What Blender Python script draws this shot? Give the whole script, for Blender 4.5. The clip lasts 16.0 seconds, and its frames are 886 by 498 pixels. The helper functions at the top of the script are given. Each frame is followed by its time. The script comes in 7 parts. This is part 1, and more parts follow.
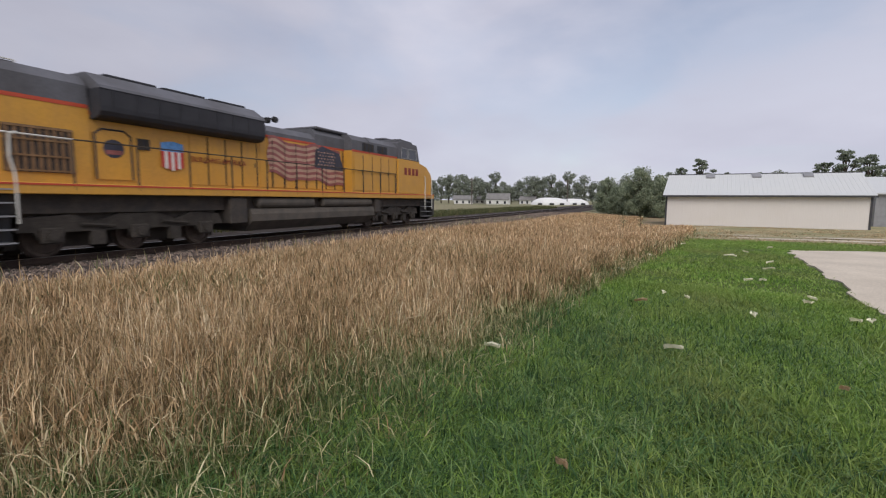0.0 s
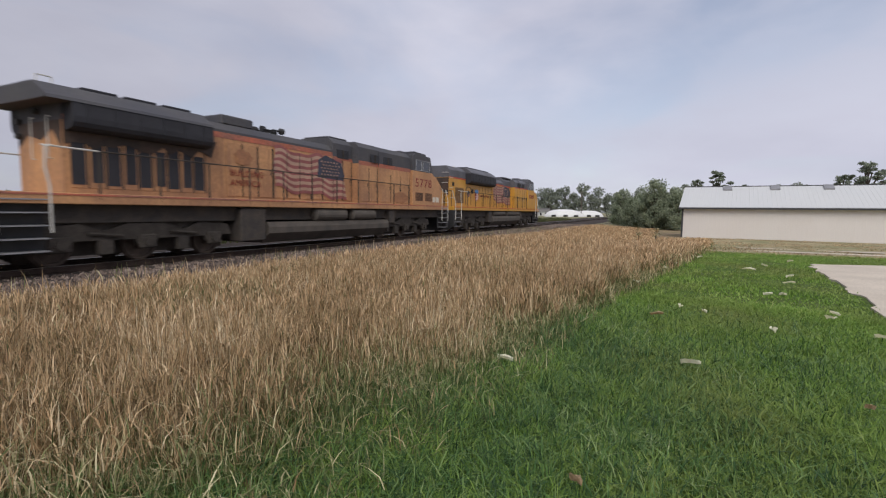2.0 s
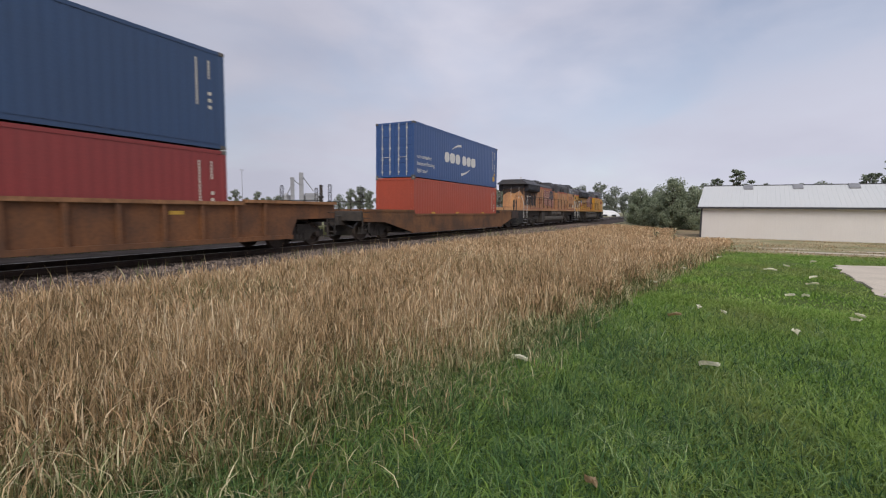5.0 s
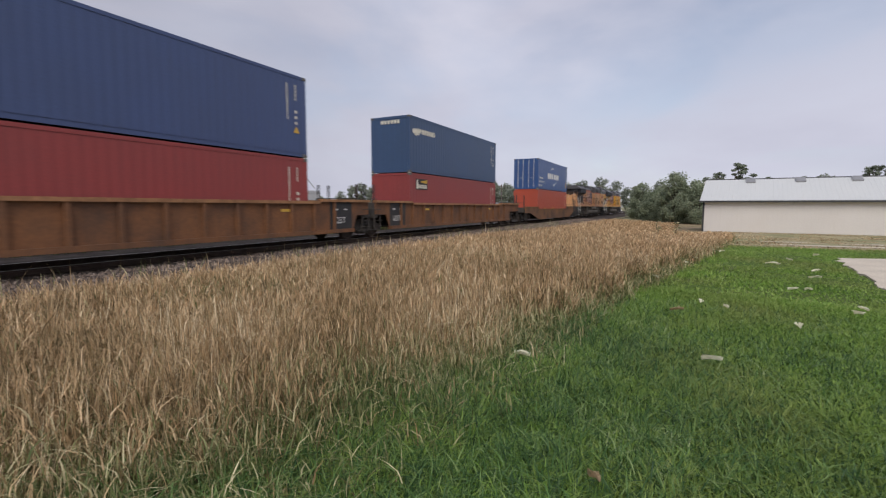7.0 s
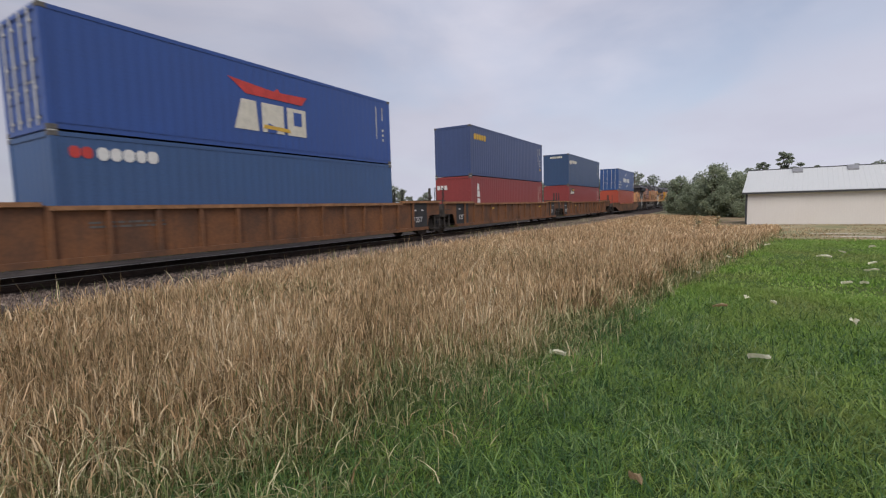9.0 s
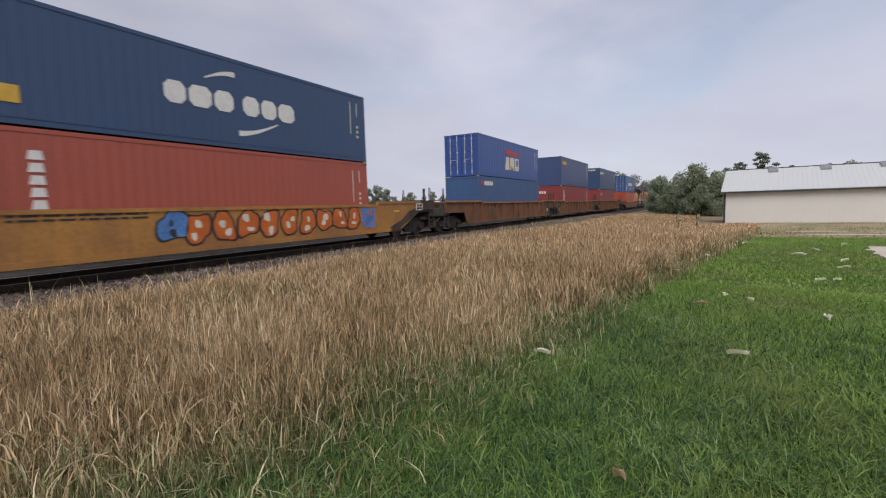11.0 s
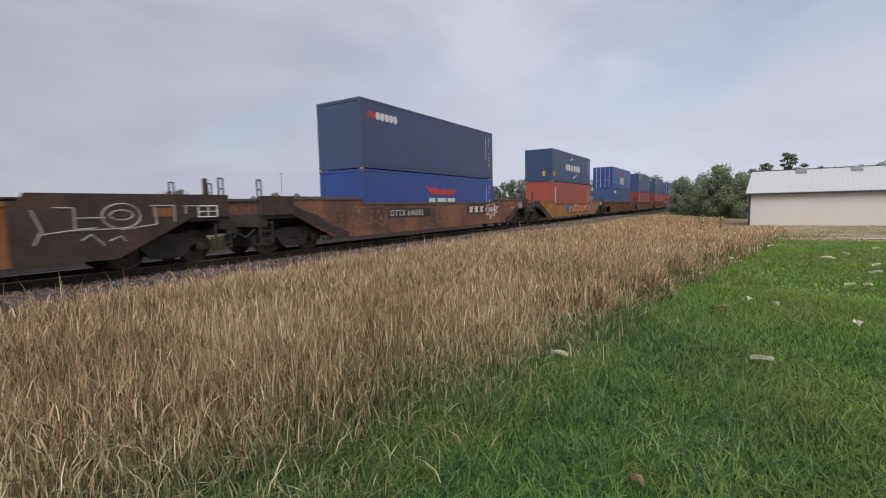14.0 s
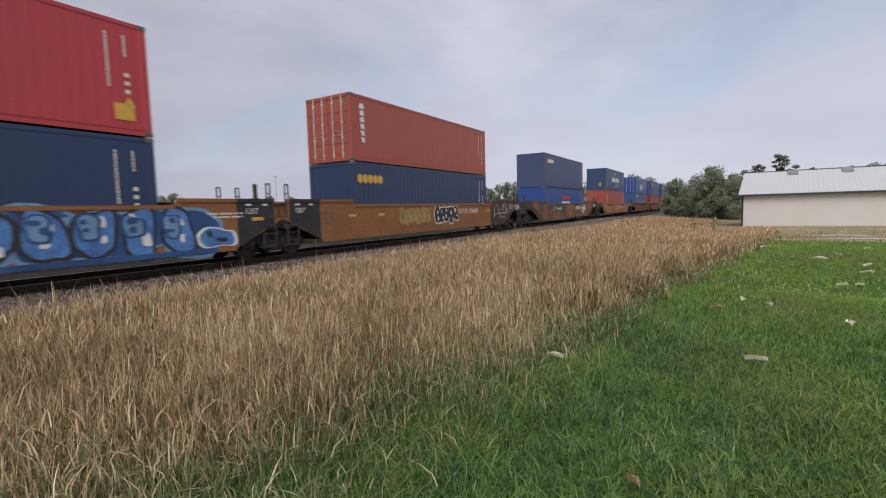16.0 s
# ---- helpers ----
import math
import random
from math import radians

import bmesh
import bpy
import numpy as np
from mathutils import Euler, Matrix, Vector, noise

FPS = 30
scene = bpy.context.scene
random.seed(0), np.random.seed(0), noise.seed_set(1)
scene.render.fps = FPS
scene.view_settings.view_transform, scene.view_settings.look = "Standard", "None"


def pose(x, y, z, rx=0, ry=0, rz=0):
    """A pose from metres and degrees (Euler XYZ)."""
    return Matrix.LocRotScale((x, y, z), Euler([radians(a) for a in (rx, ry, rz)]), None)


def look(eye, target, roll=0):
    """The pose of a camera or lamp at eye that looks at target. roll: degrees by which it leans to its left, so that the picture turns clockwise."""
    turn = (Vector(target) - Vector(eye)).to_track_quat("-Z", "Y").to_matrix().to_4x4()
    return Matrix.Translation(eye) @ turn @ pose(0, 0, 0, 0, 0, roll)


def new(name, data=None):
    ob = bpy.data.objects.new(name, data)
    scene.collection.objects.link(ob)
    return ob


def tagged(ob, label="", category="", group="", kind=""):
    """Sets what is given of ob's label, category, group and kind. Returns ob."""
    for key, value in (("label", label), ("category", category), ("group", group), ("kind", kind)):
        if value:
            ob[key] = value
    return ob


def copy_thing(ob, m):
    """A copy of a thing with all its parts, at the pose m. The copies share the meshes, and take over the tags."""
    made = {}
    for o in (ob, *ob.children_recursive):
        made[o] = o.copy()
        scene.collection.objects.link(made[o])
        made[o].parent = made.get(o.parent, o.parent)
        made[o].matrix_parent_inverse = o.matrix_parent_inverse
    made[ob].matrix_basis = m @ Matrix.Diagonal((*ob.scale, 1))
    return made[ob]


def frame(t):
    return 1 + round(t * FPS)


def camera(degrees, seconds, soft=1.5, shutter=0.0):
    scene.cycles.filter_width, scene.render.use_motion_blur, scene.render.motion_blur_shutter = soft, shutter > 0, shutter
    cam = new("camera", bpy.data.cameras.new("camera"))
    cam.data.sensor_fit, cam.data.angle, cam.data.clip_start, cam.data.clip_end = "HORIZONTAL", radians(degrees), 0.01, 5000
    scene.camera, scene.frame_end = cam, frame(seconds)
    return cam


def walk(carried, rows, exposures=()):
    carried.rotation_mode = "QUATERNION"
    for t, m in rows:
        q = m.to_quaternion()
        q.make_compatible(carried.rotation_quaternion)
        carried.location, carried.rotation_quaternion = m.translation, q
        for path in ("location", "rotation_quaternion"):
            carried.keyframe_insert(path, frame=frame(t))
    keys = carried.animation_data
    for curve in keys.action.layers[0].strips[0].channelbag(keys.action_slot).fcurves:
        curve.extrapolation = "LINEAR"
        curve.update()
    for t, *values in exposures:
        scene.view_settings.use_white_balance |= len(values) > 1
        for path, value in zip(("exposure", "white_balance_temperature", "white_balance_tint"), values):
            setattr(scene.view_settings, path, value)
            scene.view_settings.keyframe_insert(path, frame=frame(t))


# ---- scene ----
cam = camera(87.49, 16.0, soft=1.15, shutter=0.25)
PATH = [
    (0.0, pose(0, 0, 1.431, 83.94, -0.40, 23.93)),
    (0.5, pose(0, 0, 1.431, 84.51, -0.40, 23.52)),
    (1.0, pose(0, 0, 1.431, 84.99, -0.21, 23.40)),
    (1.5, pose(0, 0, 1.431, 85.19, -0.36, 24.38)),
    (2.0, pose(0, 0, 1.431, 85.32, -0.62, 25.57)),
    (2.5, pose(0, 0, 1.431, 85.37, -0.71, 26.28)),
    (3.0, pose(0, 0, 1.431, 85.50, -0.64, 26.36)),
    (3.5, pose(0, 0, 1.431, 85.60, -0.75, 27.47)),
    (5.8, pose(0, 0, 1.431, 84.83, -0.40, 27.03)),
    (6.0, pose(0, 0, 1.431, 84.69, -0.40, 26.57)),
    (6.5, pose(0, 0, 1.431, 84.64, -0.31, 25.75)),
    (7.0, pose(0, 0, 1.431, 84.77, -0.13, 27.55)),
    (7.5, pose(0, 0, 1.431, 84.86, 0.40, 34.27)),
    (8.0, pose(0, 0, 1.431, 84.82, 0.64, 34.78)),
    (8.5, pose(0, 0, 1.431, 84.82, 1.14, 33.53)),
    (9.0, pose(0, 0, 1.431, 84.83, 1.46, 31.39)),
    (9.2, pose(0, 0, 1.431, 84.98, 1.73, 30.78)),
    (11.3, pose(0, 0, 1.431, 84.75, 1.61, 29.44)),
    (11.5, pose(0, 0, 1.431, 84.66, 1.49, 30.34)),
    (12.0, pose(0, 0, 1.431, 84.38, 1.35, 32.53)),
    (12.5, pose(0, 0, 1.431, 84.18, 1.24, 32.81)),
    (13.0, pose(0, 0, 1.431, 84.41, 1.40, 32.82)),
    (13.5, pose(0, 0, 1.431, 84.58, 1.16, 32.39)),
    (14.0, pose(0, 0, 1.431, 84.81, 1.24, 31.67)),
    (14.5, pose(0, 0, 1.431, 84.83, 1.10, 31.35)),
    (15.0, pose(0, 0, 1.431, 85.01, 1.31, 31.21)),
    (15.5, pose(0, 0, 1.431, 85.13, 1.40, 31.12)),
    (16.0, pose(0, 0, 1.431, 85.11, 1.51, 31.06)),
]
walk(cam, PATH)

# ---- light ----
world = bpy.data.worlds.new("overcast_sky")
scene.world = world
world.use_nodes = True
wn = world.node_tree
wn.nodes.clear()


def wnode(kind, **values):
    n = wn.nodes.new(kind)
    for k, v in values.items():
        n.inputs[k].default_value = v
    return n


w_out = wnode("ShaderNodeOutputWorld")
w_bg = wnode("ShaderNodeBackground", Strength=1.0)
w_sky = wn.nodes.new("ShaderNodeTexSky")
w_sky.sky_type = "NISHITA"
w_sky.sun_disc = False
w_sky.sun_elevation, w_sky.sun_rotation = radians(42), radians(150)
w_dim = wn.nodes.new("ShaderNodeVectorMath")
w_dim.operation = "SCALE"
w_dim.inputs["Scale"].default_value = 0.098
w_co = wn.nodes.new("ShaderNodeTexCoord")
w_map = wn.nodes.new("ShaderNodeMapping")
w_map.inputs["Scale"].default_value = (1.0, 1.0, 2.6)
w_map.inputs["Rotation"].default_value = (0.12, 0.1, 0.5)
w_no = wnode("ShaderNodeTexNoise", Scale=1.9, Detail=5.0, Roughness=0.5, Distortion=0.5)
w_ramp = wn.nodes.new("ShaderNodeValToRGB")
w_ramp.color_ramp.elements[0].position, w_ramp.color_ramp.elements[0].color = 0.34, (0.6, 0.6, 0.6, 1)
w_ramp.color_ramp.elements[1].position, w_ramp.color_ramp.elements[1].color = 0.56, (1, 1, 1, 1)
w_cloud = wn.nodes.new("ShaderNodeTexNoise")
w_cloud.inputs["Scale"].default_value, w_cloud.inputs["Detail"].default_value = 3.2, 5.0
w_cr = wn.nodes.new("ShaderNodeValToRGB")
w_cr.color_ramp.elements[0].position, w_cr.color_ramp.elements[0].color = 0.2, (0.44, 0.445, 0.54, 1)
w_cr.color_ramp.elements[1].position, w_cr.color_ramp.elements[1].color = 0.78, (0.555, 0.56, 0.655, 1)
w_mix = wn.nodes.new("ShaderNodeMix")
w_mix.data_type = "RGBA"
wl = wn.links.new
wl(w_co.outputs["Generated"], w_map.inputs["Vector"])
wl(w_map.outputs["Vector"], w_no.inputs["Vector"])
wl(w_map.outputs["Vector"], w_cloud.inputs["Vector"])
wl(w_no.outputs["Fac"], w_ramp.inputs["Fac"])
wl(w_cloud.outputs["Fac"], w_cr.inputs["Fac"])
wl(w_sky.outputs["Color"], w_dim.inputs[0])
wl(w_dim.outputs["Vector"], w_mix.inputs["A"])
# the overcast thickens towards the west
w_sep = wn.nodes.new("ShaderNodeSeparateXYZ")
w_thick = wn.nodes.new("ShaderNodeMapRange")
w_thick.inputs["From Min"].default_value, w_thick.inputs["From Max"].default_value = -1.0, -0.4
w_thick.inputs["To Min"].default_value, w_thick.inputs["To Max"].default_value = 0.74, 1.0
w_veil = wn.nodes.new("ShaderNodeVectorMath")
w_veil.operation = "SCALE"
wl(w_co.outputs["Generated"], w_sep.inputs["Vector"])
wl(w_sep.outputs["X"], w_thick.inputs["Value"])
wl(w_cr.outputs["Color"], w_veil.inputs[0])
wl(w_thick.outputs["Result"], w_veil.inputs["Scale"])
wl(w_veil.outputs["Vector"], w_mix.inputs["B"])


def wmath(op, a, b=0.0, c=0.0):
    n = wn.nodes.new("ShaderNodeMath")
    n.operation = op
    for i, v in enumerate((a, b, c)):
        if isinstance(v, (int, float)):
            n.inputs[i].default_value = v
        else:
            wl(v, n.inputs[i])
    return n.outputs["Value"]


# long thin streaks where the cloud opens towards the north and east
w_wob = wmath("MULTIPLY_ADD", w_cloud.outputs["Fac"], 0.34, -0.17)
w_lift = wmath("MULTIPLY_ADD", w_sep.outputs["X"], -0.30, -0.27)
w_band = wmath("ADD", wmath("ADD", w_sep.outputs["Z"], w_lift), w_wob)
w_bell = wmath("POWER", 2.718, wmath("MULTIPLY", wmath("MULTIPLY", w_band, w_band), -95.0))
w_side = wn.nodes.new("ShaderNodeMapRange")
w_side.interpolation_type = "SMOOTHSTEP"
w_side.inputs["From Min"].default_value, w_side.inputs["From Max"].default_value = -0.50, -0.05
wl(w_sep.outputs["X"], w_side.inputs["Value"])
w_gap = wmath("MULTIPLY", wmath("MULTIPLY", w_bell, w_side.outputs["Result"]), 0.36)
wl(wmath("MULTIPLY", w_ramp.outputs["Color"], wmath("SUBTRACT", 1.0, w_gap)), w_mix.inputs["Factor"])
wl(w_mix.outputs["Result"], w_bg.inputs["Color"])
wl(w_bg.outputs["Background"], w_out.inputs["Surface"])

sun_data = bpy.data.lights.new("sun", "SUN")
sun_data.energy, sun_data.angle, sun_data.color = 1.7, radians(40), (1.0, 0.96, 0.9)
sun = new("sun", sun_data)
sun.matrix_world = look((20, -30, 40), (0, 5, 0))
scene.view_settings.exposure = 0.28


# ---- materials ----
def mat(name, base, rough=0.6, metal=0.0, var=0.25, scale=3.0, fine=40.0, bump=0.15, tint=None, streak=0.0, rand=0.0, spec=0.4):
    """Procedural surface: base colour broken up at two scales, streaks down the face, relief."""
    m = bpy.data.materials.new(name)
    m.use_nodes = True
    nt = m.node_tree
    b = nt.nodes["Principled BSDF"]
    b.inputs["Metallic"].default_value = metal
    b.inputs["Specular IOR Level"].default_value = spec
    ln = nt.links.new
    co = nt.nodes.new("ShaderNodeTexCoord")
    big = nt.nodes.new("ShaderNodeTexNoise")
    big.inputs["Scale"].default_value, big.inputs["Detail"].default_value = scale, 4
    sm = nt.nodes.new("ShaderNodeTexNoise")
    sm.inputs["Scale"].default_value, sm.inputs["Detail"].default_value = fine, 3
    ln(co.outputs["Object"], big.inputs["Vector"])
    ln(co.outputs["Object"], sm.inputs["Vector"])
    tint = tint or tuple(c * 0.55 for c in base)
    r1 = nt.nodes.new("ShaderNodeValToRGB")
    r1.color_ramp.elements[0].position, r1.color_ramp.elements[1].position = 0.35, 0.7
    r1.color_ramp.elements[0].color = (*base, 1)
    r1.color_ramp.elements[1].color = (*[x + (y - x) * min(1, var * 2) for x, y in zip(base, tint)], 1)
    ln(big.outputs["Fac"], r1.inputs["Fac"])
    last = r1.outputs["Color"]
    if streak:
        mp = nt.nodes.new("ShaderNodeMapping")
        mp.inputs["Scale"].default_value = (3.0, 3.0, 0.35)
        st = nt.nodes.new("ShaderNodeTexNoise")
        st.inputs["Scale"].default_value, st.inputs["Detail"].default_value = 2.2, 6
        ln(co.outputs["Object"], mp.inputs["Vector"])
        ln(mp.outputs["Vector"], st.inputs["Vector"])
        sr = nt.nodes.new("ShaderNodeMapRange")
        sr.inputs["From Min"].default_value, sr.inputs["From Max"].default_value = 0.52, 0.78
        sr.inputs["To Max"].default_value = streak
        ln(st.outputs["Fac"], sr.inputs["Value"])
        mx = nt.nodes.new("ShaderNodeMix")
        mx.data_type = "RGBA"
        ln(sr.outputs["Result"], mx.inputs["Factor"])
        ln(last, mx.inputs["A"])
        mx.inputs["B"].default_value = (*tint, 1)
        last = mx.outputs["Result"]
    hs = nt.nodes.new("ShaderNodeHueSaturation")
    ln(last, hs.inputs["Color"])
    v = nt.nodes.new("ShaderNodeMapRange")
    v.inputs["From Min"].default_value, v.inputs["From Max"].default_value = 0.3, 0.7
    v.inputs["To Min"].default_value, v.inputs["To Max"].default_value = 1 - var * 0.5, 1 + var * 0.4
    ln(sm.outputs["Fac"], v.inputs["Value"])
    val = v.outputs["Result"]
    if rand:
        oi = nt.nodes.new("ShaderNodeObjectInfo")
        rr = nt.nodes.new("ShaderNodeMapRange")
        rr.inputs["To Min"].default_value, rr.inputs["To Max"].default_value = 1 - rand, 1 + rand
        ln(oi.outputs["Random"], rr.inputs["Value"])
        mu = nt.nodes.new("ShaderNodeMath")
        mu.operation = "MULTIPLY"
        ln(val, mu.inputs[0])
        ln(rr.outputs["Result"], mu.inputs[1])
        val = mu.outputs["Value"]
    ln(val, hs.inputs["Value"])
    ln(hs.outputs["Color"], b.inputs["Base Color"])
    ro = nt.nodes.new("ShaderNodeMapRange")
    ro.inputs["To Min"].default_value, ro.inputs["To Max"].default_value = max(0.05, rough - 0.12), min(1, rough + 0.12)
    ln(sm.outputs["Fac"], ro.inputs["Value"])
    ln(ro.outputs["Result"], b.inputs["Roughness"])
    if bump:
        bp = nt.nodes.new("ShaderNodeBump")
        bp.inputs["Strength"].default_value, bp.inputs["Distance"].default_value = bump, 0.02
        ln(sm.outputs["Fac"], bp.inputs["Height"])
        ln(bp.outputs["Normal"], b.inputs["Normal"])
    return m


def leafy(name, stops, rough=0.6, through_light=0.25, dull=None):
    """Blades and leaves: each its own tone out of a ramp, with some light coming through."""
    m = bpy.data.materials.new(name)
    m.use_nodes = True
    nt = m.node_tree
    b = nt.nodes["Principled BSDF"]
    g = nt.nodes.new("ShaderNodeNewGeometry")
    co = nt.nodes.new("ShaderNodeTexCoord")
    no = nt.nodes.new("ShaderNodeTexNoise")
    no.inputs["Scale"].default_value, no.inputs["Detail"].default_value = 0.55, 4
    nt.links.new(co.outputs["Object"], no.inputs["Vector"])
    ad = nt.nodes.new("ShaderNodeMath")
    ad.operation = "MULTIPLY_ADD"
    nt.links.new(g.outputs["Random Per Island"], ad.inputs[0])
    ad.inputs[1].default_value = 0.78
    mr = nt.nodes.new("ShaderNodeMapRange")
    mr.inputs["From Min"].default_value, mr.inputs["From Max"].default_value = 0.33, 0.67
    mr.inputs["To Max"].default_value = 0.20
    nt.links.new(no.outputs["Fac"], mr.inputs["Value"])
    nt.links.new(mr.outputs["Result"], ad.inputs[2])
    r = nt.nodes.new("ShaderNodeValToRGB")
    el = r.color_ramp.elements
    el[0].position, el[0].color = stops[0][0], (*stops[0][1], 1)
    el[1].position, el[1].color = stops[-1][0], (*stops[-1][1], 1)
    for p, c in stops[1:-1]:
        e = el.new(p)
        e.color = (*c, 1)
    nt.links.new(ad.outputs["Value"], r.inputs["Fac"])
    tone = r.outputs["Color"]
    if dull:
        # worn, drier patches a few metres across
        pn = nt.nodes.new("ShaderNodeTexNoise")
        pn.inputs["Scale"].default_value, pn.inputs["Detail"].default_value = 0.33, 3
        nt.links.new(co.outputs["Object"], pn.inputs["Vector"])
        pr = nt.nodes.new("ShaderNodeMapRange")
        pr.inputs["From Min"].default_value, pr.inputs["From Max"].default_value = 0.42, 0.68
        pr.inputs["To Max"].default_value = 0.6
        nt.links.new(pn.outputs["Fac"], pr.inputs["Value"])
        pm = nt.nodes.new("ShaderNodeMix")
        pm.data_type = "RGBA"
        nt.links.new(pr.outputs["Result"], pm.inputs["Factor"])
        nt.links.new(tone, pm.inputs["A"])
        pm.inputs["B"].default_value = (*dull, 1)
        tone = pm.outputs["Result"]
    nt.links.new(tone, b.inputs["Base Color"])
    b.inputs["Roughness"].default_value = rough
    b.inputs["Specular IOR Level"].default_value = 0.25
    tr = nt.nodes.new("ShaderNodeBsdfTranslucent")
    nt.links.new(tone, tr.inputs["Color"])
    mx = nt.nodes.new("ShaderNodeMixShader")
    mx.inputs["Fac"].default_value = through_light
    nt.links.new(b.outputs["BSDF"], mx.inputs[1])
    nt.links.new(tr.outputs["BSDF"], mx.inputs[2])
    nt.links.new(mx.outputs["Shader"], nt.nodes["Material Output"].inputs["Surface"])
    return m


M_LAWN = mat("lawn_soil", (0.07, 0.12, 0.028), 0.95, var=0.5, scale=0.8, fine=25, bump=0.5, tint=(0.10, 0.125, 0.04), spec=0.05)
M_FIELD = mat("dry_field_soil", (0.30, 0.21, 0.125), 0.95, var=0.5, scale=0.5, fine=14, bump=0.6, tint=(0.12, 0.12, 0.045))
M_FAR = mat("far_field", (0.17, 0.17, 0.08), 0.95, var=0.5, scale=0.03, fine=1.2, bump=0.3, tint=(0.25, 0.21, 0.12))
M_DIRT = mat("worn_dirt", (0.36, 0.30, 0.17), 0.95, var=0.6, scale=0.35, fine=9, bump=0.3, tint=(0.20, 0.20, 0.085))
M_CONC = mat("old_concrete", (0.60, 0.525, 0.425), 0.9, var=0.3, scale=0.6, fine=30, bump=0.3, tint=(0.40, 0.34, 0.27))
M_BALL = mat("ballast_bed", (0.085, 0.072, 0.066), 0.95, var=0.5, scale=2.0, fine=22, bump=1.0, spec=0.03)
M_RAIL = mat("rail_steel", (0.075, 0.052, 0.042), 0.7, metal=0.6, var=0.4, scale=4, fine=60)
M_RAILTOP = mat("polished_rail_head", (0.40, 0.38, 0.36), 0.35, metal=1.0, var=0.1, scale=2, fine=30, bump=0.0)
M_TIE = mat("creosoted_tie", (0.07, 0.055, 0.045), 0.9, var=0.5, scale=6, fine=50, bump=0.5, rand=0.35)
M_YEL = mat("armour_yellow_paint", (0.56, 0.285, 0.04), 0.45, var=0.18, scale=1.2, fine=16, bump=0.05, tint=(0.36, 0.19, 0.06), streak=0.35)
M_YEL2 = mat("faded_armour_yellow_paint", (0.55, 0.29, 0.13), 0.6, var=0.36, scale=0.5, fine=10, bump=0.06, tint=(0.25, 0.125, 0.075), streak=0.8)
M_GREY = mat("harbour_grey_paint", (0.115, 0.115, 0.13), 0.6, var=0.3, scale=1.0, fine=18, bump=0.08, tint=(0.06, 0.055, 0.055), streak=0.4)
M_RUSTWASH = mat("red_brown_dirt_wash", (0.38, 0.18, 0.085), 0.8, var=0.5, scale=2, fine=18, bump=0.05, tint=(0.26, 0.125, 0.07))
M_FADEDRED = mat("faded_red_band", (0.46, 0.13, 0.075), 0.7, var=0.6, scale=1.1, fine=14, bump=0.03, tint=(0.24, 0.12, 0.09), streak=0.5)
M_GRILLE = mat("rusty_grille_bars", (0.24, 0.14, 0.07), 0.8, var=0.4, scale=4, fine=30)
M_DARKROOF = mat("sooty_dark_roof_paint", (0.06, 0.06, 0.07), 0.7, var=0.4, scale=0.8, fine=14, bump=0.08, tint=(0.085, 0.08, 0.08), streak=0.3)
M_SOOT = mat("sooty_radiator_grille", (0.035, 0.035, 0.042), 0.8, var=0.3, scale=2, fine=70, bump=0.4)
M_RED = mat("signal_red_line", (0.48, 0.07, 0.03), 0.5, var=0.2, bump=0.0)
M_DECRED = mat("faded_flag_red", (0.30, 0.10, 0.092), 0.55, var=0.35, scale=2, bump=0.0)
M_DECWHITE = mat("faded_flag_white", (0.47, 0.30, 0.215), 0.55, var=0.3, scale=2, bump=0.0)
M_DECBLUE = mat("faded_flag_blue", (0.050, 0.053, 0.080), 0.6, var=0.5, scale=2, bump=0.0)
M_UNDER = mat("grimy_underframe", (0.045, 0.04, 0.037), 0.85, var=0.5, scale=3, fine=30, bump=0.3, tint=(0.075, 0.06, 0.048))
M_TANK = mat("road_dust_tank", (0.105, 0.088, 0.072), 0.8, var=0.4, scale=1.5, fine=20, bump=0.1, tint=(0.05, 0.045, 0.04), streak=0.4)
M_TRUCK = mat("brown_dusty_truck", (0.062, 0.052, 0.043), 0.9, var=0.6, scale=3, fine=30, bump=0.3)
M_WHEEL = mat("wheel_steel", (0.10, 0.075, 0.06), 0.7, metal=0.3, var=0.4, scale=5, fine=40)
M_GLASS = mat("dark_cab_glass", (0.02, 0.024, 0.03), 0.08, var=0.1, bump=0.0, spec=0.6)
M_SILVER = mat("bright_handrail_paint", (0.62, 0.60, 0.55), 0.5, var=0.2, bump=0.0)
M_BLACK = mat("black_paint", (0.022, 0.022, 0.024), 0.6, var=0.3, scale=2, fine=20, bump=0.05, tint=(0.05, 0.045, 0.04))
M_WHITE = mat("white_stencil_paint", (0.70, 0.69, 0.66), 0.6, var=0.15, scale=6, fine=40, bump=0.0)
M_CREAM = mat("cream_decal", (0.66, 0.62, 0.52), 0.6, var=0.2, scale=5, fine=40, bump=0.0)
M_GOLD = mat("amber_decal", (0.62, 0.38, 0.06), 0.6, var=0.2, scale=5, bump=0.0)
M_DECR = mat("red_decal", (0.56, 0.06, 0.05), 0.6, var=0.25, scale=4, bump=0.0)
M_LTEXT = mat("dark_red_lettering", (0.22, 0.03, 0.02), 0.6, var=0.2, bump=0.0)
M_GRAFBLUE = mat("graffiti_blue", (0.10, 0.25, 0.52), 0.6, var=0.5, scale=1.4, fine=12, bump=0.0, tint=(0.05, 0.11, 0.30))
M_GRAFORANGE = mat("graffiti_orange", (0.55, 0.13, 0.02), 0.6, var=0.3, scale=3, bump=0.0)
M_GRAFGREY = mat("faded_graffiti_olive", (0.36, 0.27, 0.10), 0.7, var=0.4, scale=3, bump=0.0)
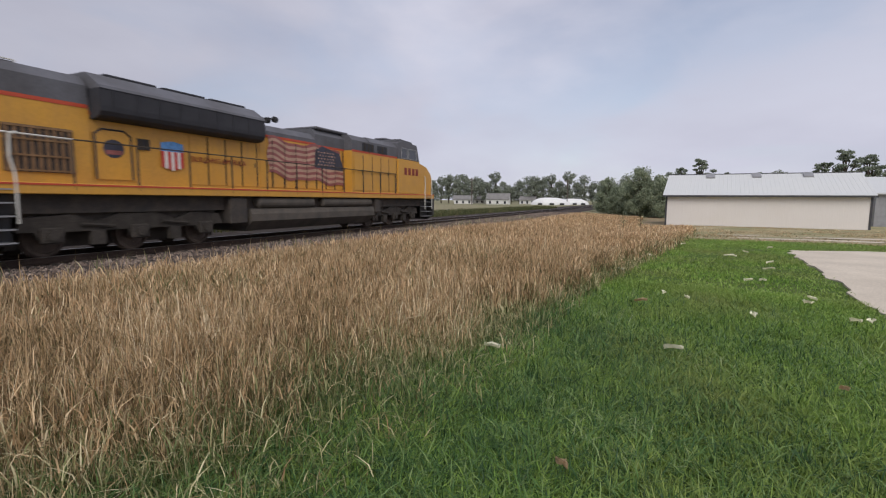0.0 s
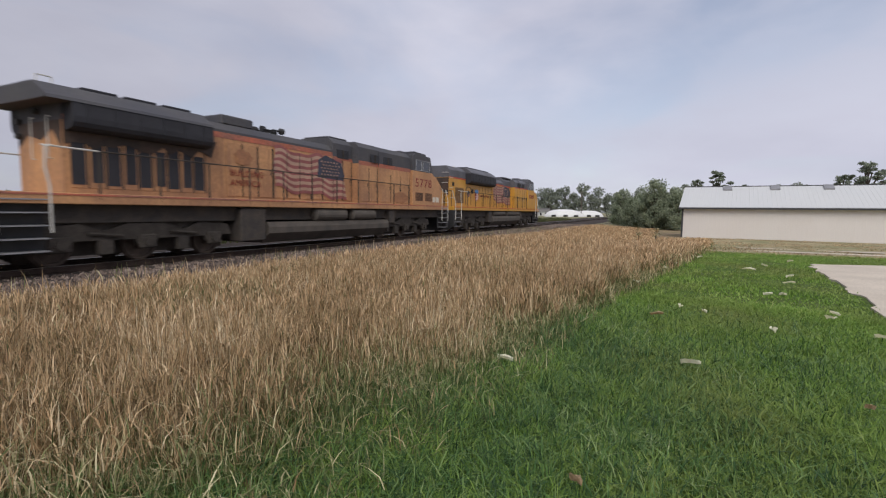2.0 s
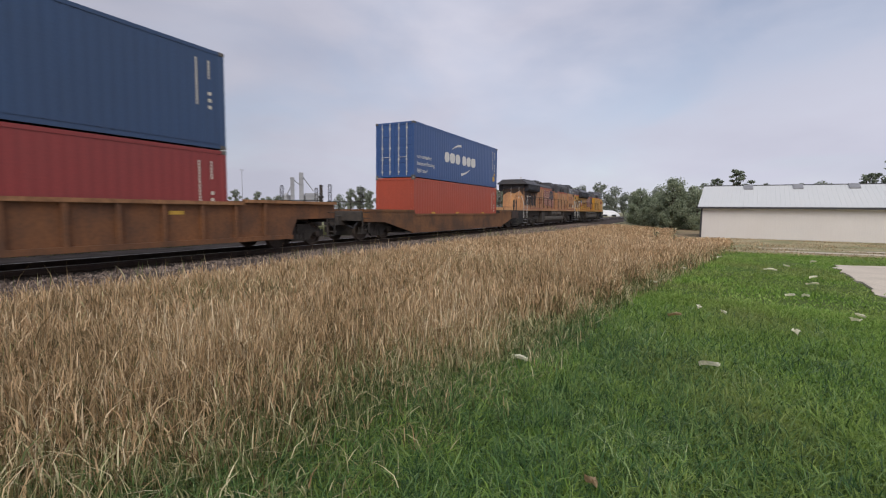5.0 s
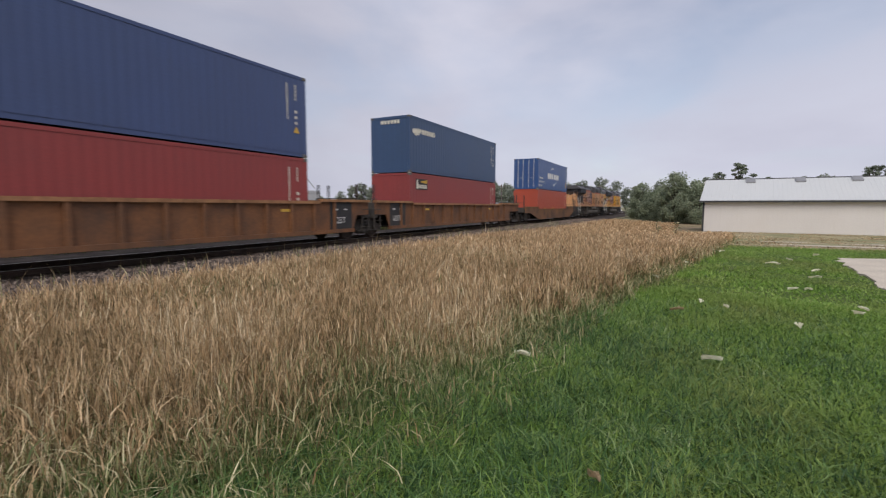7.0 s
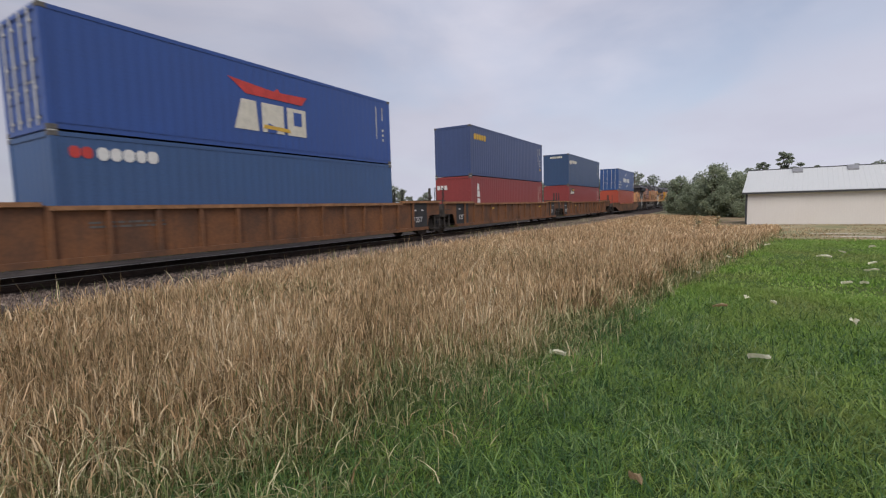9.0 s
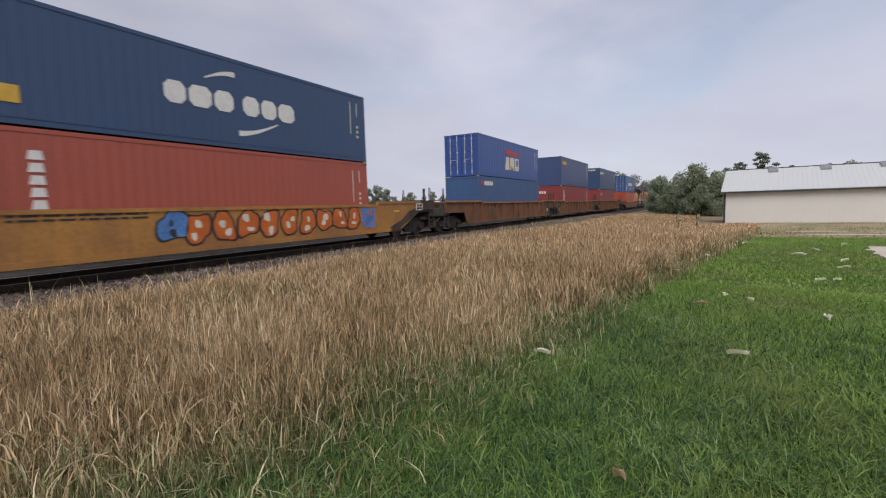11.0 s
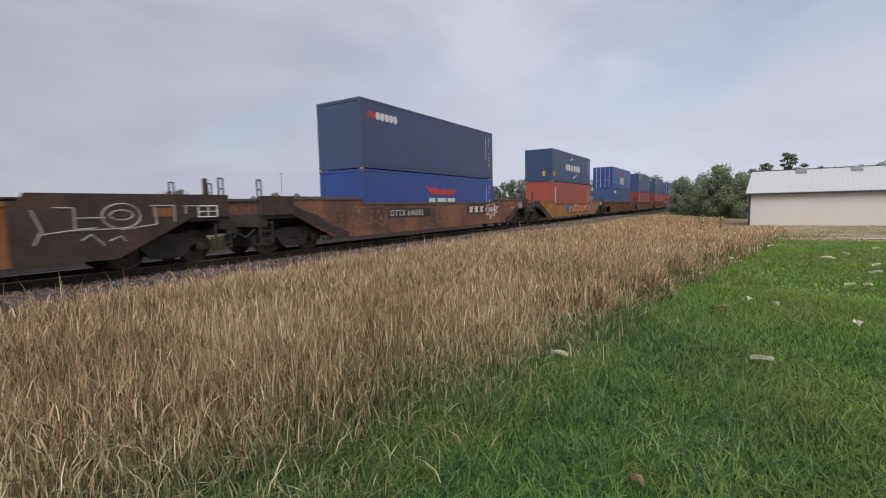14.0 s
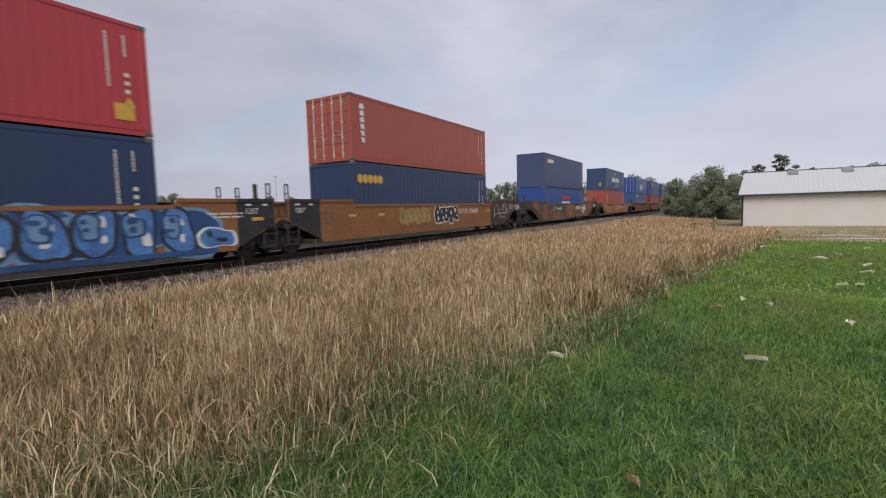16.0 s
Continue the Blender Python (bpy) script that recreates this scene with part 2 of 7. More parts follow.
M_TRIM = mat("dark_barn_trim", (0.05, 0.05, 0.055), 0.6, var=0.2, bump=0.05)
M_WALL = mat("cream_sheet_metal", (0.68, 0.635, 0.595), 0.5, var=0.08, scale=0.4, fine=12, bump=0.03, tint=(0.52, 0.46, 0.41), streak=0.12)
M_ROOF = mat("white_roof_metal", (0.53, 0.54, 0.54), 0.5, var=0.08, scale=0.5, fine=12, bump=0.03, tint=(0.62, 0.60, 0.57), streak=0.12)
M_VENT = mat("grey_galvanised", (0.30, 0.30, 0.31), 0.5, metal=0.3, var=0.2)
M_BARK = mat("grey_brown_bark", (0.11, 0.085, 0.065), 0.95, var=0.5, scale=5, fine=30, bump=0.6)
M_WOODPOLE = mat("weathered_pole", (0.16, 0.13, 0.11), 0.9, var=0.3, scale=3, fine=30, bump=0.3)
M_HOUSE = mat("white_siding", (0.68, 0.67, 0.64), 0.7, var=0.12, scale=0.5, fine=6)
M_HROOF = mat("grey_shingle", (0.22, 0.21, 0.20), 0.9, var=0.3, scale=0.8, fine=8)
M_TARP = mat("white_dome_cover", (0.74, 0.73, 0.71), 0.6, var=0.12, scale=0.2, fine=3, bump=0.1)
M_ELEV = mat("elevator_concrete", (0.34, 0.34, 0.36), 0.9, var=0.15, scale=0.1, fine=2)
M_STRAW = leafy("tall_dry_grass", [(0.0, (0.062, 0.052, 0.024)), (0.25, (0.17, 0.12, 0.058)), (0.55, (0.42, 0.29, 0.155)), (0.8, (0.70, 0.52, 0.31)), (0.95, (0.98, 0.86, 0.62))], 0.55, 0.25)
M_HALF = leafy("half_green_grass", [(0.0, (0.04, 0.065, 0.018)), (0.4, (0.15, 0.18, 0.065)), (0.65, (0.34, 0.32, 0.15)), (0.95, (0.80, 0.70, 0.45))], 0.55, 0.25)
M_GRASS = leafy("lawn_grass", [(0.0, (0.095, 0.17, 0.032)), (0.3, (0.165, 0.29, 0.052)), (0.6, (0.265, 0.41, 0.08)), (0.88, (0.37, 0.47, 0.13)), (1.0, (0.52, 0.52, 0.24))], 0.48, 0.35, dull=(0.27, 0.255, 0.10))
M_DEEP = leafy("deep_green_edge_and_near_grass", [(0.0, (0.016, 0.045, 0.022)), (0.3, (0.046, 0.105, 0.032)), (0.6, (0.115, 0.215, 0.06)), (0.85, (0.26, 0.36, 0.13)), (1.0, (0.54, 0.54, 0.36))], 0.45, 0.25)
M_HEAD = leafy("dry_seed_heads", [(0.0, (0.30, 0.19, 0.095)), (0.4, (0.53, 0.345, 0.185)), (0.75, (0.74, 0.53, 0.32)), (1.0, (0.92, 0.77, 0.52))], 0.6, 0.3)
M_SCREEN = leafy("dark_screen_blades", [(0.0, (0.04, 0.055, 0.02)), (0.6, (0.09, 0.10, 0.04)), (1.0, (0.22, 0.18, 0.09))], 0.7, 0.2)
M_STONE = leafy("crushed_stone", [(0.0, (0.06, 0.045, 0.038)), (0.5, (0.145, 0.108, 0.088)), (1.0, (0.31, 0.25, 0.21))], 0.9, 0.0)
# distance haze is mixed into these leaf colours, making them paler and greyer
M_LEAF = leafy("hazed_tree_leaves", [(0.0, (0.13, 0.155, 0.115)), (0.5, (0.215, 0.245, 0.18)), (1.0, (0.32, 0.35, 0.26))], 0.6, 0.3)
M_BUSH = leafy("hazed_shrub_leaves", [(0.0, (0.15, 0.185, 0.12)), (0.5, (0.27, 0.31, 0.205)), (1.0, (0.42, 0.45, 0.30))], 0.6, 0.35)
M_LEAF2 = leafy("hazed_far_leaves", [(0.0, (0.15, 0.17, 0.14)), (0.5, (0.22, 0.245, 0.19)), (1.0, (0.32, 0.34, 0.26))], 0.7, 0.2)
M_HUSK = mat("pale_husk", (0.90, 0.87, 0.72), 0.8, var=0.12, scale=20, fine=120, bump=0.2, tint=(0.78, 0.70, 0.48))
M_HUSK2 = mat("tan_husk", (0.62, 0.46, 0.30), 0.8, var=0.3, scale=20, fine=120, bump=0.3)


def paint(name, base, rough=0.5, streak=0.25, var=0.2):
    return mat(name, base, rough - 0.12, var=var, scale=0.45, fine=20, bump=0.03, streak=streak, tint=tuple(0.66 * c + 0.015 for c in base), spec=0.42)


# ---- mesh tools ----
def part(name, bm, material, parent=None, label="", smooth=False):
    me = bpy.data.meshes.new(name)
    bm.normal_update()
    bm.to_mesh(me)
    bm.free()
    me.materials.append(material)
    if smooth:
        me.polygons.foreach_set("use_smooth", [True] * len(me.polygons))
    ob = new(name, me)
    ob.parent = parent
    return tagged(ob, label)


def box(bm, x0, x1, y0, y1, z0, z1, bevel=0.0):
    vs = [bm.verts.new((x, y, z)) for z in (z0, z1) for y in (y0, y1) for x in (x0, x1)]
    fs = [bm.faces.new([vs[i] for i in f]) for f in ((0, 2, 3, 1), (4, 5, 7, 6), (0, 1, 5, 4), (2, 6, 7, 3), (0, 4, 6, 2), (1, 3, 7, 5))]
    if bevel:
        es = list({e for f in fs for e in f.edges})
        bmesh.ops.bevel(bm, geom=es, offset=bevel, segments=1, affect="EDGES", profile=0.5)
    return bm


def prism_y(bm, pts, y0, y1):
    """A closed outline of (x, z), drawn out along y."""
    a = [bm.verts.new((x, y0, z)) for x, z in pts]
    b = [bm.verts.new((x, y1, z)) for x, z in pts]
    n = len(pts)
    bm.faces.new(a)
    bm.faces.new(b[::-1])
    for i in range(n):
        bm.faces.new((a[i], b[i], b[(i + 1) % n], a[(i + 1) % n]))
    bmesh.ops.recalc_face_normals(bm, faces=bm.faces)
    return bm


def prism_x(bm, pts, x0, x1):
    """A closed outline of (y, z), drawn out along x."""
    a = [bm.verts.new((x0, y, z)) for y, z in pts]
    b = [bm.verts.new((x1, y, z)) for y, z in pts]
    n = len(pts)
    bm.faces.new(a)
    bm.faces.new(b[::-1])
    for i in range(n):
        bm.faces.new((a[i], b[i], b[(i + 1) % n], a[(i + 1) % n]))
    bmesh.ops.recalc_face_normals(bm, faces=bm.faces)
    return bm


def rod(bm, p, q, r, n=6):
    """A round bar from p to q."""
    p, q = Vector(p), Vector(q)
    turn = (q - p).to_track_quat("Z", "Y").to_matrix()
    rings = []
    for c in (p, q):
        rings.append([bm.verts.new(c + turn @ Vector((r * math.cos(k * math.tau / n), r * math.sin(k * math.tau / n), 0))) for k in range(n)])
    for k in range(n):
        bm.faces.new((rings[0][k], rings[0][(k + 1) % n], rings[1][(k + 1) % n], rings[1][k]))
    bm.faces.new(rings[0][::-1])
    bm.faces.new(rings[1])
    return bm


def pipe(bm, pts, r, n=6):
    for p, q in zip(pts, pts[1:]):
        rod(bm, p, q, r, n)
    return bm


def lathe(bm, profile, axis="x", n=20):
    """A closed ring profile of (along, radius) turned round an axis."""
    rings = []
    for a, r in profile:
        ring = []
        for k in range(n):
            c, s = r * math.cos(k * math.tau / n), r * math.sin(k * math.tau / n)
            ring.append(bm.verts.new((a, c, s) if axis == "x" else (c, a, s) if axis == "y" else (c, s, a)))
        rings.append(ring)
    for i in range(len(rings) - 1):
        for k in range(n):
            bm.faces.new((rings[i][k], rings[i][(k + 1) % n], rings[i + 1][(k + 1) % n], rings[i + 1][k]))
    bm.faces.new(rings[0][::-1])
    bm.faces.new(rings[-1])
    bmesh.ops.recalc_face_normals(bm, faces=bm.faces)
    return bm


def shifted(ob, x, y, z, rz=0):
    ob.matrix_basis = pose(x, y, z, 0, 0, rz)
    return ob


def lettering(name, words, size, x, y, z, material, parent, depth=0.003, stretch=1.0, spacing=1.0, label="", lean=0.0):
    """Raised flat letters on a face that looks along +x; y, z is the lower left corner."""
    cu = bpy.data.curves.new(name, "FONT")
    cu.body, cu.size, cu.extrude, cu.space_character, cu.shear = words, size, depth, spacing, lean
    cu.resolution_u = 2
    tmp = bpy.data.objects.new("lettering_source", cu)
    me = bpy.data.meshes.new_from_object(tmp)
    bpy.data.objects.remove(tmp)
    me.transform(Matrix.Translation((x, y, z)) @ pose(0, 0, 0, 90, 0, 90) @ Matrix.Diagonal((stretch, 1, 1, 1)))
    me.materials.clear()
    me.materials.append(material)
    ob = new(name, me)
    ob.parent = parent
    return tagged(ob, label)


def plate(bm, x, pts, t=0.004):
    """A thin flat piece on a side face: outline of (y, z) at x."""
    return prism_x(bm, pts, x - t, x + t)


# ---- ground ----
LAWN_EDGE = [(-30, -4.5), (1.0, -2.35), (3.0, -1.9), (5.0, -1.48), (8.0, -0.95), (12.0, -0.35), (18.0, 0.85), (23.0, 1.5), (27.0, 2.2), (60, 5.0)]


def lawn_x(y):
    return float(np.interp(y, [p[0] for p in LAWN_EDGE], [p[1] for p in LAWN_EDGE]))


def ground_z(x, y):
    k = np.clip((np.asarray(y, float) - 14) / 30, 0, 1) * np.clip((np.asarray(x, float) + 9) / 8, 0, 1)
    return -0.22 - 0.40 * k * k * (3 - 2 * k)


TRACK_X = -13.93
xs = np.unique(np.concatenate([np.linspace(-2500, -80, 14), np.linspace(-80, -20, 16), np.linspace(-20, 30, 126), np.linspace(30, 80, 14), np.linspace(80, 2500, 14)]))
ys = np.unique(np.concatenate([np.linspace(-2500, -20, 14), np.linspace(-20, 60, 160), np.linspace(60, 300, 24), np.linspace(300, 3500, 14)]))
gx, gy = np.meshgrid(xs, ys)
gz = ground_z(gx, gy) + 0.02 * np.sin(gx * 1.3 + 0.7 * np.sin(gy)) * np.sin(gy * 0.9) * (np.abs(gx) < 40) * (np.abs(gy) < 70)
nx, ny = len(xs), len(ys)
ids = np.arange(nx * ny).reshape(ny, nx)
quads = np.stack([ids[:-1, :-1], ids[:-1, 1:], ids[1:, 1:], ids[1:, :-1]], -1).reshape(-1, 4)
gm = bpy.data.meshes.new("ground")
gm.from_pydata(np.stack([gx, gy, gz], -1).reshape(-1, 3).tolist(), [], quads.tolist())
for m_ in (M_LAWN, M_FIELD, M_FAR, M_DIRT):
    gm.materials.append(m_)
cx_, cy_ = (gx[:-1, :-1] + gx[1:, 1:]).ravel() / 2, (gy[:-1, :-1] + gy[1:, 1:]).ravel() / 2
ex_ = np.interp(cy_, [p[0] for p in LAWN_EDGE], [p[1] for p in LAWN_EDGE])
slot = np.where((cx_ > ex_ - 0.7) & (cy_ < 24.5), 0, 1)
slot = np.where((cy_ >= 24.5) & (cx_ > ex_ - 1) & (cy_ < 70), 3, slot)
slot = np.where((cx_ < TRACK_X - 3) | (cy_ > 70) | (cy_ < -20) | (cx_ > 35), 2, slot)
gm.polygons.foreach_set("material_index", slot.astype(np.int32))
gm.polygons.foreach_set("use_smooth", [True] * len(gm.polygons))
ground = tagged(new("ground", gm), "flat rural ground with lawn, dry field and worn dirt", "ground", kind="structure")

# concrete apron beside the lawn, broken along its edge
rng = random.Random(4)
apron = [(30, 3), (3.0, 3.0)]
for y, x in ((5, 3.0), (6.5, 3.05), (8.5, 3.2), (10, 3.35), (11.5, 3.55), (13, 3.7), (14.5, 3.85), (16, 4.05), (17.4, 4.15), (18.6, 4.35), (19.4, 4.9)):
    apron.append((x + rng.uniform(-0.09, 0.09), y))
    apron += [(x + 0.05 + rng.uniform(-0.11, 0.11), y + d) for d in (0.25, 0.5, 0.75)] if y < 19 else []
apron += [(7, 20.3), (12, 21.2), (20, 22.0), (30, 22.5)]
bm = bmesh.new()
low = [bm.verts.new((x, y, float(ground_z(x, y)) - 0.08)) for x, y in apron]
top = [bm.verts.new((x, y, float(ground_z(x, y)) + 0.045)) for x, y in apron]
bm.faces.new(top)
for i in range(len(apron)):
    bm.faces.new((low[i], low[(i + 1) % len(apron)], top[(i + 1) % len(apron)], top[i]))
bmesh.ops.recalc_face_normals(bm, faces=bm.faces)
bmesh.ops.triangulate(bm, faces=[f for f in bm.faces if len(f.verts) > 4])
tagged(part("pavement", bm, M_CONC), "pale worn concrete apron with a broken edge", "pavement", kind="structure")

for cx, cy, rx, ry, sd in ((7.5, 27.5, 4.2, 0.7, 1), (12, 30.5, 5.0, 0.8, 2), (5.2, 30.5, 1.6, 0.35, 3), (14, 25.5, 5.0, 0.7, 4)):
    bm = bmesh.new()
    rg = random.Random(sd)
    ring = []
    for k in range(26):
        a = k * math.tau / 26
        q = rg.uniform(0.7, 1.15)
        x, y = cx + rx * q * math.cos(a), cy + ry * q * math.sin(a)
        ring.append(bm.verts.new((x, y, float(ground_z(x, y)) + 0.02)))
    c = bm.verts.new((cx, cy, float(ground_z(cx, cy)) + 0.05))
    for k in range(26):
        bm.faces.new((ring[k], ring[(k + 1) % 26], c))
    tagged(part("gravel_patch", bm, M_CONC), "pale gravel patch on worn dirt", "gravel", kind="structure")

# ---- track ----
bm = bmesh.new()
# far side widened so the ground seen beneath the cars stays dark
prism_y(bm, [(TRACK_X - 8.5, -0.205), (TRACK_X - 1.7, -0.19), (TRACK_X + 1.7, -0.19), (TRACK_X + 2.9, -0.205), (TRACK_X + 5.9, -0.23), (TRACK_X + 5.9, -0.6), (TRACK_X - 8.5, -0.6)], -90, 900)
tagged(part("ballast", bm, M_BALL), "grey-brown crushed stone track bed", "ballast", kind="structure")
track = tagged(new("track"), "single railway line of steel rails on wooden ties", "railway track", kind="structure")
for s in (-1, 1):
    c = TRACK_X + s * 0.753
    bm = bmesh.new()
    prism_y(bm, [(c - 0.07, -0.17), (c + 0.07, -0.17), (c + 0.07, -0.155), (c + 0.012, -0.13), (c + 0.012, -0.045), (c + 0.036, -0.035), (c + 0.036, -0.003), (c - 0.036, -0.003), (c - 0.036, -0.035), (c - 0.012, -0.045), (c - 0.012, -0.13), (c - 0.07, -0.155)], -90, 900)
    r_ = part("rail", bm, M_RAIL, track)
    bm = bmesh.new()
    box(bm, c - 0.033, c + 0.033, -90, 900, -0.003, 0.0)
    part("rail_head", bm, M_RAILTOP, r_, "polished running surface")

# ---- containers ----
def corrugated(bm, length, z0, z1, x_out, sign, pitch=0.278, depth=0.007, axis="y", at=0.0):
    """A trapezoid-ribbed sheet wall; along y at x = x_out, or along x at y = x_out."""
    n = int(length / pitch)
    step = length / n
    line = []
    for i in range(n):
        a = -length / 2 + i * step + at
        line += [(a, 0), (a + step * 0.25, 0), (a + step * 0.5, -depth), (a + step * 0.75, -depth)]
    line.append((length / 2 + at, 0))
    lo, hi = [], []
    for a, d in line:
        o = x_out + sign * d
        for z, out in ((z0, lo), (z1, hi)):
            out.append(bm.verts.new((o, a, z) if axis == "y" else (a, o, z)))
    for i in range(len(line) - 1):
        f = (lo[i], lo[i + 1], hi[i + 1], hi[i])
        bm.faces.new(f if (sign > 0) == (axis == "y") else f[::-1])
    return bm


CONT_L, CONT_W = 12.19, 2.44
CONT = []


def container(label, colour, y_c, z0, height, doors, group="stacked shipping containers"):
    """A forty-foot box with corner posts, rails, ribbed walls, roof, and doors or a ribbed end to the rear."""
    h, w, l = height, CONT_W / 2, CONT_L / 2
    ob = tagged(new("shipping_container"), label, "container", group)
    bm = bmesh.new()
    for sx in (-1, 1):
        box(bm, sx * (w - 0.03) - 0.08 * (sx > 0), sx * (w - 0.03) + 0.08 * (sx < 0), -l + 0.16, l - 0.16, 0.015, 0.16)
        box(bm, sx * w - 0.06 * (sx > 0), sx * w + 0.06 * (sx < 0), -l + 0.16, l - 0.16, h - 0.10, h)
    for sy in (-1, 1):
        box(bm, -w + 0.16, w - 0.16, sy * l - 0.1 * (sy > 0), sy * l + 0.1 * (sy < 0), 0, 0.15)
        box(bm, -w + 0.16, w - 0.16, sy * l - 0.1 * (sy > 0), sy * l + 0.1 * (sy < 0), h - 0.12, h)
    part("frame", bm, colour, ob)
    for sx in (-1, 1):
        for sy in (-1, 1):
            bm = bmesh.new()
            box(bm, sx * (w - 0.15), sx * w, sy * (l - 0.16), sy * l, 0.0, h, 0.012) if sx * sy > 0 else box(bm, min(sx * (w - 0.15), sx * w), max(sx * (w - 0.15), sx * w), min(sy * (l - 0.16), sy * l), max(sy * (l - 0.16), sy * l), 0.0, h, 0.012)
            bmesh.ops.recalc_face_normals(bm, faces=bm.faces)
            post = part("corner_post", bm, colour, ob)
            for zz in (-0.006, h - 0.112):
                bm = bmesh.new()
                a, b = sorted((sx * (w - 0.17), sx * (w + 0.006)))
                c, d = sorted((sy * (l - 0.18), sy * (l + 0.006)))
                box(bm, a, b, c, d, zz, zz + 0.118, 0.01)
                part("corner_casting", bm, M_GREYBOX, post, "grimy steel corner casting")
            if z0 > 2:
                bm = bmesh.new()
                a, b = sorted((sx * (w - 0.14), sx * (w - 0.01)))
                c, d = sorted((sy * (l - 0.16), sy * (l - 0.01)))
                box(bm, a, b, c, d, -0.05, -0.006)
                part("twist_lock", bm, M_SILVER, post, "bright twist lock between stacked boxes")
    for sx in (-1, 1):
        bm = bmesh.new()
        corrugated(bm, CONT_L - 0.30, 0.15, h - 0.09, sx * (w - 0.012), sx)
        part("side_panel", bm, colour, ob)
    bm = bmesh.new()
    box(bm, -w + 0.05, w - 0.05, -l + 0.1, l - 0.1, h - 0.035, h - 0.012)
    part("roof", bm, colour, ob)
    bm = bmesh.new()
    box(bm, -w + 0.06, w - 0.06, -l + 0.1, l - 0.1, 0.12, 0.15)
    part("floor", bm, M_UNDER, ob)
    bm = bmesh.new()
    corrugated(bm, CONT_W - 0.28, 0.14, h - 0.11, l - 0.02, 1, axis="x")
    part("front_wall", bm, colour, ob)
    if not doors:
        bm = bmesh.new()
        corrugated(bm, CONT_W - 0.28, 0.14, h - 0.11, -l + 0.02, -1, axis="x")
        part("rear_wall", bm, colour, ob)
    else:
        for sx in (-1, 1):
            bm = bmesh.new()
            a, b = sorted((sx * 0.012, sx * (w - 0.15)))
            box(bm, a, b, -l + 0.03, -l + 0.07, 0.15, h - 0.12)
            for k in range(5):
                zz = 0.3 + k * (h - 0.6) / 5
                box(bm, a + 0.05, b - 0.05, -l + 0.012, -l + 0.035, zz, zz + (h - 0.6) / 5 - 0.12, 0.01)
            door = part("door", bm, colour, ob)
            for r in (0.28, 0.78):
                bm = bmesh.new()
                rod(bm, (sx * r, -l - 0.02, 0.1), (sx * r, -l - 0.02, h - 0.06), 0.02)
                for zz in (0.25, 0.9, 1.5, h - 0.35):
                    box(bm, sx * r - 0.05, sx * r + 0.05, -l - 0.03, -l + 0.02, zz, zz + 0.06)
                rod(bm, (sx * r, -l - 0.035, 1.05), (sx * r + 0.32 * (1 if r < 0.5 else -1) * sx, -l - 0.035, 1.05), 0.014)
                part("lock_rod", bm, M_SILVER, door, "worn galvanised lock rod")
    CONT.append((ob, y_c, z0))
    return ob


M_GREYBOX = mat("grimy_casting", (0.13, 0.12, 0.11), 0.8, var=0.4, scale=8)
SIDE = CONT_W / 2 - 0.006


def blocks(ob, material, y, z, size, widths, gap=0.18, label=""):
    """A row of plain solid shapes in place of a trade name."""
    for i, w in enumerate(widths):
        if w > 0:
            bm = bmesh.new()
            a, b = y, y + w * size
            h, c = size, 0.24 * size
            out = [(a + c, z), (b - c, z), (b, z + c), (b, z + h - c), (b - c, z + h), (a + c, z + h), (a, z + h - c), (a, z + c)]
            plate(bm, SIDE + 0.004, out)
            part("brand_shape", bm, material, ob, label)
        y += abs(w) * size + gap * size


def arc(name, ob, material, y0, y1, z0, z1, thick, up=1):
    bm = bmesh.new()
    n = 10
    pts_a, pts_b = [], []
    for k in range(n + 1):
        u = k / n
        yy = y0 + (y1 - y0) * u
        zz = z0 + (z1 - z0) * (math.sin(u * math.pi / 2) if up > 0 else 1 - math.cos(u * math.pi / 2))
        th = thick * (0.25 + 0.75 * (u if up > 0 else 1 - u))
        pts_a.append((yy, zz))
        pts_b.append((yy, zz - th))
    plate(bm, SIDE + 0.004, pts_a + pts_b[::-1])
    return part(name, bm, material, ob)


def id_marks(ob, h, seed, yellow=True):
    """The code columns, warning triangle and plate near a box's leading end: unreadable, so plain bars."""
    rg = random.Random(seed)
    l = CONT_L / 2
    for y, top, n in ((l - 0.95, h - 0.35, 15), (l - 0.55, h - 0.35, 6)):
        bm = bmesh.new()
        z = top
        for k in range(n):
            s = rg.uniform(0.06, 0.085)
            plate(bm, SIDE + 0.004, [(y, z - s), (y + 0.05, z - s), (y + 0.05, z), (y, z)])
            z -= s + 0.016
        tagged(part("code_column", bm, M_CREAM, ob), "column of small white marks", kind="stuff")
    bm = bmesh.new()
    for k in range(3):
        z = h - 1.25 - 0.2 * k
        plate(bm, SIDE + 0.004, [(l - 0.57, z - 0.1), (l - 0.46, z - 0.1), (l - 0.46, z), (l - 0.57, z)])
    part("code_marks", bm, M_CREAM, ob, "small white marks one above another")
    if yellow:
        bm = bmesh.new()
        plate(bm, SIDE + 0.004, [(l - 0.64, h - 2.05), (l - 0.36, h - 2.05), (l - 0.50, h - 1.82)])
        part("warning_mark", bm, M_GOLD, ob, "small amber warning triangle")


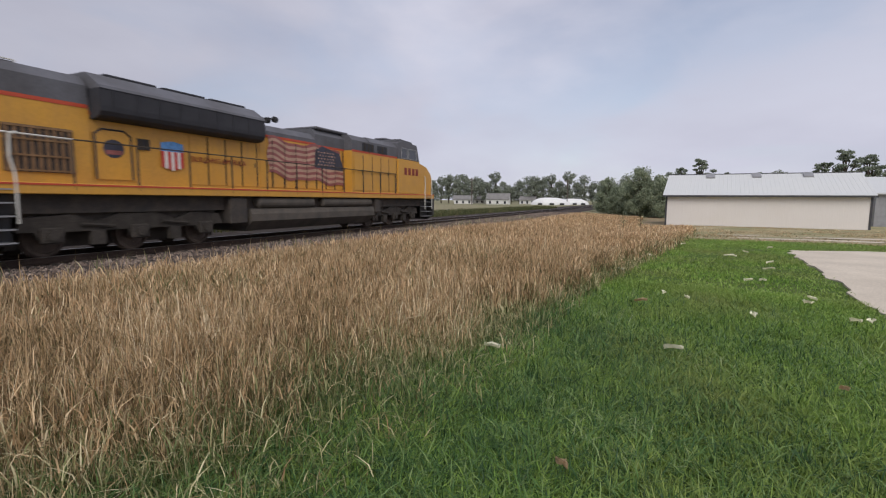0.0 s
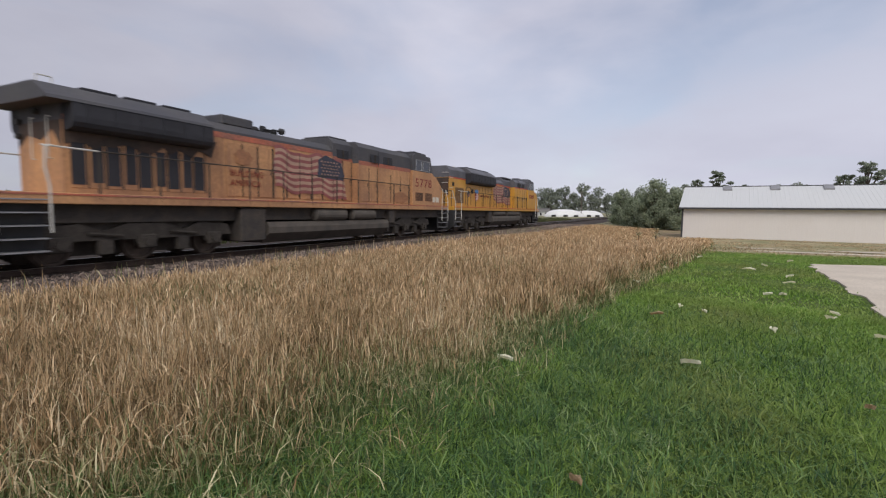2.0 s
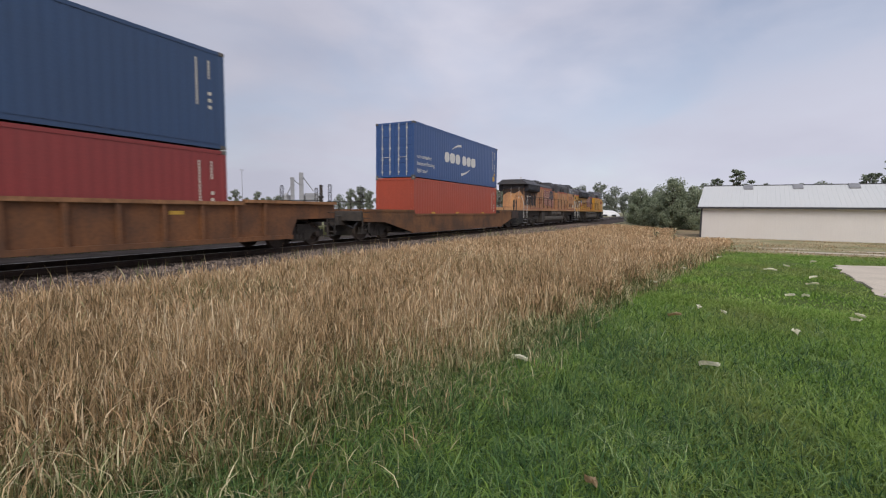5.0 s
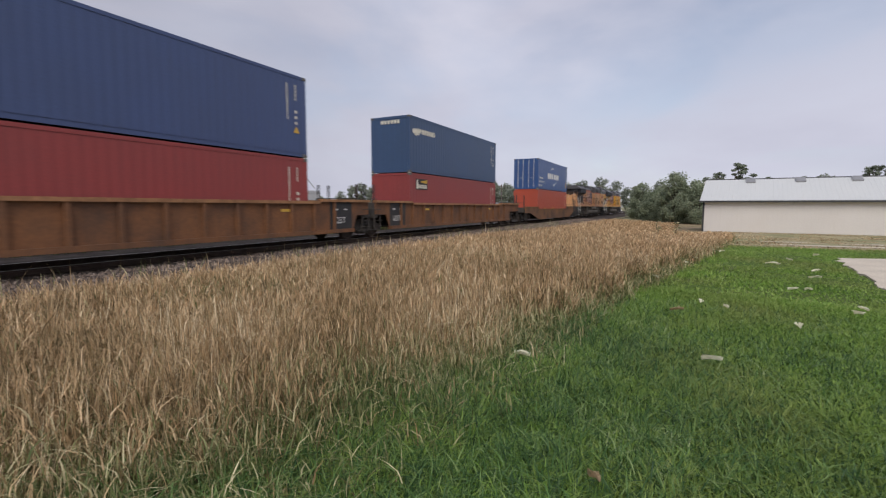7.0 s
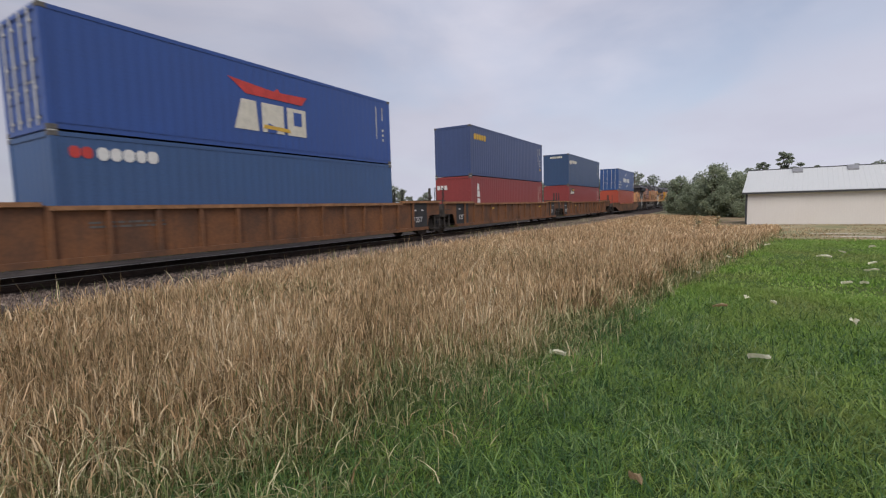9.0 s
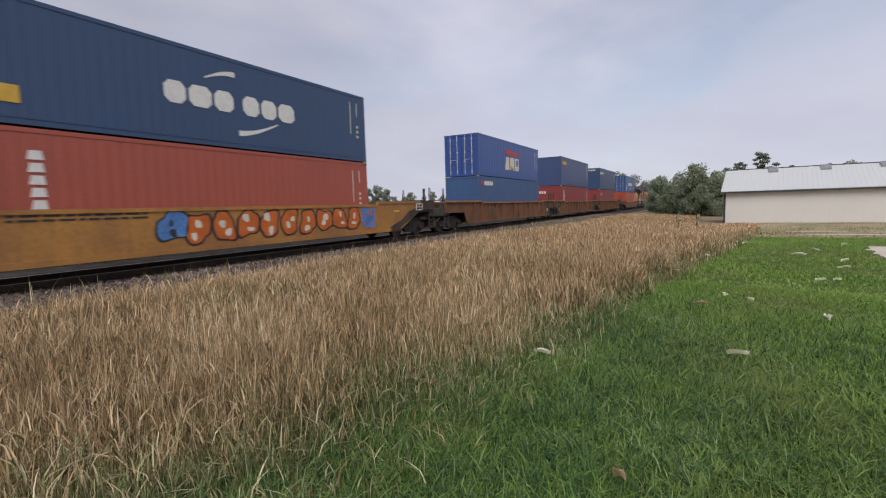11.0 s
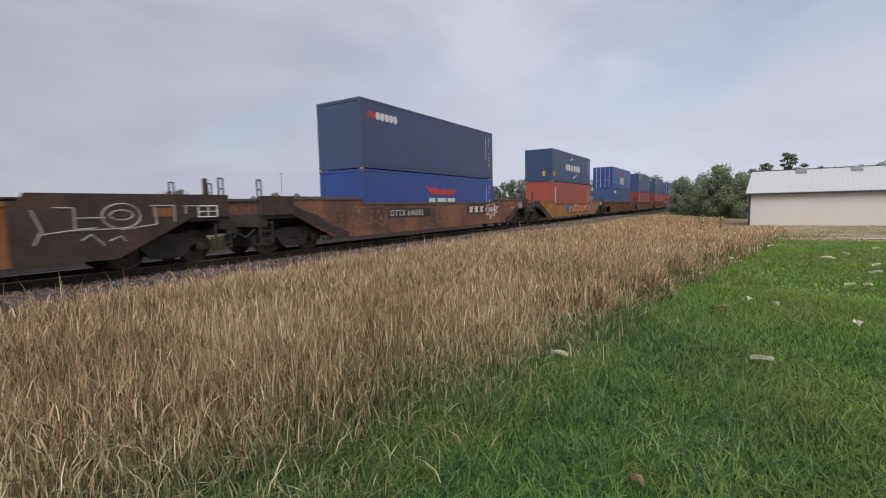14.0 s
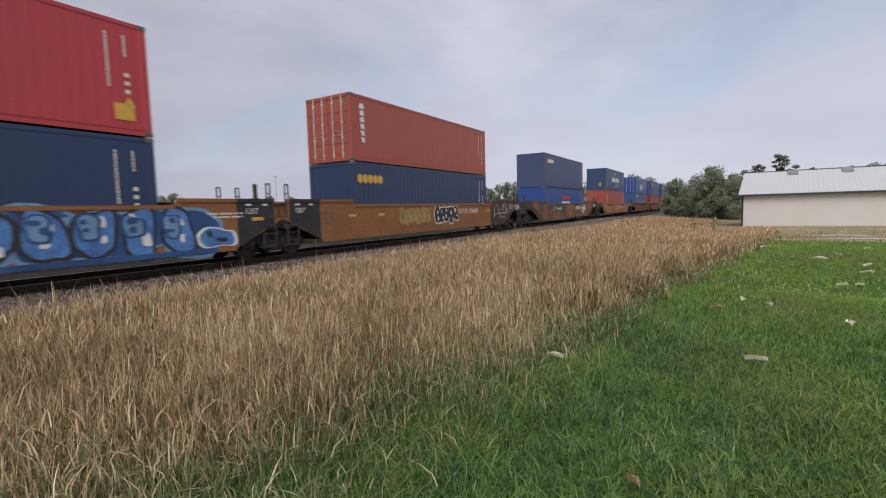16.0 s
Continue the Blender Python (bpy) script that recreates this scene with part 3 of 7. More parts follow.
C_CMA1 = paint("blue_container_paint", (0.034, 0.086, 0.24), 0.5, 0.15)
C_ORANGE = paint("orange_red_container_paint", (0.40, 0.068, 0.034), 0.55, 0.2)
C_TEAL = paint("slate_blue_container_paint", (0.036, 0.072, 0.155), 0.55, 0.3)
C_DRED = paint("dark_red_container_paint", (0.26, 0.042, 0.040), 0.6, 0.3)
C_NAVY = paint("navy_container_paint", (0.050, 0.076, 0.18), 0.55, 0.35)
C_APL = paint("strong_blue_container_paint", (0.030, 0.078, 0.28), 0.5, 0.2)
C_MID = paint("mid_blue_container_paint", (0.046, 0.10, 0.23), 0.6, 0.35)
C_SLATE = paint("dark_slate_container_paint", (0.060, 0.080, 0.168), 0.6, 0.3)
C_BRED = paint("brown_red_container_paint", (0.37, 0.085, 0.055), 0.6, 0.25)
C_RED = paint("bright_red_container_paint", (0.44, 0.045, 0.052), 0.5, 0.15)
C_DBLUE = paint("deep_navy_container_paint", (0.020, 0.040, 0.105), 0.5, 0.2)

HC, STD = 2.896, 2.591
u1 = container("blue corrugated container with white lettering and arcs", C_CMA1, -30.35, 3.195, HC, True)
l1 = container("orange-red corrugated container in the well", C_ORANGE, -30.35, 0.56, STD, False)
u2 = container("slate blue container with a pale crest near its rear", C_TEAL, -53.85, 3.225, HC, False)
l2 = container("dark red container with a small black sign panel", C_DRED, -53.85, 0.59, STD, False)
u3 = container("faded navy container with an amber mark", C_NAVY, -73.4, 3.245, HC, False)
l3 = container("dark red container with upright white letters", C_DRED, -73.4, 0.61, STD, False)
u4 = container("strong blue container with red eagle bar and cream blocks", C_APL, -93.1, 3.38, 2.68, True)
l4 = container("mid blue container with red and white mark", C_MID, -93.1, 0.44, HC, False)
u5 = container("dark slate blue container with white arcs and yellow plate", C_TEAL, -116.6, 3.42, 2.70, False)
l5 = container("brown-red container with white letters stacked upright", C_BRED, -116.6, 0.48, HC, False)
u6 = container("dark slate container with red and white mark", C_SLATE, -140.35, 3.105, 2.80, False)
l6 = container("strong blue container with a red bar and white shapes", C_APL, -140.35, 0.47, STD, False)
u7 = container("brown-red container with pale upright mark and doors", C_BRED, -163.7, 3.49, 2.66, True)
l7 = container("deep navy container with an amber mark", C_DBLUE, -163.7, 0.55, HC, False)
u8 = container("bright red container with white codes and yellow plate", C_RED, -183.45, 3.49, 2.75, True)
l8 = container("deep navy container behind blue graffiti", C_DBLUE, -183.45, 0.55, HC, False)

for k_, (o_, h_) in enumerate(((u1, HC), (l1, STD), (u2, HC), (l2, STD), (u3, HC), (l3, STD), (u4, 2.68), (u5, 2.70), (l5, HC), (u6, 2.80), (l6, STD), (u7, 2.66), (l7, HC), (u8, 2.75), (l8, HC))):
    id_marks(o_, h_, k_, yellow=o_ in (u1, l1, u3, l3, u6, u7, u8, l8))

def words_(line, size, x, y, z, material, ob, stretch, spacing, label):
    """One part for each word of a line."""
    for w in line.split():
        o = lettering("slogan_word", w, size, x, y, z, material, ob, stretch=stretch, spacing=spacing, label=label)
        y = max(v.co.y for v in o.data.vertices) + 0.28 * size


# words that can be read, on the first blue box
for i_, t_ in enumerate(("eco container", "bamboo flooring", "light steel")):
    words_(t_, 0.31, SIDE + 0.004, -5.78, 1.02 - i_ * 0.37, M_WHITE, u1, 0.95, 1.0, "white slogan lettering")
blocks(u1, M_WHITE, -2.55, 1.12, 0.60, (1.0, 1.15, 1.05, -0.25, 1.0, 1.0, 1.15), 0.16, label="bold white brand shapes")
arc("brand_arc", u1, M_WHITE, -1.58, -0.28, 1.98, 2.37, 0.16, 1)
arc("brand_arc", u1, M_WHITE, -0.27, 1.1, 0.62, 0.94, 0.18, -1)
blocks(u5, M_WHITE, -2.37, 1.06, 0.60, (1.0, 1.15, 1.05, -0.25, 1.0, 1.0, 1.15), 0.16, label="bold white brand shapes")
arc("brand_arc", u5, M_WHITE, -1.16, -0.16, 1.96, 2.29, 0.16, 1)
arc("brand_arc", u5, M_WHITE, -0.11, 1.42, 0.56, 0.95, 0.17, -1)
bm = bmesh.new()
plate(bm, SIDE + 0.004, [(-5.85, 0.45), (-5.45, 0.45), (-5.45, 0.82), (-5.85, 0.82)])
part("yellow_plate", bm, M_GOLD, u5, "yellow notice plate")
bm = bmesh.new()
box(bm, 0.35, 0.60, -CONT_L / 2 - 0.012, -CONT_L / 2 + 0.01, 0.45, 0.85)
part("yellow_plate", bm, M_GOLD, u5, "yellow notice plate on the end wall")
bm = bmesh.new()
plate(bm, SIDE + 0.004, [(5.25, 0.35), (5.7, 0.35), (5.7, 0.75), (5.25, 0.75)])
part("yellow_plate", bm, M_GOLD, u8, "yellow notice plate")
bm = bmesh.new()
plate(bm, SIDE + 0.004, [(5.25, 0.42), (5.6, 0.42), (5.6, 0.78), (5.25, 0.78)])
part("yellow_plate", bm, M_GOLD, u1, "yellow notice plate")
# crest and mark of the second stack
bm = bmesh.new()
for yy, zz, ww, hh in ((-5.82, 2.05, 0.25, 0.22), (-5.62, 1.95, 0.32, 0.36), (-5.36, 2.0, 0.28, 0.34), (-5.14, 2.12, 0.24, 0.2)):
    plate(bm, SIDE + 0.004, [(yy, zz), (yy + ww * 0.7, zz - 0.05), (yy + ww, zz + hh * 0.5), (yy + ww * 0.6, zz + hh), (yy + ww * 0.1, zz + hh * 0.8)])
part("brand_crest", bm, M_CREAM, u2, "pale heraldic crest")
blocks(u2, M_CREAM, -4.84, 2.05, 0.28, (0.75, 0.75, 0.8, 0.75, 0.8, 0.7), 0.12)
bm = bmesh.new()
for k in range(6):
    box(bm, -0.55 + k * 0.2, -0.41 + k * 0.2, -CONT_L / 2 - 0.012, -CONT_L / 2 + 0.01, 2.52, 2.7)
part("end_brand_shapes", bm, M_CREAM, u2)
bm = bmesh.new()
plate(bm, SIDE + 0.004, [(-5.5, 1.75), (-4.25, 1.75), (-4.25, 2.32), (-5.5, 2.32)])
sign_ = part("sign_panel", bm, M_BLACK, l2, "black sign panel with pale and yellow shapes")
bm = bmesh.new()
plate(bm, SIDE + 0.009, [(-4.95, 2.14), (-4.3, 2.08), (-4.3, 2.28), (-4.95, 2.2)])
part("beam_shape", bm, M_GOLD, sign_)
bm = bmesh.new()
for k in range(6):
    plate(bm, SIDE + 0.009, [(-5.2 + k * 0.15, 1.82), (-5.09 + k * 0.15, 1.82), (-5.09 + k * 0.15, 2.02), (-5.2 + k * 0.15, 2.02)])
plate(bm, SIDE + 0.009, [(-5.46, 1.8), (-5.24, 1.8), (-5.3, 2.28), (-5.4, 2.28)])
part("pale_shape", bm, M_CREAM, sign_)
# third stack
blocks(u3, M_GOLD, -5.65, 2.1, 0.36, (0.8, 0.8, 0.8, 0.75, 0.85), 0.1, label="amber brand shapes")
bm = bmesh.new()
for k, (zz, ww) in enumerate(((1.8, 0.3), (1.38, 0.38), (0.92, 0.42))):
    plate(bm, SIDE + 0.004, [(-5.35, zz), (-5.35 + ww, zz), (-5.35 + ww * 0.9, zz + 0.34), (-5.28, zz + 0.4)])
part("upright_brand_shapes", bm, M_WHITE, l3, "white upright brand shapes")
bm = bmesh.new()
for k in range(3):
    box(bm, -1.1 + k * 0.25, -0.92 + k * 0.25, -CONT_L / 2 - 0.012, -CONT_L / 2 + 0.01, 1.85, 2.1)
part("end_brand_shapes", bm, M_WHITE, l3)
# fourth and sixth stacks: red bar over pale blocks
for o_, y_, z_, mm in ((u4, -1.62, 0.6, M_CREAM), (l6, -1.55, 0.5, M_WHITE)):
    bm = bmesh.new()
    t_ = z_ + 1.10
    plate(bm, SIDE + 0.004, [(y_ + 0.55, t_), (y_ + 2.75, t_ - 0.02), (y_ + 3.0, t_ + 0.28), (y_ + 1.85, t_ + 0.24), (y_ + 1.75, t_ + 0.36), (y_ + 1.6, t_ + 0.24), (y_ - 0.02, t_ + 0.40)])
    part("red_wing_bar", bm, M_DECR, o_, "faded red winged bar")
    for a, b, sk in ((0.1, 0.95, 0.28), (1.1, 1.95, 0.0), (2.1, 2.9, 0.0)):
        bm = bmesh.new()
        plate(bm, SIDE + 0.004, [(y_ + a, z_), (y_ + b, z_), (y_ + b - sk * 0.2, z_ + 0.92), (y_ + a + sk, z_ + 0.92)])
        part("brand_shape", bm, mm, o_, "bold pale brand shape")
bm = bmesh.new()
plate(bm, SIDE + 0.009, [(-0.35, 0.6), (0.02, 0.6), (0.05, 0.8), (-0.3, 0.9)])
plate(bm, SIDE + 0.009, [(0.75, 0.95), (1.1, 0.95), (1.1, 1.4), (0.75, 1.4)])
part("patch", bm, C_APL, u4)
bm = bmesh.new()
plate(bm, SIDE + 0.013, [(-0.5, 0.72), (0.6, 0.68), (0.55, 0.8), (-0.45, 0.84)])
part("rust_run", bm, M_GOLD, u4, "rusty run across the blocks")
blocks(l4, M_WHITE, -5.2, 2.3, 0.31, (0.8, 0.8, 0.85, 0.75, 0.85), 0.1)
blocks(l4, M_DECR, -5.75, 2.33, 0.27, (0.8, 0.8), 0.1)
blocks(u6, M_WHITE, -5.12, 2.02, 0.33, (0.8, 0.8, 0.85, 0.75, 0.85), 0.1)
blocks(u6, M_DECR, -5.66, 2.05, 0.28, (0.8, 0.8), 0.1)
blocks(l7, M_GOLD, -5.8, 2.05, 0.36, (0.8, 0.8, 0.85, 0.75, 0.85), 0.1, label="amber brand shapes")
for o_, y_, h_ in ((l5, -5.45, 2.42), (u7, -5.55, 2.32)):
    bm = bmesh.new()
    for k in range(6):
        zz = h_ - k * 0.27
        plate(bm, SIDE + 0.004, [(y_ + 0.03 * k * (o_ is u7), zz - 0.2), (y_ + 0.3, zz - 0.2), (y_ + 0.27, zz), (y_ + 0.05, zz)])
    part("upright_brand_shapes", bm, M_WHITE, o_, "white upright brand shapes")


# ---- well cars ----
def wheelset(parent, y):
    """Two flanged wheels on an axle, with bolted bearing caps."""
    bm = bmesh.new()
    for s in (-1, 1):
        lathe(bm, [(s * 0.67, 0.10), (s * 0.68, 0.49), (s * 0.71, 0.49), (s * 0.715, 0.457), (s * 0.81, 0.45), (s * 0.815, 0.38), (s * 0.77, 0.36), (s * 0.77, 0.16), (s * 0.83, 0.12), (s * 0.83, 0.06)], "x", 20)
        for k in range(3):
            a = k * math.tau / 3
            rod(bm, (s * 1.06, 0.06 * math.cos(a), 0.06 * math.sin(a)), (s * 1.09, 0.06 * math.cos(a), 0.06 * math.sin(a)), 0.02, 6)
    rod(bm, (-1.06, 0, 0), (1.06, 0, 0), 0.08, 8)
    rod(bm, (-1.075, 0, 0), (-0.9, 0, 0), 0.115, 10)
    rod(bm, (0.9, 0, 0), (1.075, 0, 0), 0.115, 10)
    ob = part("wheelset", bm, M_WHEEL, parent, "steel wheels worn bright at the rim")
    ob.location = (0, y, 0.457)
    return ob


WHEELS = []


def truck(parent, y):
    bm = bmesh.new()
    for s in (-1, 1):
        side = [(-1.25, 0.36), (-1.25, 0.62), (-0.95, 0.66), (-0.45, 0.86), (0.45, 0.86), (0.95, 0.66), (1.25, 0.62), (1.25, 0.36), (1.02, 0.36), (0.95, 0.54), (0.72, 0.54), (0.42, 0.22), (-0.42, 0.22), (-0.72, 0.54), (-0.95, 0.54), (-1.02, 0.36)]
        prism_x(bm, side, s * 0.98 - 0.07, s * 0.98 + 0.07)
        for k in (-0.2, 0.0, 0.2):
            rod(bm, (s * 1.0, k, 0.3), (s * 1.0, k, 0.7), 0.075, 8)
    box(bm, -1.1, 1.1, -0.22, 0.22, 0.5, 0.82)
    box(bm, -0.55, 0.55, -1.2, 1.2, 0.25, 0.7)
    tr = part("truck", bm, M_TRUCK, parent, "dusty cast truck side frames with springs")
    tr.location = (0, y, 0)
    for w in (-0.9, 0.9):
        WHEELS.append(wheelset(tr, w))
    return tr


def well_car(label, colour, y_c, front, rear, kind, truck_front, truck_rear, rim_mid, rim_end, bottom=0.42, black_ends=(False, False), chord=None):
    """A double-stack well car. front and rear: distances from its middle to its ends."""
    ob = tagged(new("well_car"), label, "rail car", "double-stack well cars")
    W = 1.48
    n0, n1 = -6.35, 6.35
    for s in (-1, 1):
        bm = bmesh.new()
        ka, kb, kz = {"ribbed": (2.05, 2.35, 1.05), "smooth": (1.75, 3.6, 1.30), "low": (0.3, 2.8, 0.86)}[kind]
        low = [(n0 - ka, bottom), (n1 + ka, bottom), (n1 + kb, kz), (front - 0.25, kz + 0.03), (front - 0.25, rim_end - 0.02)]
        up = [(n1 + 0.12, rim_end), (n1, rim_mid), (n0, rim_mid), (n0 - 0.12, rim_end), (-rear + 0.25, rim_end - 0.02), (-rear + 0.25, kz + 0.03), (n0 - kb, kz)]
        a, b = sorted((s * W, s * (W - 0.05)))
        prism_x(bm, low + up, a, b)
        part("side_sill", bm, colour, ob)
        bm = bmesh.new()
        c, d = sorted((s * (W + (0.12 if kind == "ribbed" else 0.035)), s * (W - 0.13)))
        box(bm, c, d, n0, n1, rim_mid - 0.09, rim_mid + 0.012)
        box(bm, c, d, n1 + 0.12, front - 0.25, rim_end - 0.09, rim_end + 0.012)
        box(bm, c, d, -rear + 0.25, n0 - 0.12, rim_end - 0.09, rim_end + 0.012)
        part("top_chord", bm, chord or (P_RIM if kind == "ribbed" else colour), ob, "grimy dark top chord" if chord else "top chord coloured paler for its highlight" if kind == "ribbed" else "")
        bm = bmesh.new()
        box(bm, c, d, n0 - ka, n1 + ka, bottom - 0.05, bottom + 0.09)
        part("bottom_chord", bm, colour, ob)
        if kind == "ribbed":
            k = n0 - 1.13
            while k < n1 + 1.2:
                bm = bmesh.new()
                z_lo = bottom + 0.09
                box(bm, *sorted((s * (W + 0.002), s * (W + 0.10))), k - 0.055, k + 0.055, z_lo, rim_mid - 0.09 if abs(k) < 6.3 else rim_end - 0.09)
                part("rib", bm, colour, ob)
                k += 1.13
    bm = bmesh.new()
    box(bm, -W + 0.06, W - 0.06, n0 - 0.9, n1 + 0.9, bottom - 0.02, bottom + 0.04)
    part("well_floor", bm, M_UNDER, ob)
    for sgn, e, tr_at in ((1, front, truck_front), (-1, rear, truck_rear)):
        bm = bmesh.new()
        a, b = sorted((sgn * 6.9, sgn * (e - 0.15)))
        box(bm, -W + 0.06, W - 0.06, a, b, min(1.18, rim_end - 0.34), min(1.30, rim_end - 0.22))
        a, b = sorted((sgn * 6.55, sgn * 6.75))
        box(bm, -W + 0.06, W - 0.06, a, b, bottom, rim_end - 0.08)
        part("end_deck", bm, M_UNDER, ob)
        bm = bmesh.new()
        a, b = sorted((sgn * 7.0, sgn * (e + 0.1)))
        box(bm, -0.32, 0.32, a, b, 0.72, 1.16, 0.02)
        a, b = sorted((sgn * (e - 0.5), sgn * (e - 0.12)))
        box(bm, -1.42, 1.42, a, b, 0.92, 1.36, 0.02)
        part("centre_sill", bm, M_UNDER, ob)
        # end platform rails, brake stand and grab irons
        for xx in (1.32, -1.32):
            bm = bmesh.new()
            yy = sgn * (e - 0.25)
            pipe(bm, [(xx, yy, 1.3), (xx, yy, 2.40), (xx, yy - sgn * 0.14, 2.40), (xx, yy - sgn * 0.14, 1.3)], 0.023)
            for zz in (1.75, 2.08):
                box(bm, xx - 0.02, xx + 0.02, min(yy, yy - sgn * 0.14), max(yy, yy - sgn * 0.14), zz, zz + 0.03)
            part("end_rail", bm, M_BLACK, ob, "black tubular end rail")
        bm = bmesh.new()
        yy = sgn * (e - 0.75)
        if sgn > 0:
            box(bm, 1.2, 1.29, yy - 0.05, yy + 0.05, 1.3, 2.38)
            box(bm, 1.16, 1.33, yy - 0.09, yy + 0.09, 1.86, 1.95, 0.02)
        for xx in (-1.05, -0.35, 0.35):
            rod(bm, (xx, yy, 1.25), (xx, yy, 1.78), 0.022)
        rod(bm, (-1.05, yy, 1.78), (1.22, yy, 1.78), 0.022)
        part("brake_stand" if sgn > 0 else "cross_rail", bm, M_UNDER, ob)
        bm = bmesh.new()
        for k in range(4):
            yy = sgn * (e - 0.42)
            zz = 0.55 + 0.25 * k
            pipe(bm, [(W - 0.01, yy - 0.2, zz), (W + 0.07, yy - 0.2, zz), (W + 0.07, yy + 0.2, zz), (W - 0.01, yy + 0.2, zz)], 0.013, 5)
        box(bm, W - 0.35, W - 0.02, sgn * (e - 0.42) - 0.25, sgn * (e - 0.42) + 0.25, 0.36, 0.39)
        box(bm, W - 0.05, W - 0.02, sgn * (e - 0.42) - 0.25, sgn * (e - 0.42) - 0.2, 0.36, 1.1)
        box(bm, W - 0.05, W - 0.02, sgn * (e - 0.42) + 0.2, sgn * (e - 0.42) + 0.25, 0.36, 1.1)
        part("ladder", bm, M_UNDER, ob, "worn side ladder and step")
        if tr_at:
            truck(ob, sgn * tr_at)
        bm = bmesh.new()
        yy = sgn * (e + 0.1)
        box(bm, -0.16, 0.16, min(yy, yy + sgn * 0.42), max(yy, yy + sgn * 0.42), 0.72, 1.02, 0.03)
        part("coupler", bm, M_UNDER, ob)
        # brake pipe loop hanging at the end
        bm = bmesh.new()
        pipe(bm, [(1.0, sgn * (e - 0.5), 1.1), (1.15, sgn * (e - 0.2), 0.85), (1.15, sgn * (e + 0.12), 0.62), (1.0, sgn * (e + 0.3), 0.75)], 0.03)
        part("brake_hose", bm, M_BLACK, ob)
    for sgn, black, e in ((1, black_ends[0], front), (-1, black_ends[1], rear)):
        if black:
            bm = bmesh.new()
            rib_ = kind == "ribbed"
            a, b = sorted((sgn * (e - (2.75 if rib_ else 1.55)), sgn * (e - (1.4 if rib_ else 0.27))))
            zb = bottom + 0.1 if rib_ else 1.34
            if rib_:
                plate(bm, W + 0.004, [(a, zb), (b, zb), (b, rim_end - 0.1), (a, rim_end - 0.1)])
            else:
                prism_x(bm, [(sgn * 8.2, bottom + 0.04), (sgn * 8.75, 0.72), (sgn * 9.1, 0.95), (sgn * (e - 0.27), 1.0), (sgn * (e - 0.27), rim_end - 0.1), (sgn * 8.2, rim_end - 0.1)], W - 0.03, W + 0.005)
                box(bm, W + 0.034, W + 0.040, *sorted((sgn * 8.2, sgn * (e - 0.26))), rim_end - 0.095, rim_end + 0.016)
            blk = part("black_end_panel", bm, M_BLACK, ob, "black end panel with white stencil")
            lettering("load_limit", "125T", 0.36 if rib_ else 0.24, W + 0.010, a + 0.22, 0.75 if rib_ else 1.45, M_WHITE, blk, stretch=0.95)
            bm = bmesh.new()
            for k in (0.25, 0.85):
                zz = 1.28 if rib_ else 1.70
                plate(bm, W + 0.010, [(a + k, zz), (a + k + 0.2, zz), (a + k + 0.2, zz + 0.06), (a + k, zz + 0.06)])
            part("stencil_bars", bm, M_WHITE, blk)
    CARS.append((ob, y_c))
    return ob


CARS = []
P_C1 = mat("dull_brown_yellow_car_paint", (0.22, 0.10, 0.04), 0.75, var=0.5, scale=0.8, fine=12, bump=0.1, tint=(0.08, 0.045, 0.028), streak=0.6)
P_RIB = mat("brown_ochre_car_paint", (0.20, 0.085, 0.035), 0.75, var=0.4, scale=1.2, fine=14, bump=0.1, tint=(0.08, 0.045, 0.03), streak=0.5)
P_C5 = mat("ochre_yellow_car_paint", (0.40, 0.19, 0.045), 0.65, var=0.35, scale=0.9, fine=12, bump=0.08, tint=(0.20, 0.09, 0.04), streak=0.45)
P_C6 = mat("rusty_faded_car_paint", (0.30, 0.135, 0.066), 0.85, var=0.5, scale=0.5, fine=10, bump=0.15, tint=(0.09, 0.05, 0.04), streak=0.7)
# highlight along the ribbed cars' rims, put in as a paler chord colour
P_RIM = mat("highlight_tan_chord", (0.34, 0.17, 0.08), 0.75, var=0.4, scale=2.0, fine=14, bump=0.1, streak=0.4)
P_GHOST = mat("ghost_of_old_paint", (0.27, 0.165, 0.10), 0.85, var=0.5, scale=2)
P_C7 = mat("orange_car_paint", (0.27, 0.112, 0.036), 0.6, var=0.3, scale=0.8, fine=12, bump=0.06, tint=(0.17, 0.075, 0.03), streak=0.35)
c1 = well_car("dull brown-yellow well car behind the second locomotive", P_C1, -30.35, 10.9, 11.0, "low", 9.2, 9.2, 1.24, 1.44, 0.30)
c2 = well_car("brown ribbed well car with black stencilled ends", P_RIB, -53.8, 11.0, 9.8, "ribbed", 9.3, 9.85, 1.62, 1.70, black_ends=(False, True))
c3 = well_car("brown ribbed well car between two others", P_RIB, -73.4, 9.75, 9.75, "ribbed", 0, 9.8, 1.62, 1.70, black_ends=(True, True))
c4 = well_car("brown ribbed well car with faint bars", P_RIB, -93.1, 9.85, 11.3, "ribbed", 0, 9.6, 1.66, 1.74, black_ends=(True, False))
c5 = well_car("ochre well car with orange and blue graffiti", P_C5, -116.6, 11.4, 11.4, "smooth", 9.6, 9.6, 1.60, 1.72)
c6 = well_car("rusty faded well car with dark name boards", P_C6, -140.35, 11.5, 11.4, "smooth", 9.7, 9.6, 1.68, 1.88, chord=M_GREYBOX)
c7 = well_car("orange well car with black and olive graffiti", P_C7, -163.7, 11.3, 9.85, "smooth", 9.5, 9.9, 1.72, 1.90, black_ends=(False, True))
c8 = well_car("orange well car with large blue graffiti", P_C7, -183.45, 9.8, 11.0, "smooth", 0, 9.3, 1.72, 1.90, black_ends=(True, False))


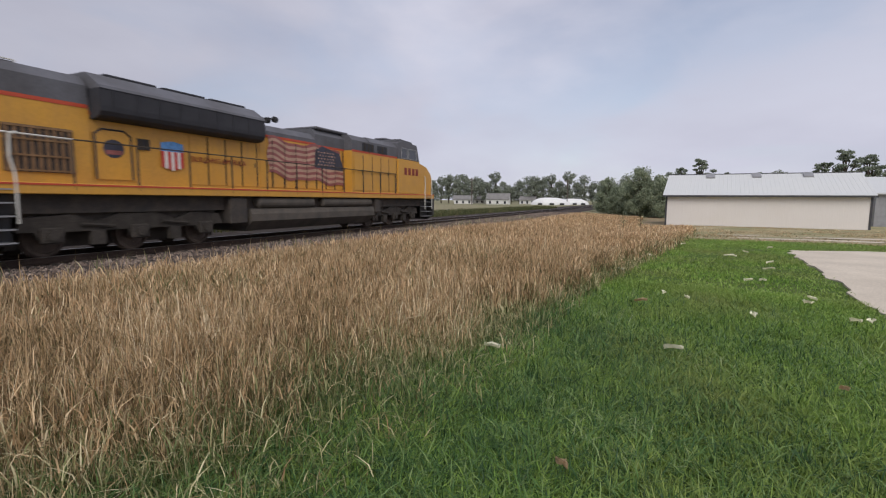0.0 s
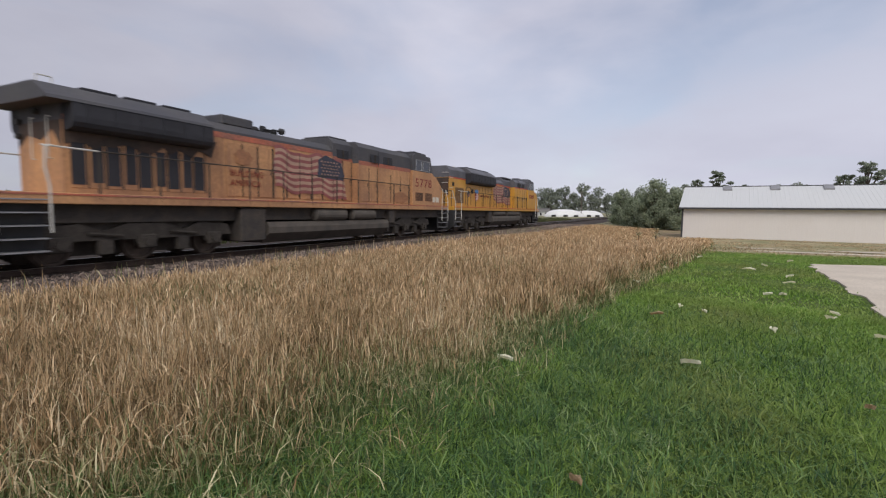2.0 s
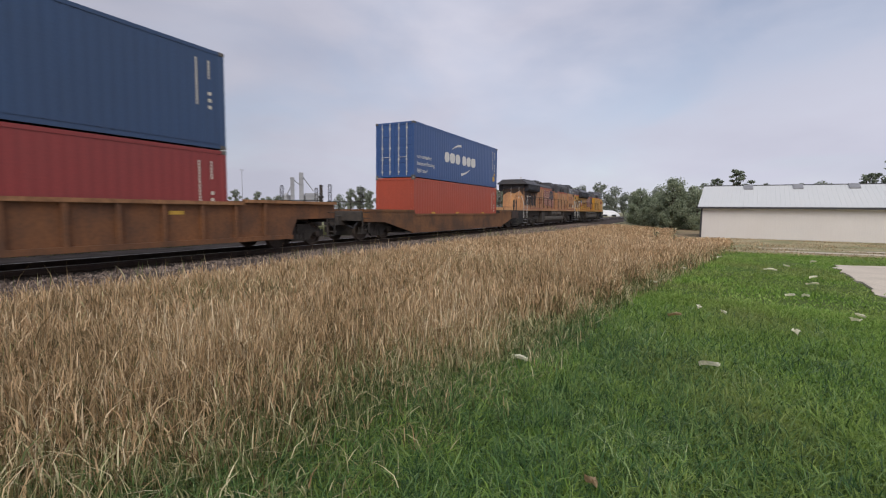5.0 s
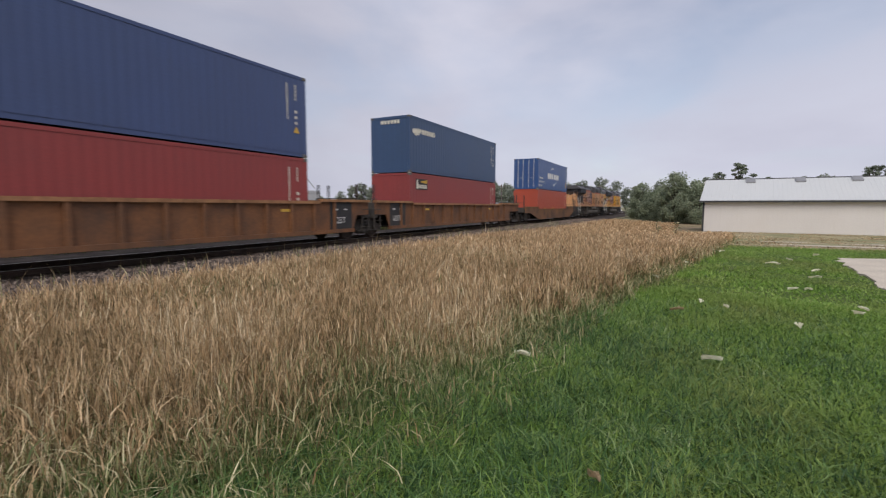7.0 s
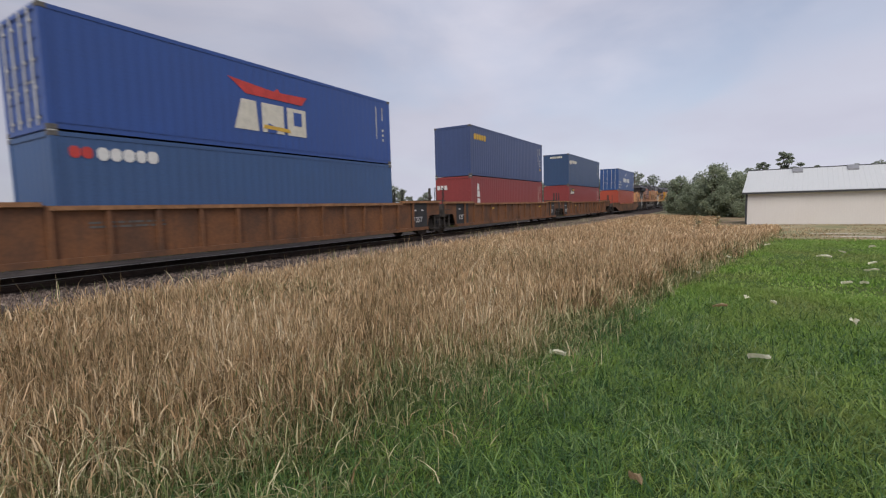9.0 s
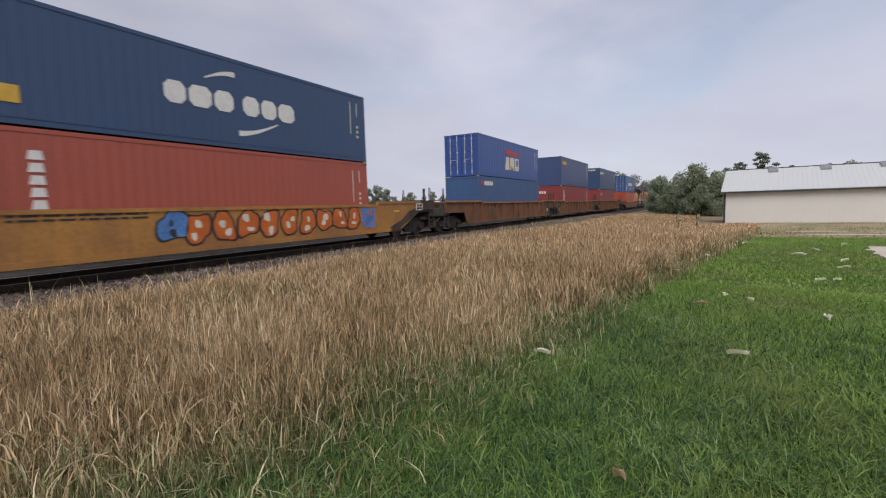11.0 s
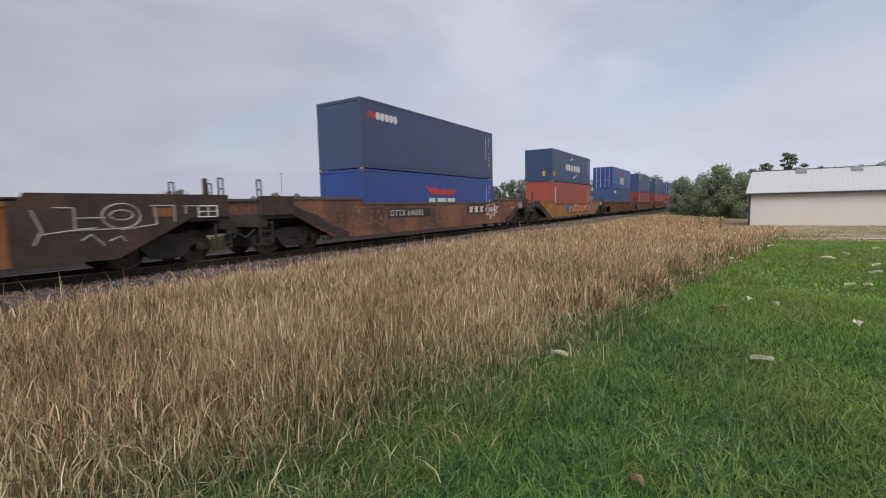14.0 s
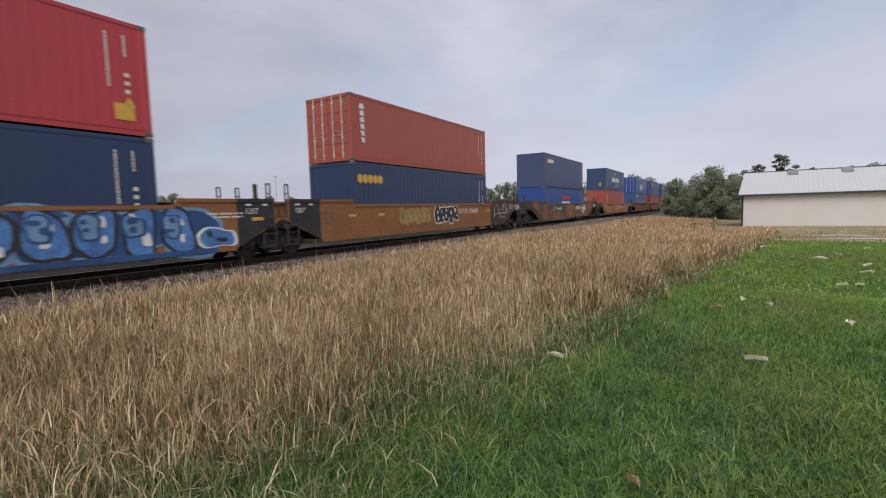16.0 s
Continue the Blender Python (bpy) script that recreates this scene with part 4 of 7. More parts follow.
def bar_rows(bm, x, y0, y1, z0, z1, rg):
    """A patch of small writing that cannot be read."""
    z = z1
    while z > z0:
        y = y0
        while y < y1:
            w = rg.uniform(0.12, 0.4)
            plate(bm, x, [(y, z - 0.05), (min(y + w, y1), z - 0.05), (min(y + w, y1), z), (y, z)])
            y += w + 0.06
        z -= 0.1


def blob(rg, cy, cz, ry, rz, n=26, rough=0.13):
    """A rounded, swelling outline of (y, z)."""
    p, q, r = (rg.uniform(0, math.tau) for _ in range(3))
    out = []
    for k in range(n):
        a = k * math.tau / n
        w = 1 + rough * math.sin(2 * a + p) + 0.7 * rough * math.sin(3 * a + q) + 0.4 * rough * math.sin(5 * a + r)
        c, d = math.cos(a), math.sin(a)
        out.append((cy + ry * w * math.copysign(abs(c) ** 0.7, c), cz + rz * w * math.copysign(abs(d) ** 0.7, d)))
    return out


def graffiti(car, label, y0, y1, z0, z1, fill, edge, n, seed, holes=None, x=1.482, fat=0.66):
    """Bubble shapes sprayed on a car's side: an edge colour, a fill inside it and small holes."""
    rg = random.Random(seed)
    w = (y1 - y0) / n
    for k in range(n):
        cy, cz = y0 + (k + 0.5) * w, (z0 + z1) / 2 + rg.uniform(-0.04, 0.04)
        q = rg.randrange(1000)
        lift = 0.0008 * (k % 3)
        bm = bmesh.new()
        plate(bm, x + 0.002 + lift, blob(random.Random(q), cy, cz, w * fat, (z1 - z0) * 0.52), 0.003)
        art = part("graffiti", bm, edge, car, label)
        bm = bmesh.new()
        plate(bm, x + 0.008 + lift, blob(random.Random(q), cy, cz, w * (fat - 0.09), (z1 - z0) * 0.45), 0.003)
        part("graffiti_fill", bm, fill, art)
        for e in (-1, 1):
            bm = bmesh.new()
            plate(bm, x + 0.014 + lift, blob(rg, cy + rg.uniform(-0.2, 0.2) * w, cz + e * (z1 - z0) * rg.uniform(0.1, 0.28), w * rg.uniform(0.06, 0.15), (z1 - z0) * rg.uniform(0.07, 0.17), 12), 0.003)
            part("graffiti_detail", bm, holes or edge, art)


M_SOOTSHADE = mat("sooty_brown_grime_and_shade", (0.045, 0.034, 0.029), 0.8, var=0.5, scale=1.5, fine=16, bump=0.08, tint=(0.085, 0.052, 0.038), streak=0.4)
M_GRAFPALE2 = mat("faded_pale_spray", (0.42, 0.40, 0.38), 0.7, var=0.3, scale=4, bump=0.0)
M_GRAFDEEP = mat("graffiti_deep_blue", (0.035, 0.095, 0.25), 0.6, var=0.5, scale=1.5, bump=0.0)
M_GRAFPALE = mat("graffiti_pale_blue", (0.17, 0.31, 0.47), 0.6, var=0.3, scale=2, bump=0.0)
# car markings
graffiti(c5, "rusty orange sprayed shapes with a black edge", -2.3, 5.2, 0.62, 1.46, M_GRAFORANGE, M_BLACK, 9, 3, M_CREAM, fat=0.5)
graffiti(c5, "blue sprayed flourish", -2.9, -2.2, 0.7, 1.5, M_GRAFBLUE, M_BLACK, 1, 5)
graffiti(c5, "blue sprayed flourish", 5.3, 6.2, 0.6, 1.5, M_GRAFBLUE, M_GRAFORANGE, 2, 6)
bm = bmesh.new()
bar_rows(bm, 1.485, -6.0, -3.2, 1.3, 1.5, random.Random(1))
part("stencil_bars", bm, M_BLACK, c5)
graffiti(c7, "black bubble graffiti with white outlines", -0.4, 1.95, 0.75, 1.6, M_BLACK, M_WHITE, 5, 11, M_WHITE)
graffiti(c7, "faded olive graffiti", -3.4, -0.9, 0.78, 1.58, M_GRAFGREY, P_C7, 6, 12, P_C7)
lettering("car_number", "DTTX 726850", 0.34, 1.485, 2.1, 1.20, M_WHITE, c7, stretch=1.08, spacing=1.05, label="white stencilled car number", lean=0.15)
lettering("load_mark", "53", 0.62, 1.485, -8.15, 1.0, M_GREYBOX, c7, stretch=1.1, label="faded dark numerals")
rg_ = random.Random(8)
bm = bmesh.new()
prism_x(bm, [(6.15, 0.36), (8.1, 0.36), (9.95, 1.285), (11.06, 1.315), (11.06, 1.916), (6.47, 1.916), (6.35, 1.736), (6.15, 1.736)], 1.482, 1.523)
pnl = part("dark_end_panel", bm, M_SOOTSHADE, c7, "dark sooty brown end scrawled with white lines")
bm = bmesh.new()
for pts in (((6.55, 1.55), (6.7, 1.1), (6.55, 0.8)), ((6.9, 1.6), (7.3, 1.58), (7.3, 1.1), (7.7, 1.12)), ((7.3, 1.35), (7.9, 1.35)), ((8.9, 1.62), (9.5, 1.62), (9.5, 1.2)), ((9.0, 1.6), (9.05, 1.15), (8.2, 1.05)), ((6.7, 1.02), (7.2, 1.08), (8.4, 1.08)), ((9.75, 1.6), (10.2, 1.6)), ((9.8, 1.58), (9.8, 1.4)), ((7.4, 0.85), (7.6, 0.98), (7.85, 0.7)), ((7.95, 0.8), (8.2, 0.9), (8.3, 0.78))):
    pipe(bm, [(1.525, y, z) for y, z in pts], 0.018, 4)
for cy, cz, ry, rz in ((8.25, 1.38, 0.42, 0.3), (8.25, 1.4, 0.25, 0.12)):
    pipe(bm, [(1.525, cy + ry * math.cos(k * math.tau / 14), cz + rz * math.sin(k * math.tau / 14)) for k in range(15)], 0.018, 4)
part("scrawl", bm, M_GRAFPALE2, pnl, "thin pale sprayed scrawl")
bm = bmesh.new()
plate(bm, 1.526, [(8.95, 1.34), (9.45, 1.34), (9.45, 1.56), (8.95, 1.56)])
part("orange_patch", bm, P_C7, pnl)
for car_, a_, b_, z_ in ((c6, -11.16, -9.9, 1.90), (c5, -11.16, -9.9, 1.74), (c5, 9.9, 11.16, 1.74), (c6, 10.3, 11.26, 1.90), (c1, 8.9, 10.66, 1.46)):
    bm = bmesh.new()
    zb_ = 0.88 if z_ < 1.5 else 1.30
    prism_x(bm, [(a_, zb_), (b_, zb_), (b_, z_), (a_, z_)], 1.482, 1.521)
    if z_ > 1.5:
        # shade under the rising sill, drawn as a dark wedge and chord strip
        q_ = 1 if a_ > 0 else -1
        prism_x(bm, [(q_ * 10.0, 1.29), (q_ * 9.95, 1.62), (q_ * 9.3, 1.36), (q_ * 8.8, 1.24), (q_ * 8.2, 0.86), (q_ * 7.6, 0.68), (q_ * 7.2, 0.52), (q_ * 8.1, 0.515)], 1.4822, 1.486)
        box(bm, 1.516, 1.520, *sorted((q_ * 7.3, q_ * 8.12)), 0.368, 0.512)
    part("sooty_shaded_end", bm, M_SOOTSHADE, car_, "sooty dark end, shade under a rising sill drawn in")
graffiti(c8, "deep blue sprayed ground with a pale blue edge", -4.6, 7.5, 0.42, 1.68, M_GRAFDEEP, M_GRAFPALE, 8, 22, M_GRAFPALE)
graffiti(c8, "mid blue bubble shapes with black outlines", -4.6, 6.9, 0.46, 1.66, M_GRAFBLUE, M_BLACK, 12, 21, M_WHITE, 1.500, 0.47)
graffiti(c8, "pale blue shading inside the bubble shapes", -4.5, 6.7, 0.95, 1.50, M_GRAFPALE, M_GRAFDEEP, 12, 24, M_GRAFDEEP, 1.520, 0.30)
graffiti(c8, "round blue flourish with a pale edge", 6.9, 8.1, 0.50, 1.10, M_GRAFBLUE, M_WHITE, 1, 25, M_BLACK, 1.500, 0.48)
bm = bmesh.new()
box(bm, 1.5155, 1.519, -4.6, 7.5, 0.372, 0.508)
part("graffiti", bm, M_GRAFDEEP, c8, "deep blue strip over the lower chord")
graffiti(c8, "red sprayed flourish", 7.0, 7.5, 0.5, 0.75, M_DECR, M_BLACK, 1, 23)
bm = bmesh.new()
bar_rows(bm, 1.485, 7.2, 8.4, 1.3, 1.5, random.Random(2))
part("stencil_bars", bm, M_CREAM, c8)
bm = bmesh.new()
plate(bm, 1.485, [(2.2, 1.02), (4.4, 1.02), (4.4, 1.48), (2.2, 1.48)])
nb = part("name_board", bm, M_BLACK, c6, "black name board with pale block shapes")
for k in range(3):
    bm = bmesh.new()
    a = 2.38 + k * 0.65
    plate(bm, 1.491, [(a, 1.09), (a + 0.5, 1.09), (a + 0.42, 1.25), (a + 0.56, 1.42), (a + 0.06, 1.42), (a + 0.14, 1.25)])
    part("brand_shape", bm, M_CREAM, nb)
bm = bmesh.new()
plate(bm, 1.485, [(-4.8, 1.02), (-1.5, 1.02), (-1.5, 1.4), (-4.8, 1.4)])
nb = part("number_board", bm, M_BLACK, c6, "black number board")
lettering("car_number", "DTTX 646582", 0.38, 1.491, -4.7, 1.08, M_CREAM, nb, stretch=1.08, spacing=1.05)
lettering("load_mark", "53", 0.62, 1.488, -8.0, 0.90, M_UNDER, c6, stretch=1.1, label="faded dark numerals")
bm = bmesh.new()
star = []
for k in range(18):
    r = (0.95 if k % 2 else 0.62) * rg_.uniform(0.85, 1.1)
    star.append((1.489, 5.3 + r * math.cos(k * math.tau / 18), 1.2 + 0.52 * r * math.sin(k * math.tau / 18)))
pipe(bm, star + star[:1], 0.02, 4)
for k in range(5):
    pipe(bm, [(1.489, 4.85 + 0.2 * k, 1.05), (1.489, 4.95 + 0.2 * k, 1.35), (1.489, 5.05 + 0.2 * k, 1.08)], 0.014, 4)
part("graffiti", bm, M_WHITE, c6, "white spiky star tag")
graffiti(c6, "faint pale ghost graffiti", -0.9, 1.9, 0.75, 1.6, P_C6, P_GHOST, 5, 31, P_GHOST)
graffiti(c6, "faint pale ghost graffiti", -6.9, -5.1, 0.8, 1.6, P_C6, P_GHOST, 3, 32, P_GHOST)
for car_, e_ in ((c6, 10.0), (c7, 10.6), (c5, 9.9)):
    bm = bmesh.new()
    pipe(bm, [(1.527, e_ - 0.45, 1.30), (1.527, e_ + 0.1, 1.30), (1.527, e_ + 0.1, 1.60), (1.527, e_ - 0.45, 1.60), (1.527, e_ - 0.45, 1.30)], 0.018, 4)
    rod(bm, (1.527, e_ - 0.45, 1.45), (1.527, e_ + 0.1, 1.45), 0.014, 4)
    rod(bm, (1.527, e_ - 0.17, 1.30), (1.527, e_ - 0.17, 1.60), 0.014, 4)
    part("data_panel", bm, M_WHITE, car_, "white framed data panel")
for car_, ys_ in ((c1, (-4.6, -1.5, 2.6)), (c6, (3.0, 8.3)), (c7, (5.6, -6.7, -4.9)), (c5, (-7.5, 7.6)), (c8, (8.7,)), (c2, (-5.0, 4.0)), (c3, (-4.0, 4.5))):
    for y_ in ys_:
        bm = bmesh.new()
        plate(bm, 1.486, [(y_, 1.24), (y_ + 0.42, 1.24), (y_ + 0.42, 1.34), (y_, 1.34)])
        part("reflector", bm, M_GOLD, car_, "yellow reflector strip")
bm = bmesh.new()
bar_rows(bm, 1.485, -5.6, -3.9, 1.1, 1.3, random.Random(9))
part("stencil_bars", bm, M_GREYBOX, c4)


# ---- locomotives ----
def hood(bm, w, y0, y1, z0, z1, chamfer=0.22):
    return prism_y(bm, [(-w, z0), (w, z0), (w, z1 - chamfer), (w - chamfer, z1), (-w + chamfer, z1), (-w, z1 - chamfer)], y0, y1)


def loco_truck(parent, y):
    bm = bmesh.new()
    for s in (-1, 1):
        prism_x(bm, [(-2.75, 0.62), (-2.6, 0.95), (-1.6, 1.02), (-1.1, 0.82), (-0.5, 1.02), (0.5, 1.02), (1.1, 0.82), (1.6, 1.02), (2.6, 0.95), (2.75, 0.62), (2.4, 0.62), (2.3, 0.42), (1.85, 0.42), (1.75, 0.6), (0.3, 0.6), (0.22, 0.42), (-0.22, 0.42), (-0.3, 0.6), (-1.75, 0.6), (-1.85, 0.42), (-2.3, 0.42), (-2.4, 0.62)], s * 1.05 - 0.08, s * 1.05 + 0.08)
        for k in (-2.07, 0, 2.07):
            box(bm, *sorted((s * 1.12, s * 1.22)), k - 0.24, k + 0.24, 0.34, 0.72, 0.03)
            rod(bm, (s * 1.2, k, 0.53), (s * 1.27, k, 0.53), 0.13, 10)
        for k in (-1.05, 1.05):
            rod(bm, (s * 1.16, k - 0.4, 0.78), (s * 1.16, k + 0.4, 0.70), 0.05, 6)
            box(bm, *sorted((s * 1.0, s * 1.18)), k - 0.16, k + 0.16, 0.25, 0.6)
    # added core, keeps the bright ground beyond from showing between the wheels
    box(bm, -0.6, 0.6, -2.75, 2.75, 0.2, 1.04)
    box(bm, -1.0, 1.0, -0.4, 0.4, 0.6, 1.0)
    for s in (-1, 1):
        box(bm, *sorted((s * 0.85, s * 0.97)), -2.6, 2.6, 0.75, 1.2)
    tr = part("truck", bm, M_TRUCK, parent, "three-axle truck frame grey with road dust")
    tr.location = (0, y, 0)
    for k in (-2.07, 0, 2.07):
        WHEELS.append(wheelset(tr, k))


def flag_decal(parent, y0, y1, z0, z1, x):
    """A waving striped flag with its dark starred corner forward, faded onto the hood."""
    flag = tagged(new("flag_decal"), "faded waving striped flag decal")
    flag.parent = parent
    n, cols = 13, 24
    for i in range(n):
        bm_ = bmesh.new()
        for c in range(cols):
            q = []
            for cc, ii in ((c, i), (c + 1, i), (c + 1, i + 1), (c, i + 1)):
                u, v = cc / cols, ii / n
                wave = 0.10 * math.sin(u * 12 + 0.6 + 0.8 * v) * (0.45 + 0.55 * (1 - u)) + 0.04 * math.sin(u * 23) + 0.10 * (u - 0.5)
                shrink = 0.85 + 0.15 * u
                q.append((x, y0 + u * (y1 - y0) + 0.06 * math.sin(v * 9) * (1 - u) + 0.35 * v * u, z1 - v * (z1 - z0) * shrink + wave - 0.15 * u))
            bm_.faces.new([bm_.verts.new(p) for p in q])
        bmesh.ops.remove_doubles(bm_, verts=bm_.verts, dist=0.0005)
        part("flag_stripe", bm_, M_DECRED if i % 2 == 0 else M_DECWHITE, flag)
    blue = bmesh.new()
    a, b = y0 + 0.60 * (y1 - y0), y1 + 0.1
    plate(blue, x + 0.004, [(a, z1 - 0.95), (a + 0.05, z1 - 0.25), (a + 0.5, z1 - 0.02), (b - 0.15, z1 - 0.25), (b + 0.1, z1 - 0.75), (b + 0.05, z1 - 1.0)])
    cant = part("flag_canton", blue, M_DECBLUE, flag)
    for r in range(5):
        for c in range(6):
            st = bmesh.new()
            yy, zz = a + 0.2 + c * 0.2 + 0.1 * (r % 2), z1 - 0.3 - r * 0.13
            plate(st, x + 0.010, [(yy, zz), (yy + 0.05, zz - 0.03), (yy + 0.1, zz), (yy + 0.05, zz + 0.05)], 0.002)
            part("star", st, M_DECWHITE, cant)


def locomotive(label, spec):
    paint_, half = spec["paint"], spec["half"]
    roof_, line_ = spec.get("roof_paint", M_GREY), spec.get("line", M_RED)
    nz = spec.get("nose", half)
    tail = spec.get("tail", half)
    ob = tagged(new("locomotive"), label, "locomotive", "coupled freight locomotives")
    bm = bmesh.new()
    box(bm, -1.5, 1.5, -tail + 0.15, half - 0.1, 1.5, 1.76, 0.015)
    part("walkway_sill", bm, paint_, ob)
    for s in (-1, 1):
        bm = bmesh.new()
        box(bm, *sorted((s * 1.502, s * 1.512)), -tail + 0.15, half - 0.12, 1.70, 1.745)
        part("sill_stripe", bm, line_, ob, "red edge stripe")
    bm = bmesh.new()
    box(bm, -1.15, 1.15, -tail + 0.4, half - 0.4, 1.05, 1.5)
    part("underframe", bm, M_UNDER, ob)
    # hood sections: (y0, y1, half width, top, where the grey begins)
    for y0, y1, w, top, split in spec["hoods"]:
        bm = bmesh.new()
        box(bm, -w, w, y0, y1, 1.76, split)
        part("hood", bm, paint_, ob)
        bm = bmesh.new()
        hood(bm, w + 0.003, y0, y1, split, top, min(0.24, top - split - 0.02))
        part("hood_roof", bm, roof_, ob, "sooty grey hood top")
        for s in (-1, 1):
            bm = bmesh.new()
            box(bm, *sorted((s * (w + 0.002), s * (w + 0.010))), y0 + 0.02, y1 - 0.02, split - 0.05, split + spec.get("band", 0.04))
            part("red_border", bm, line_, ob)
    # flared radiators
    y0, y1, zb, zt = spec["radiator"]
    bm = bmesh.new()
    half_ = [(1.0, zb - 0.06), (1.26, zb - 0.03), (1.37, zb + 0.03), (1.43, zb + 0.13), (1.44, zb + 0.26), (1.42, zt - 0.42)]
    prism_y(bm, [(-x, z) for x, z in half_[::-1]] + half_, y0, y1)
    rad = part("radiator", bm, M_SOOT, ob, "sooty flared radiator section")
    for s in (-1, 1):
        k = y0 + 0.3
        while k < y1 - 0.3:
            bm = bmesh.new()
            box(bm, *sorted((s * 1.41, s * 1.447)), k, k + 0.05, zb + 0.16, zt - 0.44)
            part("radiator_rib", bm, M_SOOT, rad)
            k += 0.62
    bm = bmesh.new()
    ra = spec.get("wing", y0)
    prism_y(bm, [(-1.44, zt - 0.419), (1.44, zt - 0.419), (1.40, zt - 0.34), (0.9, zt), (-0.9, zt), (-1.40, zt - 0.34)], ra, y1 + 0.03)
    part("radiator_roof", bm, roof_, rad, "grey sloping radiator roof")
    bm = bmesh.new()
    for k in range(3):
        yy = y0 + 0.5 + k * (y1 - y0 - 0.6) / 3
        box(bm, -0.85, 0.85, yy, yy + (y1 - y0) / 3 - 0.4, zt, zt + 0.08, 0.02)
    part("roof_fan", bm, M_SOOT, rad)
    # hood doors
    for y0, y1, w, z0, z1, n, dark in spec["doors"]:
        step = (y1 - y0) / n
        for s in (-1, 1):
            for k in range(n):
                bm = bmesh.new()
                a, b = y0 + k * step + 0.03, y0 + (k + 1) * step - 0.03
                box(bm, *sorted((s * (w + 0.001), s * (w + 0.022))), a, b, z0, z1, 0.006)
                d = part("hood_door", bm, paint_, ob)
                bm = bmesh.new()
                box(bm, *sorted((s * (w + 0.003), s * (w + 0.0245))), b + 0.012, b + 0.042, z0, z1)
                part("door_seam", bm, M_TRUCK, d, "grimy seam between doors")
                if dark:
                    bm = bmesh.new()
                    h0 = z1 - 0.05 - 0.09 * (k % 3)
                    box(bm, *sorted((s * (w + 0.023), s * (w + 0.029))), a + 0.05 * (k % 2), b - 0.03, z0 + 0.08 + 0.06 * (k % 2), h0)
                    part("door_grille", bm, M_SOOT, d, "dark louvred grille")
                else:
                    bm = bmesh.new()
                    box(bm, *sorted((s * (w + 0.022), s * (w + 0.034))), b - 0.1, b - 0.06, (z0 + z1) / 2 - 0.08, (z0 + z1) / 2 + 0.08)
                    part("door_latch", bm, M_UNDER, d)
    # dark openings and grilles
    for y0, y1, w, z0, z1, n in spec["grilles"]:
        for s in (-1, 1):
            bm = bmesh.new()
            box(bm, *sorted((s * w, s * (w + 0.02))), y0, y1, z0, z1)
            g = part("intake_grille", bm, M_SOOT, ob, "dark intake grille")
            for k in range(n):
                bm = bmesh.new()
                yy = y0 + (k + 0.5) * (y1 - y0) / n
                box(bm, *sorted((s * (w + 0.02), s * (w + 0.05))), yy - 0.03, yy + 0.03, z0, z1)
                part("grille_bar", bm, M_GRILLE if n > 5 else M_TRUCK, g)
            if n > 5:
                for zz in (z0 + 0.02, z0 + 0.34 * (z1 - z0), z0 + 0.68 * (z1 - z0), z1 - 0.06):
                    bm = bmesh.new()
                    box(bm, *sorted((s * (w + 0.045), s * (w + 0.06))), y0, y1, zz, zz + 0.04)
                    part("grille_rail", bm, M_GRILLE, g)
    # cab and nose
    a, b, zr = spec["cab"]
    bm = bmesh.new()
    box(bm, -1.5, 1.5, a, b, 1.76, 3.62, 0.02)
    part("cab", bm, paint_, ob)
    bm = bmesh.new()
    prism_x(bm, [(a, 3.62), (b, 3.62), (b - 0.25, 4.35), (b - 0.45, zr - 0.05), (a + 0.3, zr), (a, zr - 0.1)], -1.48, 1.48)
    bmesh.ops.bevel(bm, geom=[e for e in bm.edges if abs(e.verts[0].co.z - e.verts[1].co.z) < 0.12 and min(v.co.z for v in e.verts) > zr - 0.2], offset=0.16, segments=2, affect="EDGES")
    part("cab_roof", bm, roof_, ob, "grey cab roof")
    for s in (-1, 1):
        for wy0, wy1 in ((a + 0.35, a + 1.0), (a + 1.15, b - 0.42)):
            bm = bmesh.new()
            box(bm, *sorted((s * 1.475, s * 1.495)), wy0, wy1, 3.66, 4.22, 0.008)
            win = part("cab_window", bm, M_GLASS, ob, "dark cab side window")
            bm = bmesh.new()
            pipe(bm, [(s * 1.495, wy0, 3.66), (s * 1.495, wy1, 3.66), (s * 1.495, wy1, 4.22), (s * 1.495, wy0, 4.22), (s * 1.495, wy0, 3.66)], 0.022, 4)
            part("window_frame", bm, M_VENT, win)
    bm = bmesh.new()
    prism_x(bm, [(b - 0.02, 3.72), (b + 0.015, 3.72), (b - 0.19, 4.30), (b - 0.225, 4.30)], -1.25, 1.25)
    part("windscreen", bm, M_GLASS, ob, "dark windscreen")
    bm = bmesh.new()
    prism_x(bm, [(b, 1.76), (nz - 0.22, 1.76), (nz - 0.14, 2.5), (nz - 0.24, 3.05), (nz - 0.6, 3.3), (b, 3.58)], -1.40, 1.40)
    bmesh.ops.bevel(bm, geom=[e for e in bm.edges if abs(e.verts[0].co.x - e.verts[1].co.x) < 0.01 and min(v.co.y for v in e.verts) > b + 0.1], offset=0.18, segments=2, affect="EDGES")
    part("nose", bm, paint_, ob)
    bm = bmesh.new()
    box(bm, -0.16, 0.16, nz - 0.22, nz - 0.1, 2.95, 3.08, 0.02)
    part("headlight", bm, M_SILVER, ob)
    # fuel tank, reservoirs, battery boxes
    t0, t1, tb, tt = spec["tank"]
    bm = bmesh.new()
